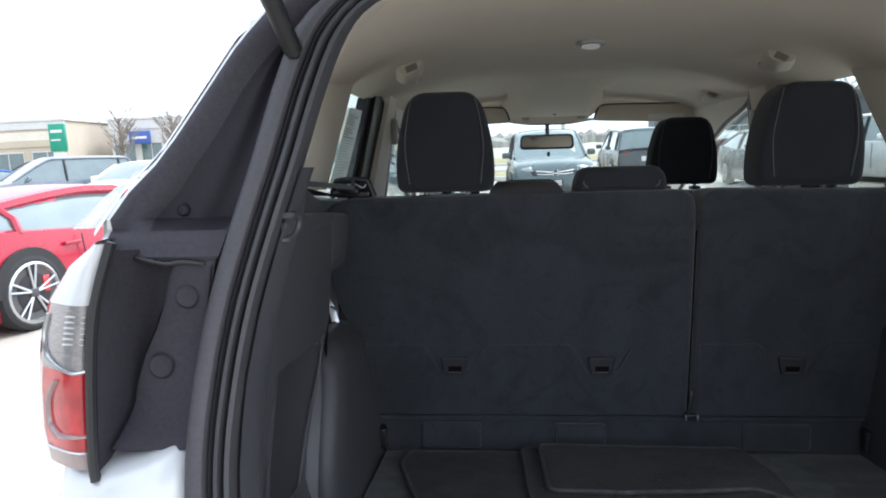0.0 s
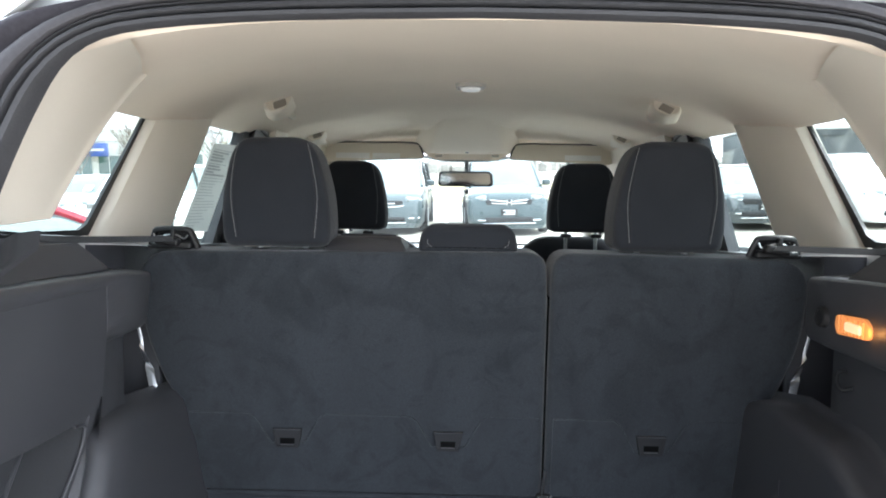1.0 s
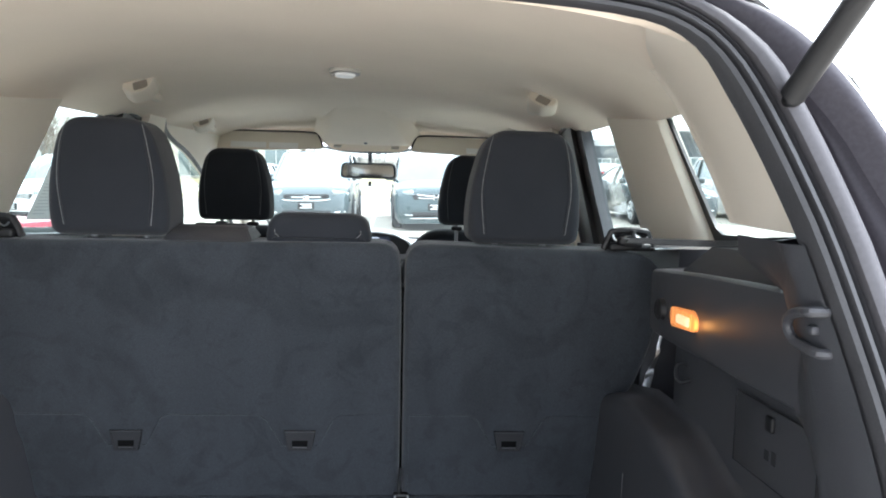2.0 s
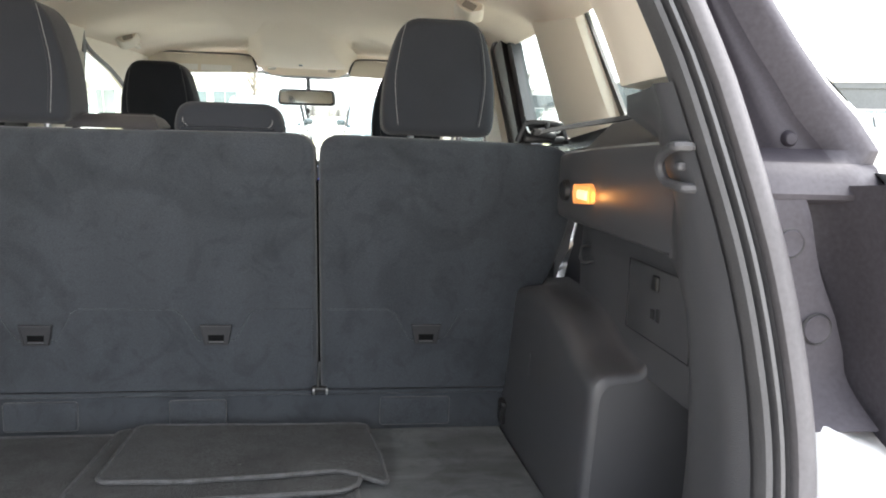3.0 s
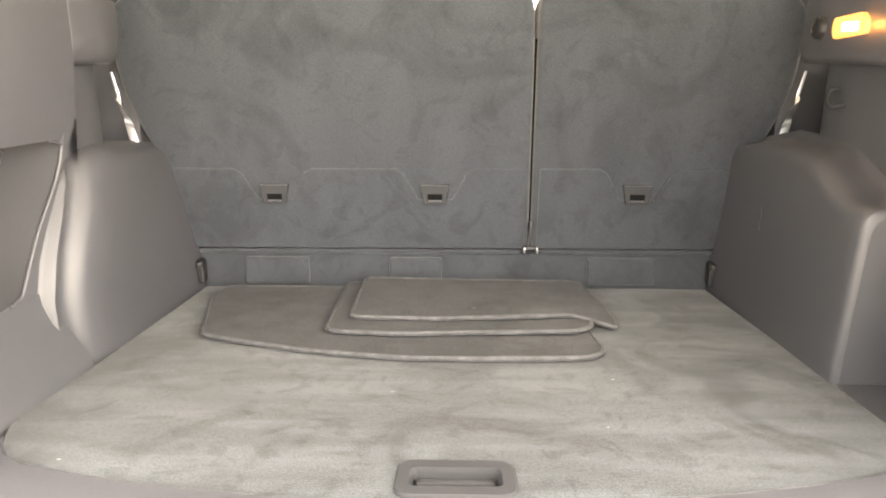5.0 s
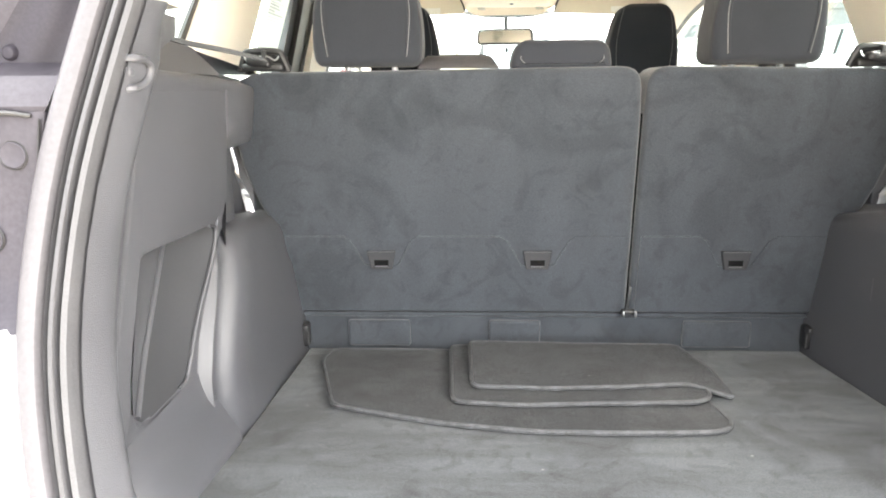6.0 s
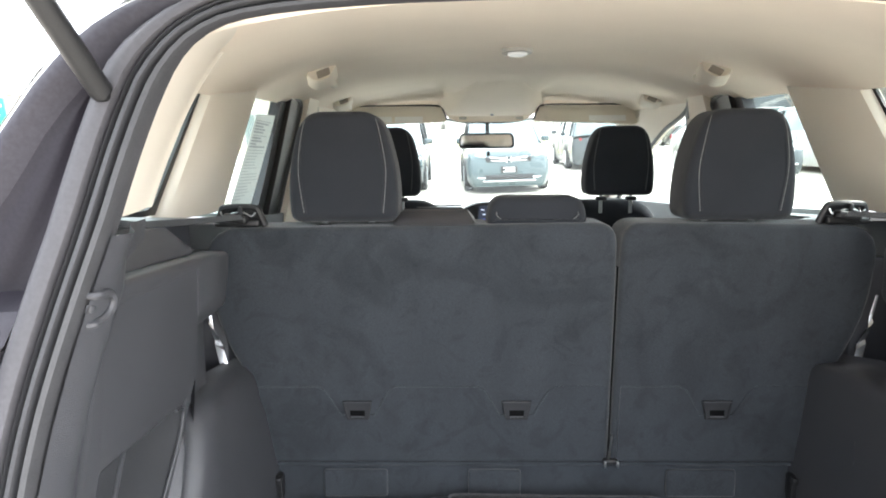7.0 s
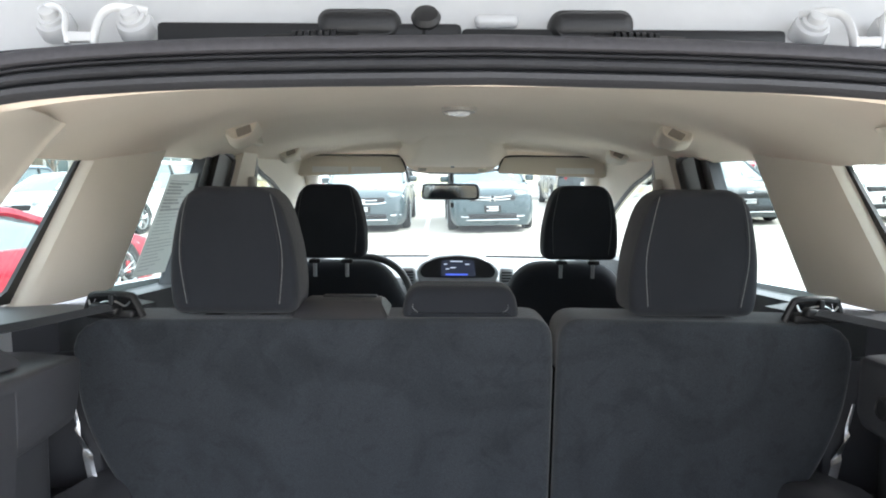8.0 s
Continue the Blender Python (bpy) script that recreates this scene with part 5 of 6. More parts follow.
# ---- front cabin ----
def ahead(k):
    """The same view from the tailgate, set k times as far ahead."""
    m = Matrix.Translation((0, 0.27, 1.515))
    return CAR @ m @ Matrix.Scale(k, 4) @ m.inverted()



for s in (1, -1):
    seat = thing("bucket_armchair", "black cloth front seat of the car, its back towards the bench", "seat", "front seats", at=ahead(1.05))
    part("backrest", pillow(rounded([(s * 0.36 - 0.24, 0.70), (s * 0.36 + 0.24, 0.70), (s * 0.36 + 0.24, 1.15), (s * 0.36 + 0.14, 1.338), (s * 0.36 - 0.14, 1.338), (s * 0.36 - 0.24, 1.15)], [0.03, 0.03, 0.1, 0.07, 0.07, 0.1], 6), 2.55, 2.70, 0.05, lambda z: 0.25 * (1.34 - z), 5), CLOTH, seat)
    headrest(seat, s * 0.374, 2.50, 1.360, 1.581, 0.222, 0.160, 0.11)
    part("cushion", rbox((0.5, 0.52, 0.16), (s * 0.36, 2.98, 0.70), 0.06, 4), CLOTH, seat)
    visor = thing("sun_visor", "beige folded sun visor with a black tube drawn as its shadow line", "sun visor", "sun visors")
    def visor_place(a, b, d):
        return (a, 3.405 + d + 0.35 * (b - 1.63), b)
    vis = prism(rounded([(s * 0.196, 1.640), (s * 0.650, 1.622), (s * 0.682, 1.650), (s * 0.672, 1.694), (s * 0.620, 1.707), (s * 0.215, 1.712)][:: -s], 0.012, 4), (0, 0.022), visor_place)
    bmesh.ops.bevel(vis, geom=[e for e in vis.edges if e.calc_face_angle(0) > 0.9], offset=0.006, segments=3, affect="EDGES")
    part("pad", vis, PILLAR, visor)
    for a0, a1 in ((-0.600, -0.445), (-0.432, -0.305)) if s < 0 else ((0.445, 0.610),):
        part("sticker", prism([(a0, 1.638), (a1, 1.638), (a1, 1.664), (a0, 1.664)], (-0.0025, -0.001), visor_place), STICKER, visor, "small pale warning sticker")
    # black tube drawn as the shadow line between visor and headliner
    part("shadow_tube", tube(smooth([(s * 0.196, 3.412, 1.648), (s * 0.212, 3.415, 1.690), (s * 0.245, 3.418, 1.712), (s * 0.43, 3.418, 1.713), (s * 0.62, 3.418, 1.711), (s * 0.676, 3.415, 1.697)], 5), 0.0040, 6), BLACKPL, visor)
    for gx, gy, gz in ((0.494, 2.06, 1.696), (0.585, 2.97, 1.694)):
        grab = thing("grab_handle", "beige folding grab handle on the headliner", "grab handle", "grab handles")
        hm = Matrix.Translation((s * (gx + 0.004), gy - 0.055, gz + 0.009)) @ pose(0, 0, 0, -18, s * 24, s * -14)
        rim = rounded([(-0.044, 0.004), (-0.030, -0.022), (0.012, -0.027), (0.044, -0.006), (0.040, 0.016), (-0.028, 0.022)], 0.012, 5)
        hollow = rounded([(-0.016, -0.014), (0.018, -0.015), (0.022, 0.004), (-0.012, 0.006)], 0.004, 5)
        hollow = [hollow[k * len(hollow) // len(rim) % len(hollow)] for k in range(len(rim))]
        loops = [(0.98, 0.055), (0.96, 0.014), (0.90, 0.003), (0.82, 0.0)]
        shell = [[hm @ Vector((a * k, d, b * k)) for a, b in rim] for k, d in loops] + [[hm @ Vector((a * 1.10, 0.001, b * 1.10)) for a, b in hollow], [hm @ Vector((a, 0.003, b)) for a, b in hollow]]
        part("base", grid(shell, closed=True), PILLAR, grab)
        # the hollow's shade is put into its colour
        part("recess", grid([[hm @ Vector((a * k, d, b * k)) for a, b in hollow] for k, d in ((1.0, 0.003), (0.9, 0.030), (0.05, 0.030))], closed=True, caps=True), GRIPSHADE, grab, "hollow of the handle mount, coloured darker for its shade")
        part("grip", tube(smooth([(s * (gx + 0.006), gy - 0.040, gz - 0.004), (s * (gx - 0.004), gy - 0.010, gz - 0.010), (s * (gx - 0.006), gy + 0.045, gz - 0.012), (s * (gx + 0.006), gy + 0.085, gz - 0.002)], 5), 0.010, 10, flat=1.5), PILLAR, grab)

dome = thing("dome_lamp", "small oval dome lamp on the headliner", "lamp")
def oval(rx, ry, z, n=28):
    return [(rx * math.cos(2 * math.pi * k / n), 2.02 + ry * math.sin(2 * math.pi * k / n), z) for k in range(n)]
bez = grid([oval(0.040, 0.050, 1.757), oval(0.038, 0.048, 1.7475), oval(0.026, 0.034, 1.746)], closed=True)
part("bezel", bez, GREYPL, dome)
part("lens", grid([oval(0.027, 0.035, 1.7475), oval(0.022, 0.028, 1.741), oval(0.002, 0.002, 1.739)], closed=True, caps=True), DOME, dome, "clear lamp lens")
part("switch", rbox((0.01, 0.012, 0.006), (-0.030, 2.02, 1.745), 0.002), GREYPL, dome)

console = thing("overhead_console", "beige overhead console between the sun visors", "console", at=ahead(1.09))
rows = []
for y, w, drop in ((2.45, 0.06, -0.006), (2.62, 0.10, 0.004), (2.80, 0.13, 0.018), (2.98, 0.155, 0.032), (3.10, 0.175, 0.040), (3.18, 0.185, 0.034), (3.21, 0.185, 0.0)):
    ry = 0.27 + 1.09 * (y - 0.27)
    zc = 1.515 + (roof_z(0.0, ry) - 0.022 * min(1.0, max(0.0, (ry - 2.55) / 0.5)) ** 2 - 1.515) / 1.09
    rows.append(smooth([(-w - 0.035, y, zc + 0.012), (-w, y, zc - drop * 0.55), (-w + 0.03, y, zc - drop), (0, y, zc - drop - 0.003), (w - 0.03, y, zc - drop), (w, y, zc - drop * 0.55), (w + 0.035, y, zc + 0.012)], 3))
part("housing", grid(rows), HEADLINER, console)
for x in (-0.115, 0.115):
    part("map_lamp", rbox((0.030, 0.04, 0.003), (x, 3.08, 1.640), 0.003, 2, (16, 0, 0)), GREYPL, console)
part("button", rbox((0.014, 0.012, 0.006), (0.0, 3.00, 1.648), 0.003, 3), INK, console)

mirror = thing("rear_view_mirror", "black-framed rear-view mirror below the overhead console", "mirror", at=ahead(1.09))
mm = pose(-0.004, 3.42, 1.5535, -0.3, 0, -9)
def mirror_place(a, b, d):
    return mm @ Vector((a, d, b))
part("housing", prism(rounded([(-0.128, -0.033), (0.128, -0.033), (0.122, 0.036), (-0.122, 0.036)], 0.022, 6), (-0.004, 0.03), mirror_place), BLACKPL, mirror)
part("glass", prism(rounded([(-0.1185, -0.0245), (0.1185, -0.0245), (0.1135, 0.0275), (-0.1135, 0.0275)], 0.016, 6), (-0.0065, -0.0045), mirror_place), MIRROR, mirror, "silvered mirror glass")
part("stalk", tube([(0.002, 3.44, 1.55), (0.002, 3.46, 1.60), (0.0, 3.44, 1.66)], 0.010, 8), BLACKPL, mirror)
part("night_lever", rbox((0.014, 0.012, 0.022), (0.004, 3.415, 1.497), 0.004), BLACKPL, mirror)

dash = thing("dashboard", "dark dashboard with silver trim and a hooded centre screen", "dashboard", at=ahead(1.09))
rows = []
for x in [k * 0.06 - 0.72 for k in range(25)]:
    bulge = 0.012 * math.exp(-((x + 0.33) / 0.18) ** 2)
    rows.append([(x, 3.40, 0.95), (x, 3.42, 1.10), (x, 3.46, 1.165 + bulge), (x, 3.56, 1.195 + bulge), (x, 3.75, 1.212), (x, 4.0, 1.218), (x, 4.12, 1.19)])
part("top", grid(rows), mat("dash_vinyl", (0.30, 0.305, 0.31), 0.42, var=0.1, grain=600, bump=0.2), dash)
def arch(grow, low):
    return rounded([(-0.120 - grow, low), (0.180 + grow, low), (0.195 + grow, 1.212), (0.172 + grow, 1.247), (0.112 + grow * 0.6, 1.271 + grow * 0.5), (0.03, 1.280 + grow * 0.5), (-0.052 - grow * 0.6, 1.271 + grow * 0.5), (-0.112 - grow, 1.247), (-0.135 - grow, 1.212)], 0.02, 5)
part("screen_hood", pillow(arch(0.016, 1.160), 3.385, 3.56, 0.010), SILVERPL, dash, "silver hood round the instrument face")
part("hood_recess", prism(arch(0.0, 1.186), (3.379, 3.392), lambda a, b, d: (a, d, b)), BLACKPL, dash, "black arched instrument face")
part("screen", prism(rounded([(-0.045, 1.192), (0.110, 1.192), (0.098, 1.262), (-0.038, 1.262)], 0.010, 3), (3.374, 3.3785), lambda a, b, d: (a, d, b)), SCREEN, dash, "dark lit screen")
part("demister_strip", tube([(x * 0.06, 3.99 - 0.0006 * x * x, 1.221) for x in range(-11, 12)], 0.006, 6), BLACKPL, dash)
part("blue_bar", box_at(-0.022, 0.073, 3.3715, 3.3735, 1.197, 1.204, 0, 1), BLUEGLOW, dash, "lit blue bar on the screen")
part("screen_mark", join(*[box_at(a, b, 3.371, 3.3735, c, c + 0.004, 0, 1) for a, b, c in ((-0.002, 0.050, 1.255), (-0.030, -0.016, 1.243), (-0.022, -0.006, 1.222), (0.062, 0.080, 1.243), (-0.002, 0.022, 1.228))]), SCREENTXT, dash)
for x in (-0.182, 0.242):
    part("air_vent", rbox((0.06, 0.05, 0.085), (x, 3.40, 1.190), 0.015, 4), SILVERPL, dash, "silver framed air vent")
    part("vent_slat", join(*[box_at(x - 0.022, x + 0.022, 3.372, 3.376, 1.17 + k * 0.012, 1.176 + k * 0.012, 0, 1) for k in range(4)]), BLACKPL, dash)

wheel = thing("steering_wheel", "black leather steering wheel", "steering wheel", at=ahead(1.09))
wm = pose(-0.345, 3.17, 1.118, -25, 0, 0)
part("rim", tube([wm @ Vector((0.185 * math.cos(a), 0, 0.185 * math.sin(a))) for a in [k * math.pi / 24 for k in range(48)]], 0.015, 10, loop=True), BLACKPL, wheel)
part("hub", rbox((0.15, 0.05, 0.11), (-0.345, 3.20, 1.105), 0.03, 4, (-25, 0, 0)), BLACKPL, wheel)
for ang in (0, 180, 270):
    part("spoke", tube([wm @ Vector((0, 0.01, 0)), wm @ Vector((0.18 * math.cos(radians(ang)), 0, 0.18 * math.sin(radians(ang))))], 0.016, 8), SILVERPL, wheel)

# price sheet stuck inside the rear door window
sheet = thing("window_sticker", "white printed price sheet hanging inside a rear door window", "paper sheet")
def sheet_place(a, b, d):
    """a along the car, b up, d inwards."""
    return (-(side_x(b) - 0.002 - d), a, b)
part("sheet", prism([(1.905, 1.372), (2.088, 1.364), (2.236, 1.608), (2.045, 1.600)], (0.0, 0.001), sheet_place), PAPER, sheet)
random.seed(4)
lines = []
for k in range(27):
    v = 0.05 + 0.034 * k
    z = 1.372 + 0.228 * v
    a0 = 1.905 + 0.14 * v + 0.015
    a1 = a0 + (0.175 if k % 9 else 0.10) * random.uniform(0.45, 0.9)
    h = 0.0016 if k < 17 else random.choice((0.002, 0.0045))
    lines.append(prism([(a0, z), (a1, z - 0.001), (a1, z + h - 0.001), (a0, z + h)], (0.0014, 0.0020), sheet_place))
part("print", join(*lines), INKPALE, sheet, "rows of unreadable print")

# ---- outdoors ----
CONCRETE = mat("lot_concrete", (0.45, 0.41, 0.35), 0.9, var=0.10, grain=14, bump=0.2, blotch=0.35)
GRASS = mat("dry_grass", (0.34, 0.29, 0.15), 0.95, var=0.3, grain=8, bump=0.5, blotch=0.6)
KERB = mat("kerb_concrete", (0.50, 0.49, 0.46), 0.85, var=0.1, grain=20, bump=0.2)
LINE = mat("painted_line", (0.75, 0.75, 0.72), 0.7, var=0.15, grain=30, bump=0.1)
TYRE = mat("tyre_rubber", (0.022, 0.022, 0.023), 0.8, var=0.2, grain=60, bump=0.3)
RIM = mat("alloy_rim", (0.55, 0.56, 0.57), 0.3, metal=0.9, var=0.05, grain=30, bump=0)
RIMDARK = mat("alloy_rim_dark", (0.10, 0.10, 0.105), 0.35, metal=0.6, var=0.08, grain=30, bump=0)
CHROME = mat("chrome", (0.75, 0.76, 0.77), 0.12, metal=1.0, var=0.03, grain=20, bump=0)
CARGLASS = mat("parked_car_glass", (0.10, 0.145, 0.15), 0.06, var=0.1, grain=2, bump=0, coat=1.0, spec=0.9)
PLATE = mat("plate_white", (0.7, 0.7, 0.7), 0.5, var=0.1, grain=40, bump=0)
LAMP = mat("headlamp_glass", (0.34, 0.38, 0.40), 0.1, metal=0.4, var=0.15, grain=30, bump=0, coat=1.0)


def paint(name, c):
    return mat(name, c, 0.28, var=0.05, grain=30, bump=0, blotch=1.5, coat=0.5)


SILVER, GREYBLUE, DARKGREY, PEARL, RED, BLUE, BLACK, GREY, SILVERBLUE = (paint("paint_" + n, c) for n, c in (("silver", (0.45, 0.47, 0.49)), ("grey_blue", (0.045, 0.070, 0.076)), ("dark_grey", (0.045, 0.055, 0.06)), ("pearl_white", (0.78, 0.78, 0.77)), ("red", (0.36, 0.006, 0.028)), ("blue", (0.02, 0.12, 0.42)), ("black", (0.02, 0.02, 0.022)), ("grey", (0.070, 0.092, 0.098)), ("silver_blue", (0.16, 0.19, 0.23))))

# One sheet of ground out to the horizon.
rows = []
steps = [-900, -300, -120, -60, -30, -12, 0, 12, 30, 60, 120, 300, 900]
solo("ground", grid([[(x, y, 0.0) for x in steps] for y in steps]), CONCRETE, "pale tan concrete car lot reaching to the horizon", "ground", kind="structure", at=Matrix())
grass = solo("grass_strip", box_at(-70, 60, 27.5, 33.5, -0.1, 0.12, 0.05, 2), GRASS, "strip of dry winter grass beyond the parked cars", "grass", kind="structure", at=Matrix())
solo("grass_verge", box_at(-160, 160, 44, 62, -0.1, 0.10, 0.05, 2), GRASS, "wide verge of dry winter grass beside the road", "grass", kind="structure", at=Matrix())
for y in (27.2, 33.8, 43.7):
    solo("kerb", box_at(-70, 60, y - 0.15, y + 0.15, -0.1, 0.16, 0.03, 2), KERB, "pale concrete kerb along a grass strip", "kerb", kind="structure", at=Matrix())
for k in range(-6, 7):
    solo("bay_line", box_at(-3.25 + 2.8 * k - 0.05, -3.25 + 2.8 * k + 0.05, 15.2, 20.4, 0.0, 0.004, 0, 1), LINE, "faded white parking bay line", "line", "bay lines", kind="structure", at=Matrix())


def wheel_parts(car, x, y, r, dark=False):
    s = 1 if x > 0 else -1
    big = 1.19 if dark else 1.0
    rows = []
    for dx, rr in ((-0.10, r * 0.64 * big), (-0.11, r * (0.86 if dark else 0.8)), (-0.095, r * 0.96), (-0.05, r), (0.05, r), (0.095, r * 0.96), (0.11, r * (0.86 if dark else 0.8)), (0.10, r * 0.64 * big)):
        rows.append([(x + dx, y + rr * math.cos(a), r + rr * math.sin(a)) for a in [k * math.pi / 14 for k in range(28)]])
    w = part("wheel", grid(rows, closed=True), TYRE, car, "black tyre on an alloy rim")
    xf = x + s * 0.106
    barrel = grid([[(x + s * dx, y + rr * math.cos(a), r + rr * math.sin(a)) for a in [k * math.pi / 14 for k in range(28)]] for dx, rr in ((0.088, r * 0.02), (0.088, r * 0.55 * big), (0.092, r * 0.60 * big), (0.104, r * 0.665 * big))], closed=True)
    part("barrel", barrel, RIMDARK, w)
    rim = part("rim", grid([[(x + s * dx, y + rr * math.cos(a), r + rr * math.sin(a)) for a in [k * math.pi / 14 for k in range(28)]] for dx, rr in ((0.092, r * 0.60 * big), (0.118, r * 0.63 * big), (0.108, r * 0.68 * big))], closed=True), RIM, w)
    spokes = []
    for k in range(5):
        for off in (-9, 9):
            a = radians(72 * k + 18 + off)
            b = radians(72 * k + 18 + off * 0.4)
            spokes.append(tube([(xf - s * 0.008, y + 0.08 * r * math.cos(b), r + 0.08 * r * math.sin(b)), (xf, y + 0.64 * big * r * math.cos(a), r + 0.64 * big * r * math.sin(a))], 0.011 if dark else 0.015, 6))
    part("spoke", join(*spokes), RIM, w)
    if dark:
        disc = [[(x + s * dx, y + rr * math.cos(a), r + rr * math.sin(a)) for a in [k * math.pi / 14 for k in range(28)]] for dx, rr in ((0.089, r * 0.06), (0.094, r * 0.10), (0.094, r * 0.50), (0.089, r * 0.52))]
        part("brake_disc", grid(disc, closed=True), TYRE, w, "dark brake disc")
        part("brake_caliper", rbox((0.02, 0.07, 0.15), (x + s * 0.094, y + 0.40 * r, r + 0.06), 0.008, 2), LENSRED, w, "red brake caliper")
    part("hub", rbox((0.03, 0.09, 0.09), (xf - s * 0.01, y, r), 0.02, 3), RIMDARK, w)


for s in (1, -1):
    for y in (1.62, 4.25):
        wheel_parts(suv, s * 0.70, y, 0.345)

SHAPES = {
    # y from rear to front, height of the lower body's top; then the cabin's roofline; all in fractions of length and metres
    "suv": dict(L=4.6, W=1.86, hood=[(-0.5, 0.55, 0.80), (-0.495, 0.95, 0.93), (-0.47, 1.05, 0.98), (0.18, 1.04, 1.0), (0.24, 1.06, 1.0), (0.40, 0.96, 0.98), (0.46, 0.86, 0.95), (0.49, 0.70, 0.88), (0.5, 0.48, 0.82)], cabin=[(-0.495, 1.0, 0.90), (-0.45, 1.55, 0.78), (-0.38, 1.64, 0.76), (-0.05, 1.68, 0.76), (0.06, 1.62, 0.77), (0.25, 1.06, 0.88)], r=0.35, base=0.16),
    "van": dict(L=5.1, W=2.0, hood=[(-0.5, 0.5, 0.85), (-0.498, 1.0, 0.95), (-0.47, 1.08, 0.98), (0.20, 1.05, 1.0), (0.27, 1.10, 1.0), (0.41, 0.95, 0.97), (0.46, 0.84, 0.93), (0.49, 0.68, 0.86), (0.5, 0.47, 0.80)], cabin=[(-0.497, 1.02, 0.92), (-0.47, 1.60, 0.80), (-0.40, 1.70, 0.78), (-0.02, 1.74, 0.78), (0.09, 1.66, 0.79), (0.30, 1.07, 0.88)], r=0.34, base=0.16),
    "sedan": dict(L=4.88, W=1.86, hood=[(-0.5, 0.55, 0.80), (-0.495, 0.95, 0.92), (-0.46, 1.05, 0.96), (-0.36, 1.04, 0.99), (0.18, 0.95, 1.0), (0.23, 0.97, 1.0), (0.40, 0.86, 0.97), (0.46, 0.78, 0.93), (0.49, 0.66, 0.86), (0.5, 0.48, 0.80)], cabin=[(-0.44, 1.04, 0.86), (-0.24, 1.38, 0.74), (-0.10, 1.44, 0.72), (0.04, 1.42, 0.72), (0.10, 1.34, 0.74), (0.25, 0.96, 0.88)], r=0.34, base=0.17),
    "coupe": dict(L=4.8, W=1.86, hood=[(-0.5, 0.55, 0.75), (-0.495, 0.90, 0.86), (-0.46, 0.96, 0.92), (-0.30, 0.93, 1.0), (-0.05, 0.84, 0.95), (0.10, 0.82, 0.95), (0.25, 0.84, 1.0), (0.36, 0.80, 0.99), (0.45, 0.68, 0.90), (0.49, 0.55, 0.78), (0.5, 0.42, 0.70)], cabin=[(-0.46, 0.95, 0.70), (-0.28, 1.13, 0.68), (-0.12, 1.225, 0.66), (-0.02, 1.225, 0.66), (0.05, 1.17, 0.68), (0.20, 0.84, 0.84)], r=0.345, base=0.13),
}


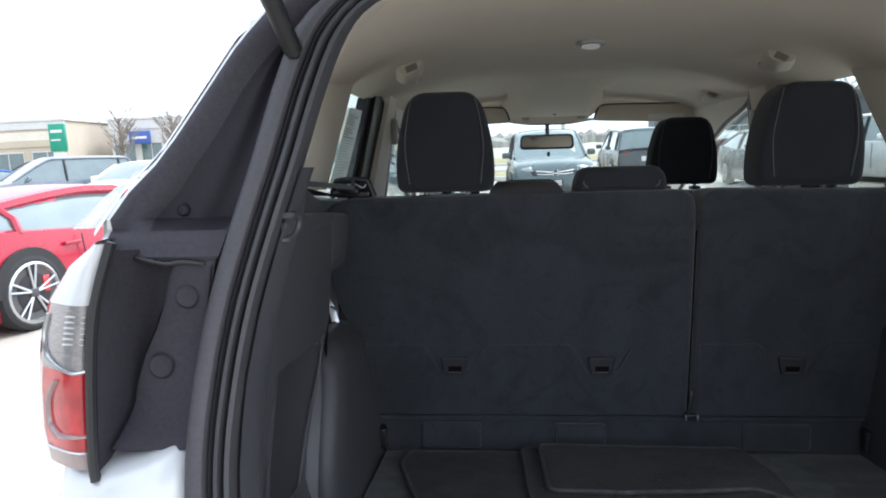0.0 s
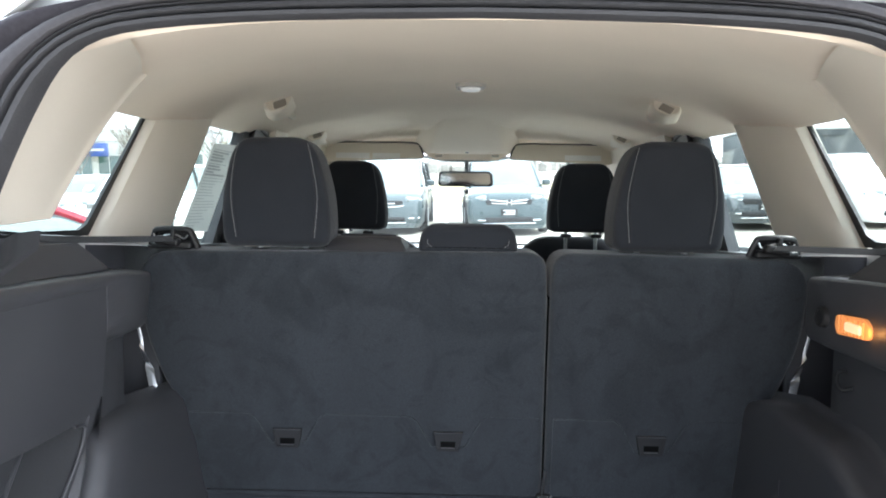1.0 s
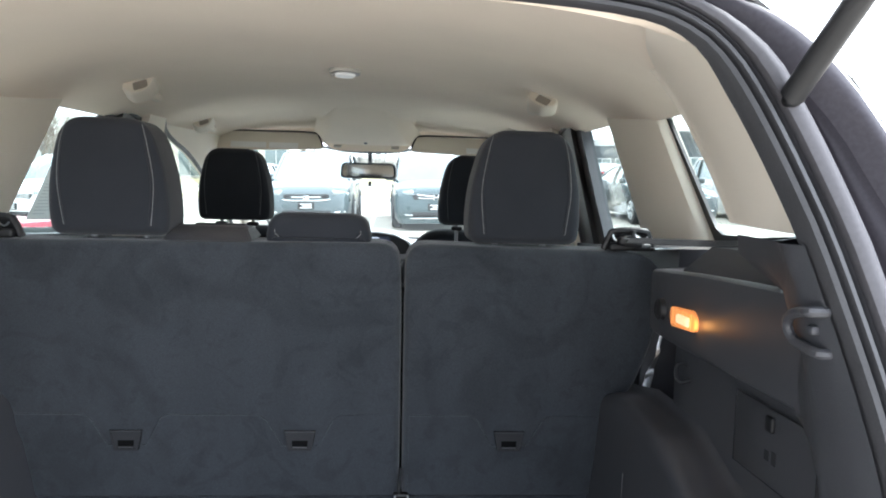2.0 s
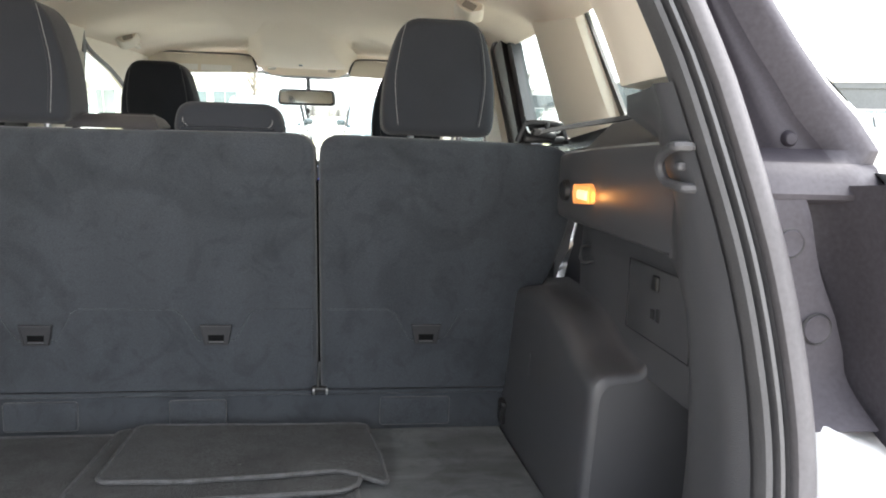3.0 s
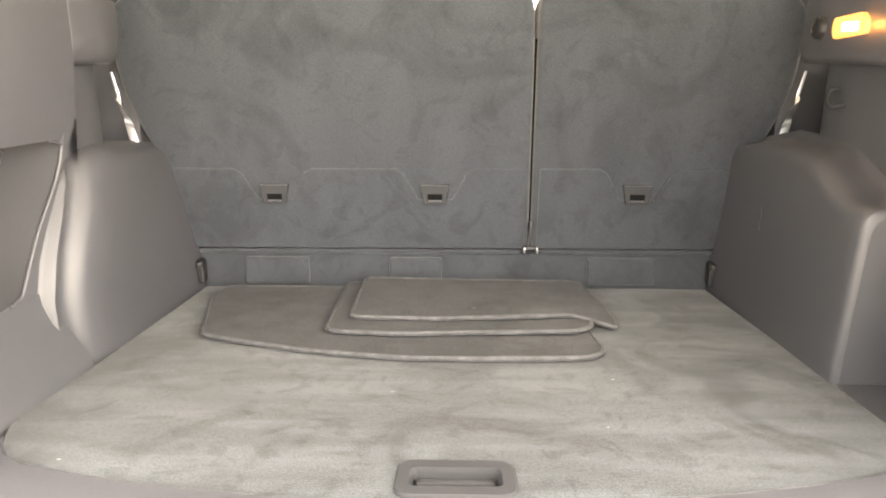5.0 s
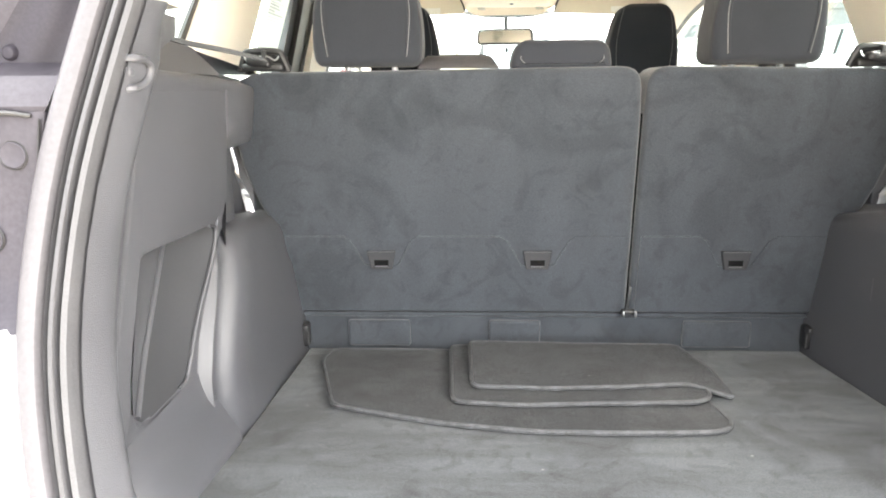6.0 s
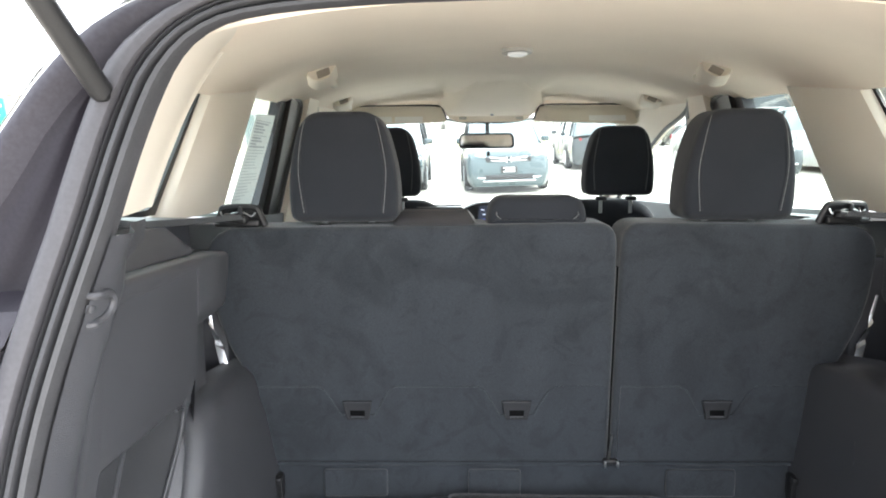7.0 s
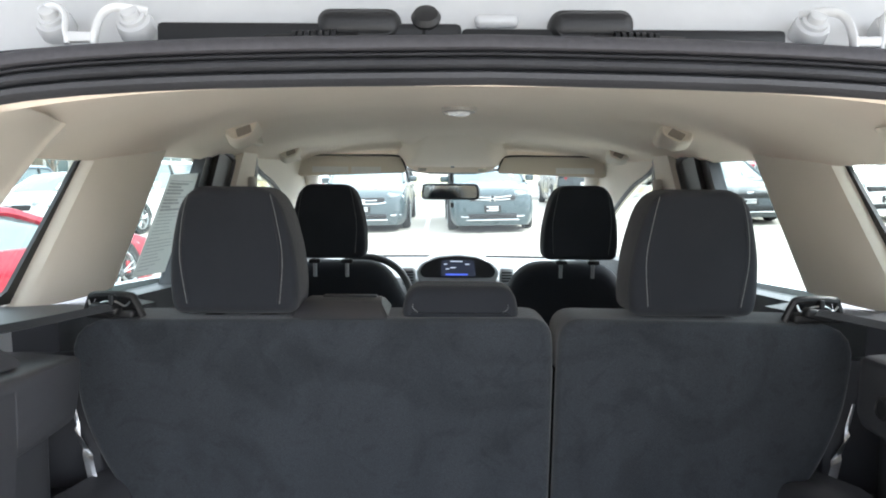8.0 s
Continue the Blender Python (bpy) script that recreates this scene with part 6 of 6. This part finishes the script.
def parked_car(shape, material, x, y, heading, label, front="plain", dark_rims=False, group="parked cars"):
    """A parked car: heading 0 faces +y; built round its middle on the ground."""
    d = SHAPES[shape]
    L, W, base, r = d["L"], d["W"] / 2, d["base"], d["r"]
    car = thing("car", label, "car", group, at=pose(x, y, 0, 0, 0, heading))
    nose = sorted((h + 0.0, fy * L) for fy, h, w in d["hood"][-4:])

    def front_y(z):
        return lerp(nose, z) if z > nose[0][0] else L * 0.5

    half = []
    for fy, h, w in d["hood"]:
        yy, ww = fy * L, w * W
        right = [(ww * 0.90, yy, base), (ww * 0.97, yy, base + 0.10), (ww, yy, base + 0.5 * (h - base)), (ww * 0.985, yy, base + 0.72 * (h - base)), (ww * 0.95, yy, h - 0.03), (ww * 0.86, yy, h), (ww * 0.45, yy, h + 0.028), (0, yy, h + 0.035)]
        half.append(right + [(-a, b, c) for a, b, c in right[-2::-1]])
    fine = []
    cols = list(zip(*half))
    sm = [smooth(c, 3) for c in cols]
    fine = [list(row) for row in zip(*sm)]
    part("body", grid(fine, closed=True, caps=True), material, car)
    cab = []
    for fy, h, w in d["cabin"]:
        yy = fy * L
        belt = lerp([(a, b) for a, b, c in d["hood"]], fy) - 0.05
        wb = lerp([(a, c) for a, b, c in d["hood"]], fy) * W * 0.93
        wt = w * W
        t = max(0.0, min(1.0, (h - belt) / 0.5))
        right = [(wb, yy, belt), (wb + (wt - wb) * 0.5 * t, yy, belt + (h - belt) * 0.5), (wt, yy, h - 0.05 * t), (wt * 0.85, yy, h - 0.01), (wt * 0.4, yy, h + 0.015), (0, yy, h + 0.02)]
        cab.append(right + [(-a, b, c) for a, b, c in right[-2::-1]])
    cabf = [list(row) for row in zip(*[smooth(c, 4) for c in zip(*cab)])]
    glass = part("cabin_glass", grid(cabf, caps=False), CARGLASS, car, "greenish dark glass")
    n = len(cabf)
    lo, hi = int(n * 0.20), int(n * 0.80)
    part("roof", grid([[(p.x * 1.012, p.y, p.z + 0.012) for p in row[2:9]] for row in cabf[lo:hi - 1]], thick=0.01), material, car)
    if shape == "coupe":
        m = int(n * 0.46)
        for lo_c, hi_c in ((0, 2), (10, 8)):
            skin = []
            for k, row in enumerate(cabf[:m]):
                t = (k / (m - 1)) ** 1.6
                foot, head = row[lo_c].lerp(row[hi_c], t), row[hi_c]
                skin.append([Vector((q.x * 1.02, q.y, q.z + 0.006)) for q in (foot, foot.lerp(head, 0.5), head)])
            part("rear_quarter", grid(skin, thick=0.01), material, car)
    for s in (1, -1):
        rail = [Vector((row[2].x * s * 1.01, row[2].y, row[2].z + 0.005)) for row in cabf]
        part("roof_rail", tube(rail, 0.035 if shape != "coupe" else 0.055, 6), material, car)
        for f in (0.42, 0.60) if shape != "coupe" else (0.20,):
            row = cabf[int(n * f)]
            part("pillar", tube([Vector((row[0].x * s * 1.01, row[0].y, row[0].z)), Vector((row[1].x * s * 1.02, row[1].y, row[1].z)), Vector((row[2].x * s * 1.01, row[2].y, row[2].z))], 0.035, 6), material if shape == "coupe" else BLACKPL, car)
        my = 0.17 * L if shape != "coupe" else 0.11 * L
        bz = lerp([(a, b) for a, b, c in d["hood"]], 0.17)
        part("door_mirror", rbox((0.20, 0.10, 0.14), (s * (W + 0.07), my, bz + 0.09), 0.045, 4), material, car)
        for fy in (-0.04, -0.24) if shape != "coupe" else (-0.17,):
            hz = lerp([(a, b) for a, b, c in d["hood"]], fy) - 0.16
            part("door_handle", rbox((0.04, 0.20, 0.035), (s * (W * 0.985), fy * L, hz), 0.014, 3), material, car)
        for fy in (-0.145, 0.06):
            part("door_gap", tube([(s * W * 1.001, fy * L, base + 0.18), (s * W * 1.004, fy * L, 0.6), (s * W * 0.985, fy * L, lerp([(a, b) for a, b, c in d["hood"]], fy) - 0.08)], 0.006, 4), BLACKPL, car)
        wy = 0.295 * L if shape != "coupe" else 0.285 * L
        for k, yy in enumerate((wy, -wy * 0.98)):
            arch = [(s * (W * 0.965), yy + (r + 0.06) * math.cos(a), r + (r + 0.06) * math.sin(a)) for a in [math.pi * q / 16 for q in range(17)]]
            inner = [(s * (W * 0.965), yy + r * 0.9 * math.cos(a), r + r * 0.9 * math.sin(a)) for a in [math.pi * q / 16 for q in range(17)]]
            part("wheel_arch", grid([[(s * (W + 0.008), p[1], p[2]) for p in arch], [(s * (W + 0.010), p[1], p[2]) for p in inner]], thick=0.02), BLACKPL, car)
            wheel_parts(car, s * (W - 0.085), yy, r, dark_rims)
        # lamps
        fz = d["hood"][-3][1]
        lamp = rbox((0.40, 0.22, 0.12), (s * (W - 0.27), front_y(fz - 0.06) - 0.10, fz - 0.06), 0.05, 4, (0, s * 9, s * -26))
        part("headlamp", lamp, LAMP, car, "clear headlamp")
        if front == "wing":
            part("fog_trim", tube(smooth([(s * (W - 0.13), L * 0.478, base + 0.30), (s * (W - 0.17), L * 0.490, base + 0.225), (s * (W - 0.28), L * 0.499, base + 0.195), (s * (W - 0.42), L * 0.504, base + 0.190)], 4), 0.016, 8), CHROME, car, "chrome hooked fog lamp trim")
        else:
            part("fog_lamp", rbox((0.26, 0.08, 0.035), (s * (W - 0.26), L * 0.493, base + 0.22), 0.012, 3, (0, 0, s * -22)), CHROME, car)
        tz = d["hood"][2][1] - 0.10
        part("tail_lamp", rbox((0.34, 0.14, 0.16), (s * (W - 0.22), -L * 0.475, tz), 0.05, 4, (0, 0, s * 20)), LENSRED, car, "red tail lamp")
    fz = d["hood"][-3][1]
    part("grille", rbox((1.02, 0.10, 0.17), (0, front_y(fz - 0.14) - 0.02, fz - 0.14), 0.045, 4), BLACKPL, car, "black radiator grille")
    if front == "bars":
        part("grille_bar", join(*[box_at(-0.46, 0.46, front_y(fz - 0.14) + 0.02, front_y(fz - 0.14) + 0.042, fz - 0.205 + k * 0.042, fz - 0.185 + k * 0.042, 0.006, 2) for k in range(4)]), CHROME, car, "bright horizontal grille bars")
    elif front == "wing":
        zz = fz - 0.15
        for s in (1, -1):
            for up in (0.0, 0.06):
                part("grille_bar", tube(smooth([(s * 0.07, front_y(zz) + 0.045, zz + up * 0.7), (s * 0.30, front_y(zz) + 0.035, zz + up + 0.004), (s * 0.50, front_y(zz + 0.05) + 0.0, zz + up * 0.9 + 0.03), (s * 0.68, front_y(zz + 0.08) - 0.09, zz + 0.075 + up * 0.6)], 4), 0.013, 8), CHROME, car, "chrome wing of the grille")
        badge = join(rbox((0.022, 0.02, 0.13), (-0.05, front_y(zz) + 0.055, zz + 0.02), 0.006, 2), rbox((0.022, 0.02, 0.13), (0.05, front_y(zz) + 0.055, zz + 0.02), 0.006, 2), rbox((0.09, 0.02, 0.022), (0, front_y(zz) + 0.055, zz + 0.02), 0.006, 2))
        part("badge", badge, CHROME, car, "chrome badge shape")
    elif front == "two_bars":
        for up in (0.0, 0.075):
            zz = fz - 0.20 + up
            part("grille_bar", tube(smooth([(q * 0.60, front_y(zz) + (0.045, 0.035, -0.03)[abs(k)], zz + 0.03 * (abs(k) == 2)) for k, q in ((-2, -1), (-1, -0.5), (0, 0), (1, 0.5), (2, 1))], 4), 0.016, 8), CHROME, car, "chrome grille bar")
        part("badge", rbox((0.13, 0.02, 0.11), (0, front_y(fz - 0.15) + 0.05, fz - 0.15), 0.03, 4), CHROME, car)
    else:
        part("grille_bar", join(box_at(-0.62, 0.62, front_y(fz - 0.09) - 0.03, front_y(fz - 0.09) + 0.03, fz - 0.11, fz - 0.075, 0.012, 2)), CHROME, car, "chrome grille bar")
        part("badge", rbox((0.13, 0.02, 0.11), (0, front_y(fz - 0.10) + 0.045, fz - 0.10), 0.03, 4), CHROME, car)
    part("air_intake", rbox((1.10, 0.08, 0.12), (0, L * 0.496, base + 0.20), 0.04, 3), BLACKPL, car)
    part("skid_trim", rbox((1.15, 0.05, 0.03), (0, L * 0.503, base + 0.12), 0.012, 2), CHROME, car)
    plate = part("number_plate", rbox((0.36, 0.02, 0.15), (0, L * 0.502, base + 0.36), 0.008, 2), BLACKPL, car, "dealer plate with unreadable bars")
    part("plate_bar", join(*[box_at(-0.13, 0.13 - 0.05 * (k % 2), L * 0.502 + 0.0105, L * 0.502 + 0.014, base + 0.31 + k * 0.04, base + 0.332 + k * 0.04, 0, 1) for k in range(3)]), PLATE, plate)
    part("rear_plate", rbox((0.32, 0.02, 0.15), (0, -L * 0.498, base + 0.58), 0.008, 2), PLATE, car)
    part("price_card", prism([(-0.60, 0), (-0.36, 0), (-0.36, 0.2), (-0.60, 0.2)], (0, 0.006), lambda a, b, q: (a, 0.225 * L - b * (1.0 if shape != "van" else 0.8), lerp([(u, v) for u, v, w in d["hood"]], 0.2) + 0.08 + b * 0.75 + q)), PLATE, car)
    return car


parked_car("van", GREY, -1.85, 18.65, 180, "grey minivan facing the aisle", "two_bars")
parked_car("suv", GREYBLUE, 0.98, 17.85, 181, "grey-blue compact sport utility car facing the aisle", "wing")
parked_car("sedan", DARKGREY, 6.85, 18.5, 178, "dark grey sedan facing the aisle", "plain")
parked_car("suv", PEARL, 9.7, 18.3, 183, "white sport utility car facing the aisle", "plain")
parked_car("suv", PEARL, -7.75, 18.4, 168, "white sport utility car with a bright barred grille", "bars")
parked_car("sedan", PEARL, -10.3, 19.6, 178, "white sedan beside a grey sport utility car", "plain")
parked_car("coupe", RED, -5.02, 7.45, -12, "glossy red two-door sports coupe", "plain", True)
parked_car("suv", SILVERBLUE, -13.4, 20.0, 138, "blue-grey sport utility car at the end of the row", "plain")
parked_car("van", BLACK, -21.5, 32.0, 95, "dark van parked before the buildings", "plain")
parked_car("suv", DARKGREY, 4.3, 24.3, 0, "dark sport utility car seen from behind", "plain")
parked_car("sedan", BLUE, -17.4, 21.5, 160, "blue sedan in a far corner row", "plain")
parked_car("sedan", PEARL, -12.2, 25.8, 170, "white sedan in a far row", "plain")
parked_car("sedan", SILVER, -4.7, 25.0, 0, "silver sedan in a far row", "plain")
parked_car("suv", SILVER, 12.6, 18.6, 180, "silver sport utility car facing the aisle", "plain")
parked_car("suv", GREY, 15.5, 30.0, 90, "grey sport utility car in a far row", "plain")
parked_car("sedan", PEARL, 21.0, 27.0, 90, "white sedan in a far row", "plain")
random.seed(11)
for k in range(16):
    m = random.choice((SILVER, PEARL, GREY, BLACK, DARKGREY, RED))
    bx = (-58 + 3.0 * k) if k < 8 else (8 + 3.6 * (k - 8))
    parked_car(random.choice(("suv", "sedan", "sedan")), m, bx, (41 if k < 8 else 39) + random.uniform(-0.4, 0.4), random.choice((0, 180)), {"paint_silver": "silver", "paint_pearl_white": "white", "paint_grey": "grey", "paint_black": "black", "paint_dark_grey": "dark grey", "paint_red": "red"}[m.name] + " car in the distant row", "plain", group="far row of cars")

# buildings beyond the lot
STUCCO = mat("stucco_tan", (0.50, 0.44, 0.36), 0.9, var=0.08, grain=6, bump=0.2, blotch=0.5)
CREAM = mat("panel_cream", (0.66, 0.62, 0.54), 0.8, var=0.06, grain=4, bump=0.1, blotch=0.4)
PALEGREY = mat("panel_grey", (0.58, 0.58, 0.58), 0.7, var=0.06, grain=4, bump=0.1, blotch=0.4)
SLATE = mat("panel_slate", (0.085, 0.095, 0.105), 0.7, var=0.12, grain=4, bump=0.1, blotch=0.5)
GREEN = mat("sign_green", (0.02, 0.26, 0.17), 0.4, var=0.08, grain=5, bump=0)
SIGNBLUE = mat("sign_blue", (0.05, 0.10, 0.36), 0.4, var=0.08, grain=5, bump=0)
BARK = mat("bark", (0.20, 0.17, 0.15), 0.9, var=0.25, grain=40, bump=0.4)


def building(x0, x1, y, depth, h, wall_mat, bands, label, bays, glass_h=2.6, turn=0.0, roof_box=None):
    """A low showroom: walls, coloured fascia bands, a row of windows with frames, a roof coping."""
    w = x1 - x0
    b = thing("showroom", label, "building", "dealer buildings", at=pose((x0 + x1) / 2, y, 0, 0, 0, turn))
    part("wall", box_at(-w / 2, w / 2, 0, depth, 0, h, 0.03, 1), wall_mat, b)
    part("roof", box_at(-w / 2 - 0.2, w / 2 + 0.2, -0.2, depth + 0.2, h, h + 0.22, 0.03, 1), PALEGREY, b)
    for z0, z1, m in bands:
        part("fascia", box_at(-w / 2 - 0.06, w / 2 + 0.06, -0.12, 0.2, z0, z1, 0.02, 1), m, b)
    for k in range(bays):
        a = -w / 2 + w * (k + 0.12) / bays
        e = -w / 2 + w * (k + 0.88) / bays
        win = part("window", box_at(a, e, -0.05, 0.06, 0.35, 0.35 + glass_h, 0.01, 1), CARGLASS, b)
        part("window_frame", join(box_at(a - 0.06, e + 0.06, -0.09, 0.0, 0.35 + glass_h, 0.45 + glass_h, 0, 1), box_at(a - 0.06, e + 0.06, -0.09, 0.0, 0.27, 0.35, 0, 1), box_at(a - 0.06, a, -0.09, 0.0, 0.3, 0.4 + glass_h, 0, 1), box_at(e, e + 0.06, -0.09, 0.0, 0.3, 0.4 + glass_h, 0, 1), box_at((a + e) / 2 - 0.03, (a + e) / 2 + 0.03, -0.09, 0.0, 0.3, 0.4 + glass_h, 0, 1)), PALEGREY, win)
    if roof_box:
        part("roof_unit", box_at(*roof_box, 0.03, 1), PALEGREY, b)
    return b


building(-62, -34.6, 53, 18, 5.0, STUCCO, ((4.4, 5.0, PALEGREY), (3.5, 4.2, CREAM), (3.0, 3.5, STUCCO)), "long tan showroom with a cream fascia", 9, 2.2, 8, (4, 11, 4, 9, 5.2, 6.4))
building(-33.5, -22, 60, 16, 5.0, PALEGREY, ((4.2, 5.0, PALEGREY),), "pale grey showroom with a flat roof", 5, 2.6, 6)
building(-21, -9, 62, 16, 4.9, CREAM, ((4.1, 4.9, PALEGREY),), "white showroom with wide windows", 5, 2.6, 2)
building(27, 62, 66, 20, 4.6, SLATE, ((4.0, 4.6, SLATE),), "dark slate-grey commercial building with framed windows", 8, 1.6, -14)
building(19, 30, 88, 12, 4.2, SLATE, ((3.6, 4.2, PALEGREY),), "low dark building far across the lot", 4, 1.6, -8)
# plain unseen wall, added to cut the sky light from the rear left
solo("shade_wall_west", box_at(-7.6, -7.0, -24, -0.5, 0, 6.2, 0.03, 1), SLATE, "unseen plain dark wall added to block sky light from the left", "wall", kind="structure", at=Matrix())
sign = thing("pylon_sign", "green pylon sign with pale lettering bars before the showrooms", "sign", at=pose(-33.2, 51.5, 0, 0, 0, 12))
part("board", box_at(-0.55, 0.60, -0.2, 0.2, 2.5, 4.55, 0.04, 2), GREEN, sign)
part("post", box_at(-0.4, 0.45, -0.15, 0.15, 0, 2.5, 0.03, 2), PALEGREY, sign)
part("letter_bar", join(box_at(-0.4, 0.42, -0.215, -0.2, 3.9, 4.1, 0, 1), box_at(-0.4, 0.25, -0.215, -0.2, 3.3, 3.4, 0, 1)), PLATE, sign)
sign = thing("blue_sign", "blue sign board on the showroom front", "sign", at=pose(-30.6, 58.9, 0, 0, 0, 6))
part("board", box_at(-0.9, 0.9, -0.1, 0.1, 2.9, 4.0, 0.03, 2), SIGNBLUE, sign)
part("bracket", box_at(-0.5, 0.5, 0.08, 0.6, 3.2, 3.6, 0.02, 1), PALEGREY, sign)
part("letter_bar", box_at(-0.6, 0.6, -0.115, -0.1, 3.35, 3.55, 0, 1), PLATE, sign)


def bare_tree(x, y, h, seed):
    """A winter tree: tapered trunk and forking bare limbs."""
    random.seed(seed)
    t = thing("bare_tree", "leafless winter tree with thin branches", "tree", "bare trees", at=pose(x, y, 0))
    part("trunk", tube([(0, 0, 0), (0.05, 0, h * 0.25), (0.0, 0.05, h * 0.5), (0.08, 0, h * 0.75)], 0.14, 8, taper=[1.3, 1.0, 0.7, 0.35]), BARK, t)
    twigs = []
    for k in range(34):
        z0 = h * random.uniform(0.22, 0.72)
        a = random.uniform(0, 6.28)
        ln = h * random.uniform(0.18, 0.36) * (1.1 - z0 / h)
        p0 = Vector((0.03, 0.02, z0))
        p1 = p0 + Vector((math.cos(a) * ln * 0.5, math.sin(a) * ln * 0.5, ln * 0.6))
        p2 = p1 + Vector((math.cos(a + 0.3) * ln * 0.4, math.sin(a + 0.3) * ln * 0.4, ln * 0.7))
        twigs.append(tube([p0, p1, p2], 0.05, 5, taper=[1, 0.6, 0.2]))
        for q in range(4):
            b2 = a + random.uniform(-1.2, 1.2)
            s0 = p1.lerp(p2, random.random())
            twigs.append(tube([s0, s0 + Vector((math.cos(b2) * ln * 0.35, math.sin(b2) * ln * 0.35, ln * random.uniform(0.2, 0.5)))], 0.022, 4, taper=[1, 0.4]))
    part("crown", join(*twigs), BARK, t)


for k, (x, y, h) in enumerate(((-27.5, 50, 6.2), (-24.5, 52, 6.0), (-22.8, 49.5, 5.0), (-19, 54, 5.5), (28, 60, 6), (33.5, 58, 5.5), (-7, 56, 6), (14, 58, 6.5))):
    bare_tree(x, y, h, 20 + k)


def light_pole(x, y, h):
    p = thing("lot_light", "tall pale lot light pole with twin heads", "street lamp", "lot lights", at=pose(x, y, 0))
    part("pole", tube([(0, 0, 0), (0, 0, h)], 0.09, 10, taper=[1.2, 0.7]), PALEGREY, p)
    part("footing", rbox((0.6, 0.6, 0.8), (0, 0, 0.4), 0.06, 2), KERB, p)
    part("arm", tube([(-0.8, 0, h), (0.8, 0, h)], 0.04, 8), PALEGREY, p)
    for s in (1, -1):
        part("head", rbox((0.6, 0.35, 0.16), (s * 0.9, 0, h - 0.02), 0.04, 2), PALEGREY, p)


for x, y, h in ((-9.8, 30.0, 17), (2.6, 30.5, 15), (22.5, 40, 8.5), (-46, 36, 9), (30, 46, 9)):
    light_pole(x, y, h)

# far wood on the skyline: many thin bare crowns
random.seed(5)
WOOD = mat("far_wood", (0.30, 0.285, 0.26), 0.95, var=0.3, grain=1.5, bump=0.3, blotch=0.08)
bm = bmesh.new()
for k in range(900):
    a = radians(random.uniform(-75, 75))
    dist = random.uniform(190, 260)
    x, y = dist * math.sin(a), dist * math.cos(a)
    h = random.uniform(2.5, 4.5) + (5.0 if a > 0.45 else 0)
    w = random.uniform(1.2, 3.0)
    ring = [bm.verts.new((x + w * math.cos(q * 1.26) * random.uniform(0.7, 1.2), y + w * math.sin(q * 1.26), h * random.uniform(0.5, 0.8))) for q in range(5)]
    tip = bm.verts.new((x + random.uniform(-1, 1), y, h))
    low = [bm.verts.new((v.co.x, v.co.y, -0.2)) for v in ring]
    for q in range(5):
        bm.faces.new((ring[q], ring[(q + 1) % 5], tip))
        bm.faces.new((ring[(q + 1) % 5], ring[q], low[q], low[(q + 1) % 5]))
solo("far_wood", bm, WOOD, "line of bare winter woods on the skyline", "trees", kind="stuff", at=Matrix())
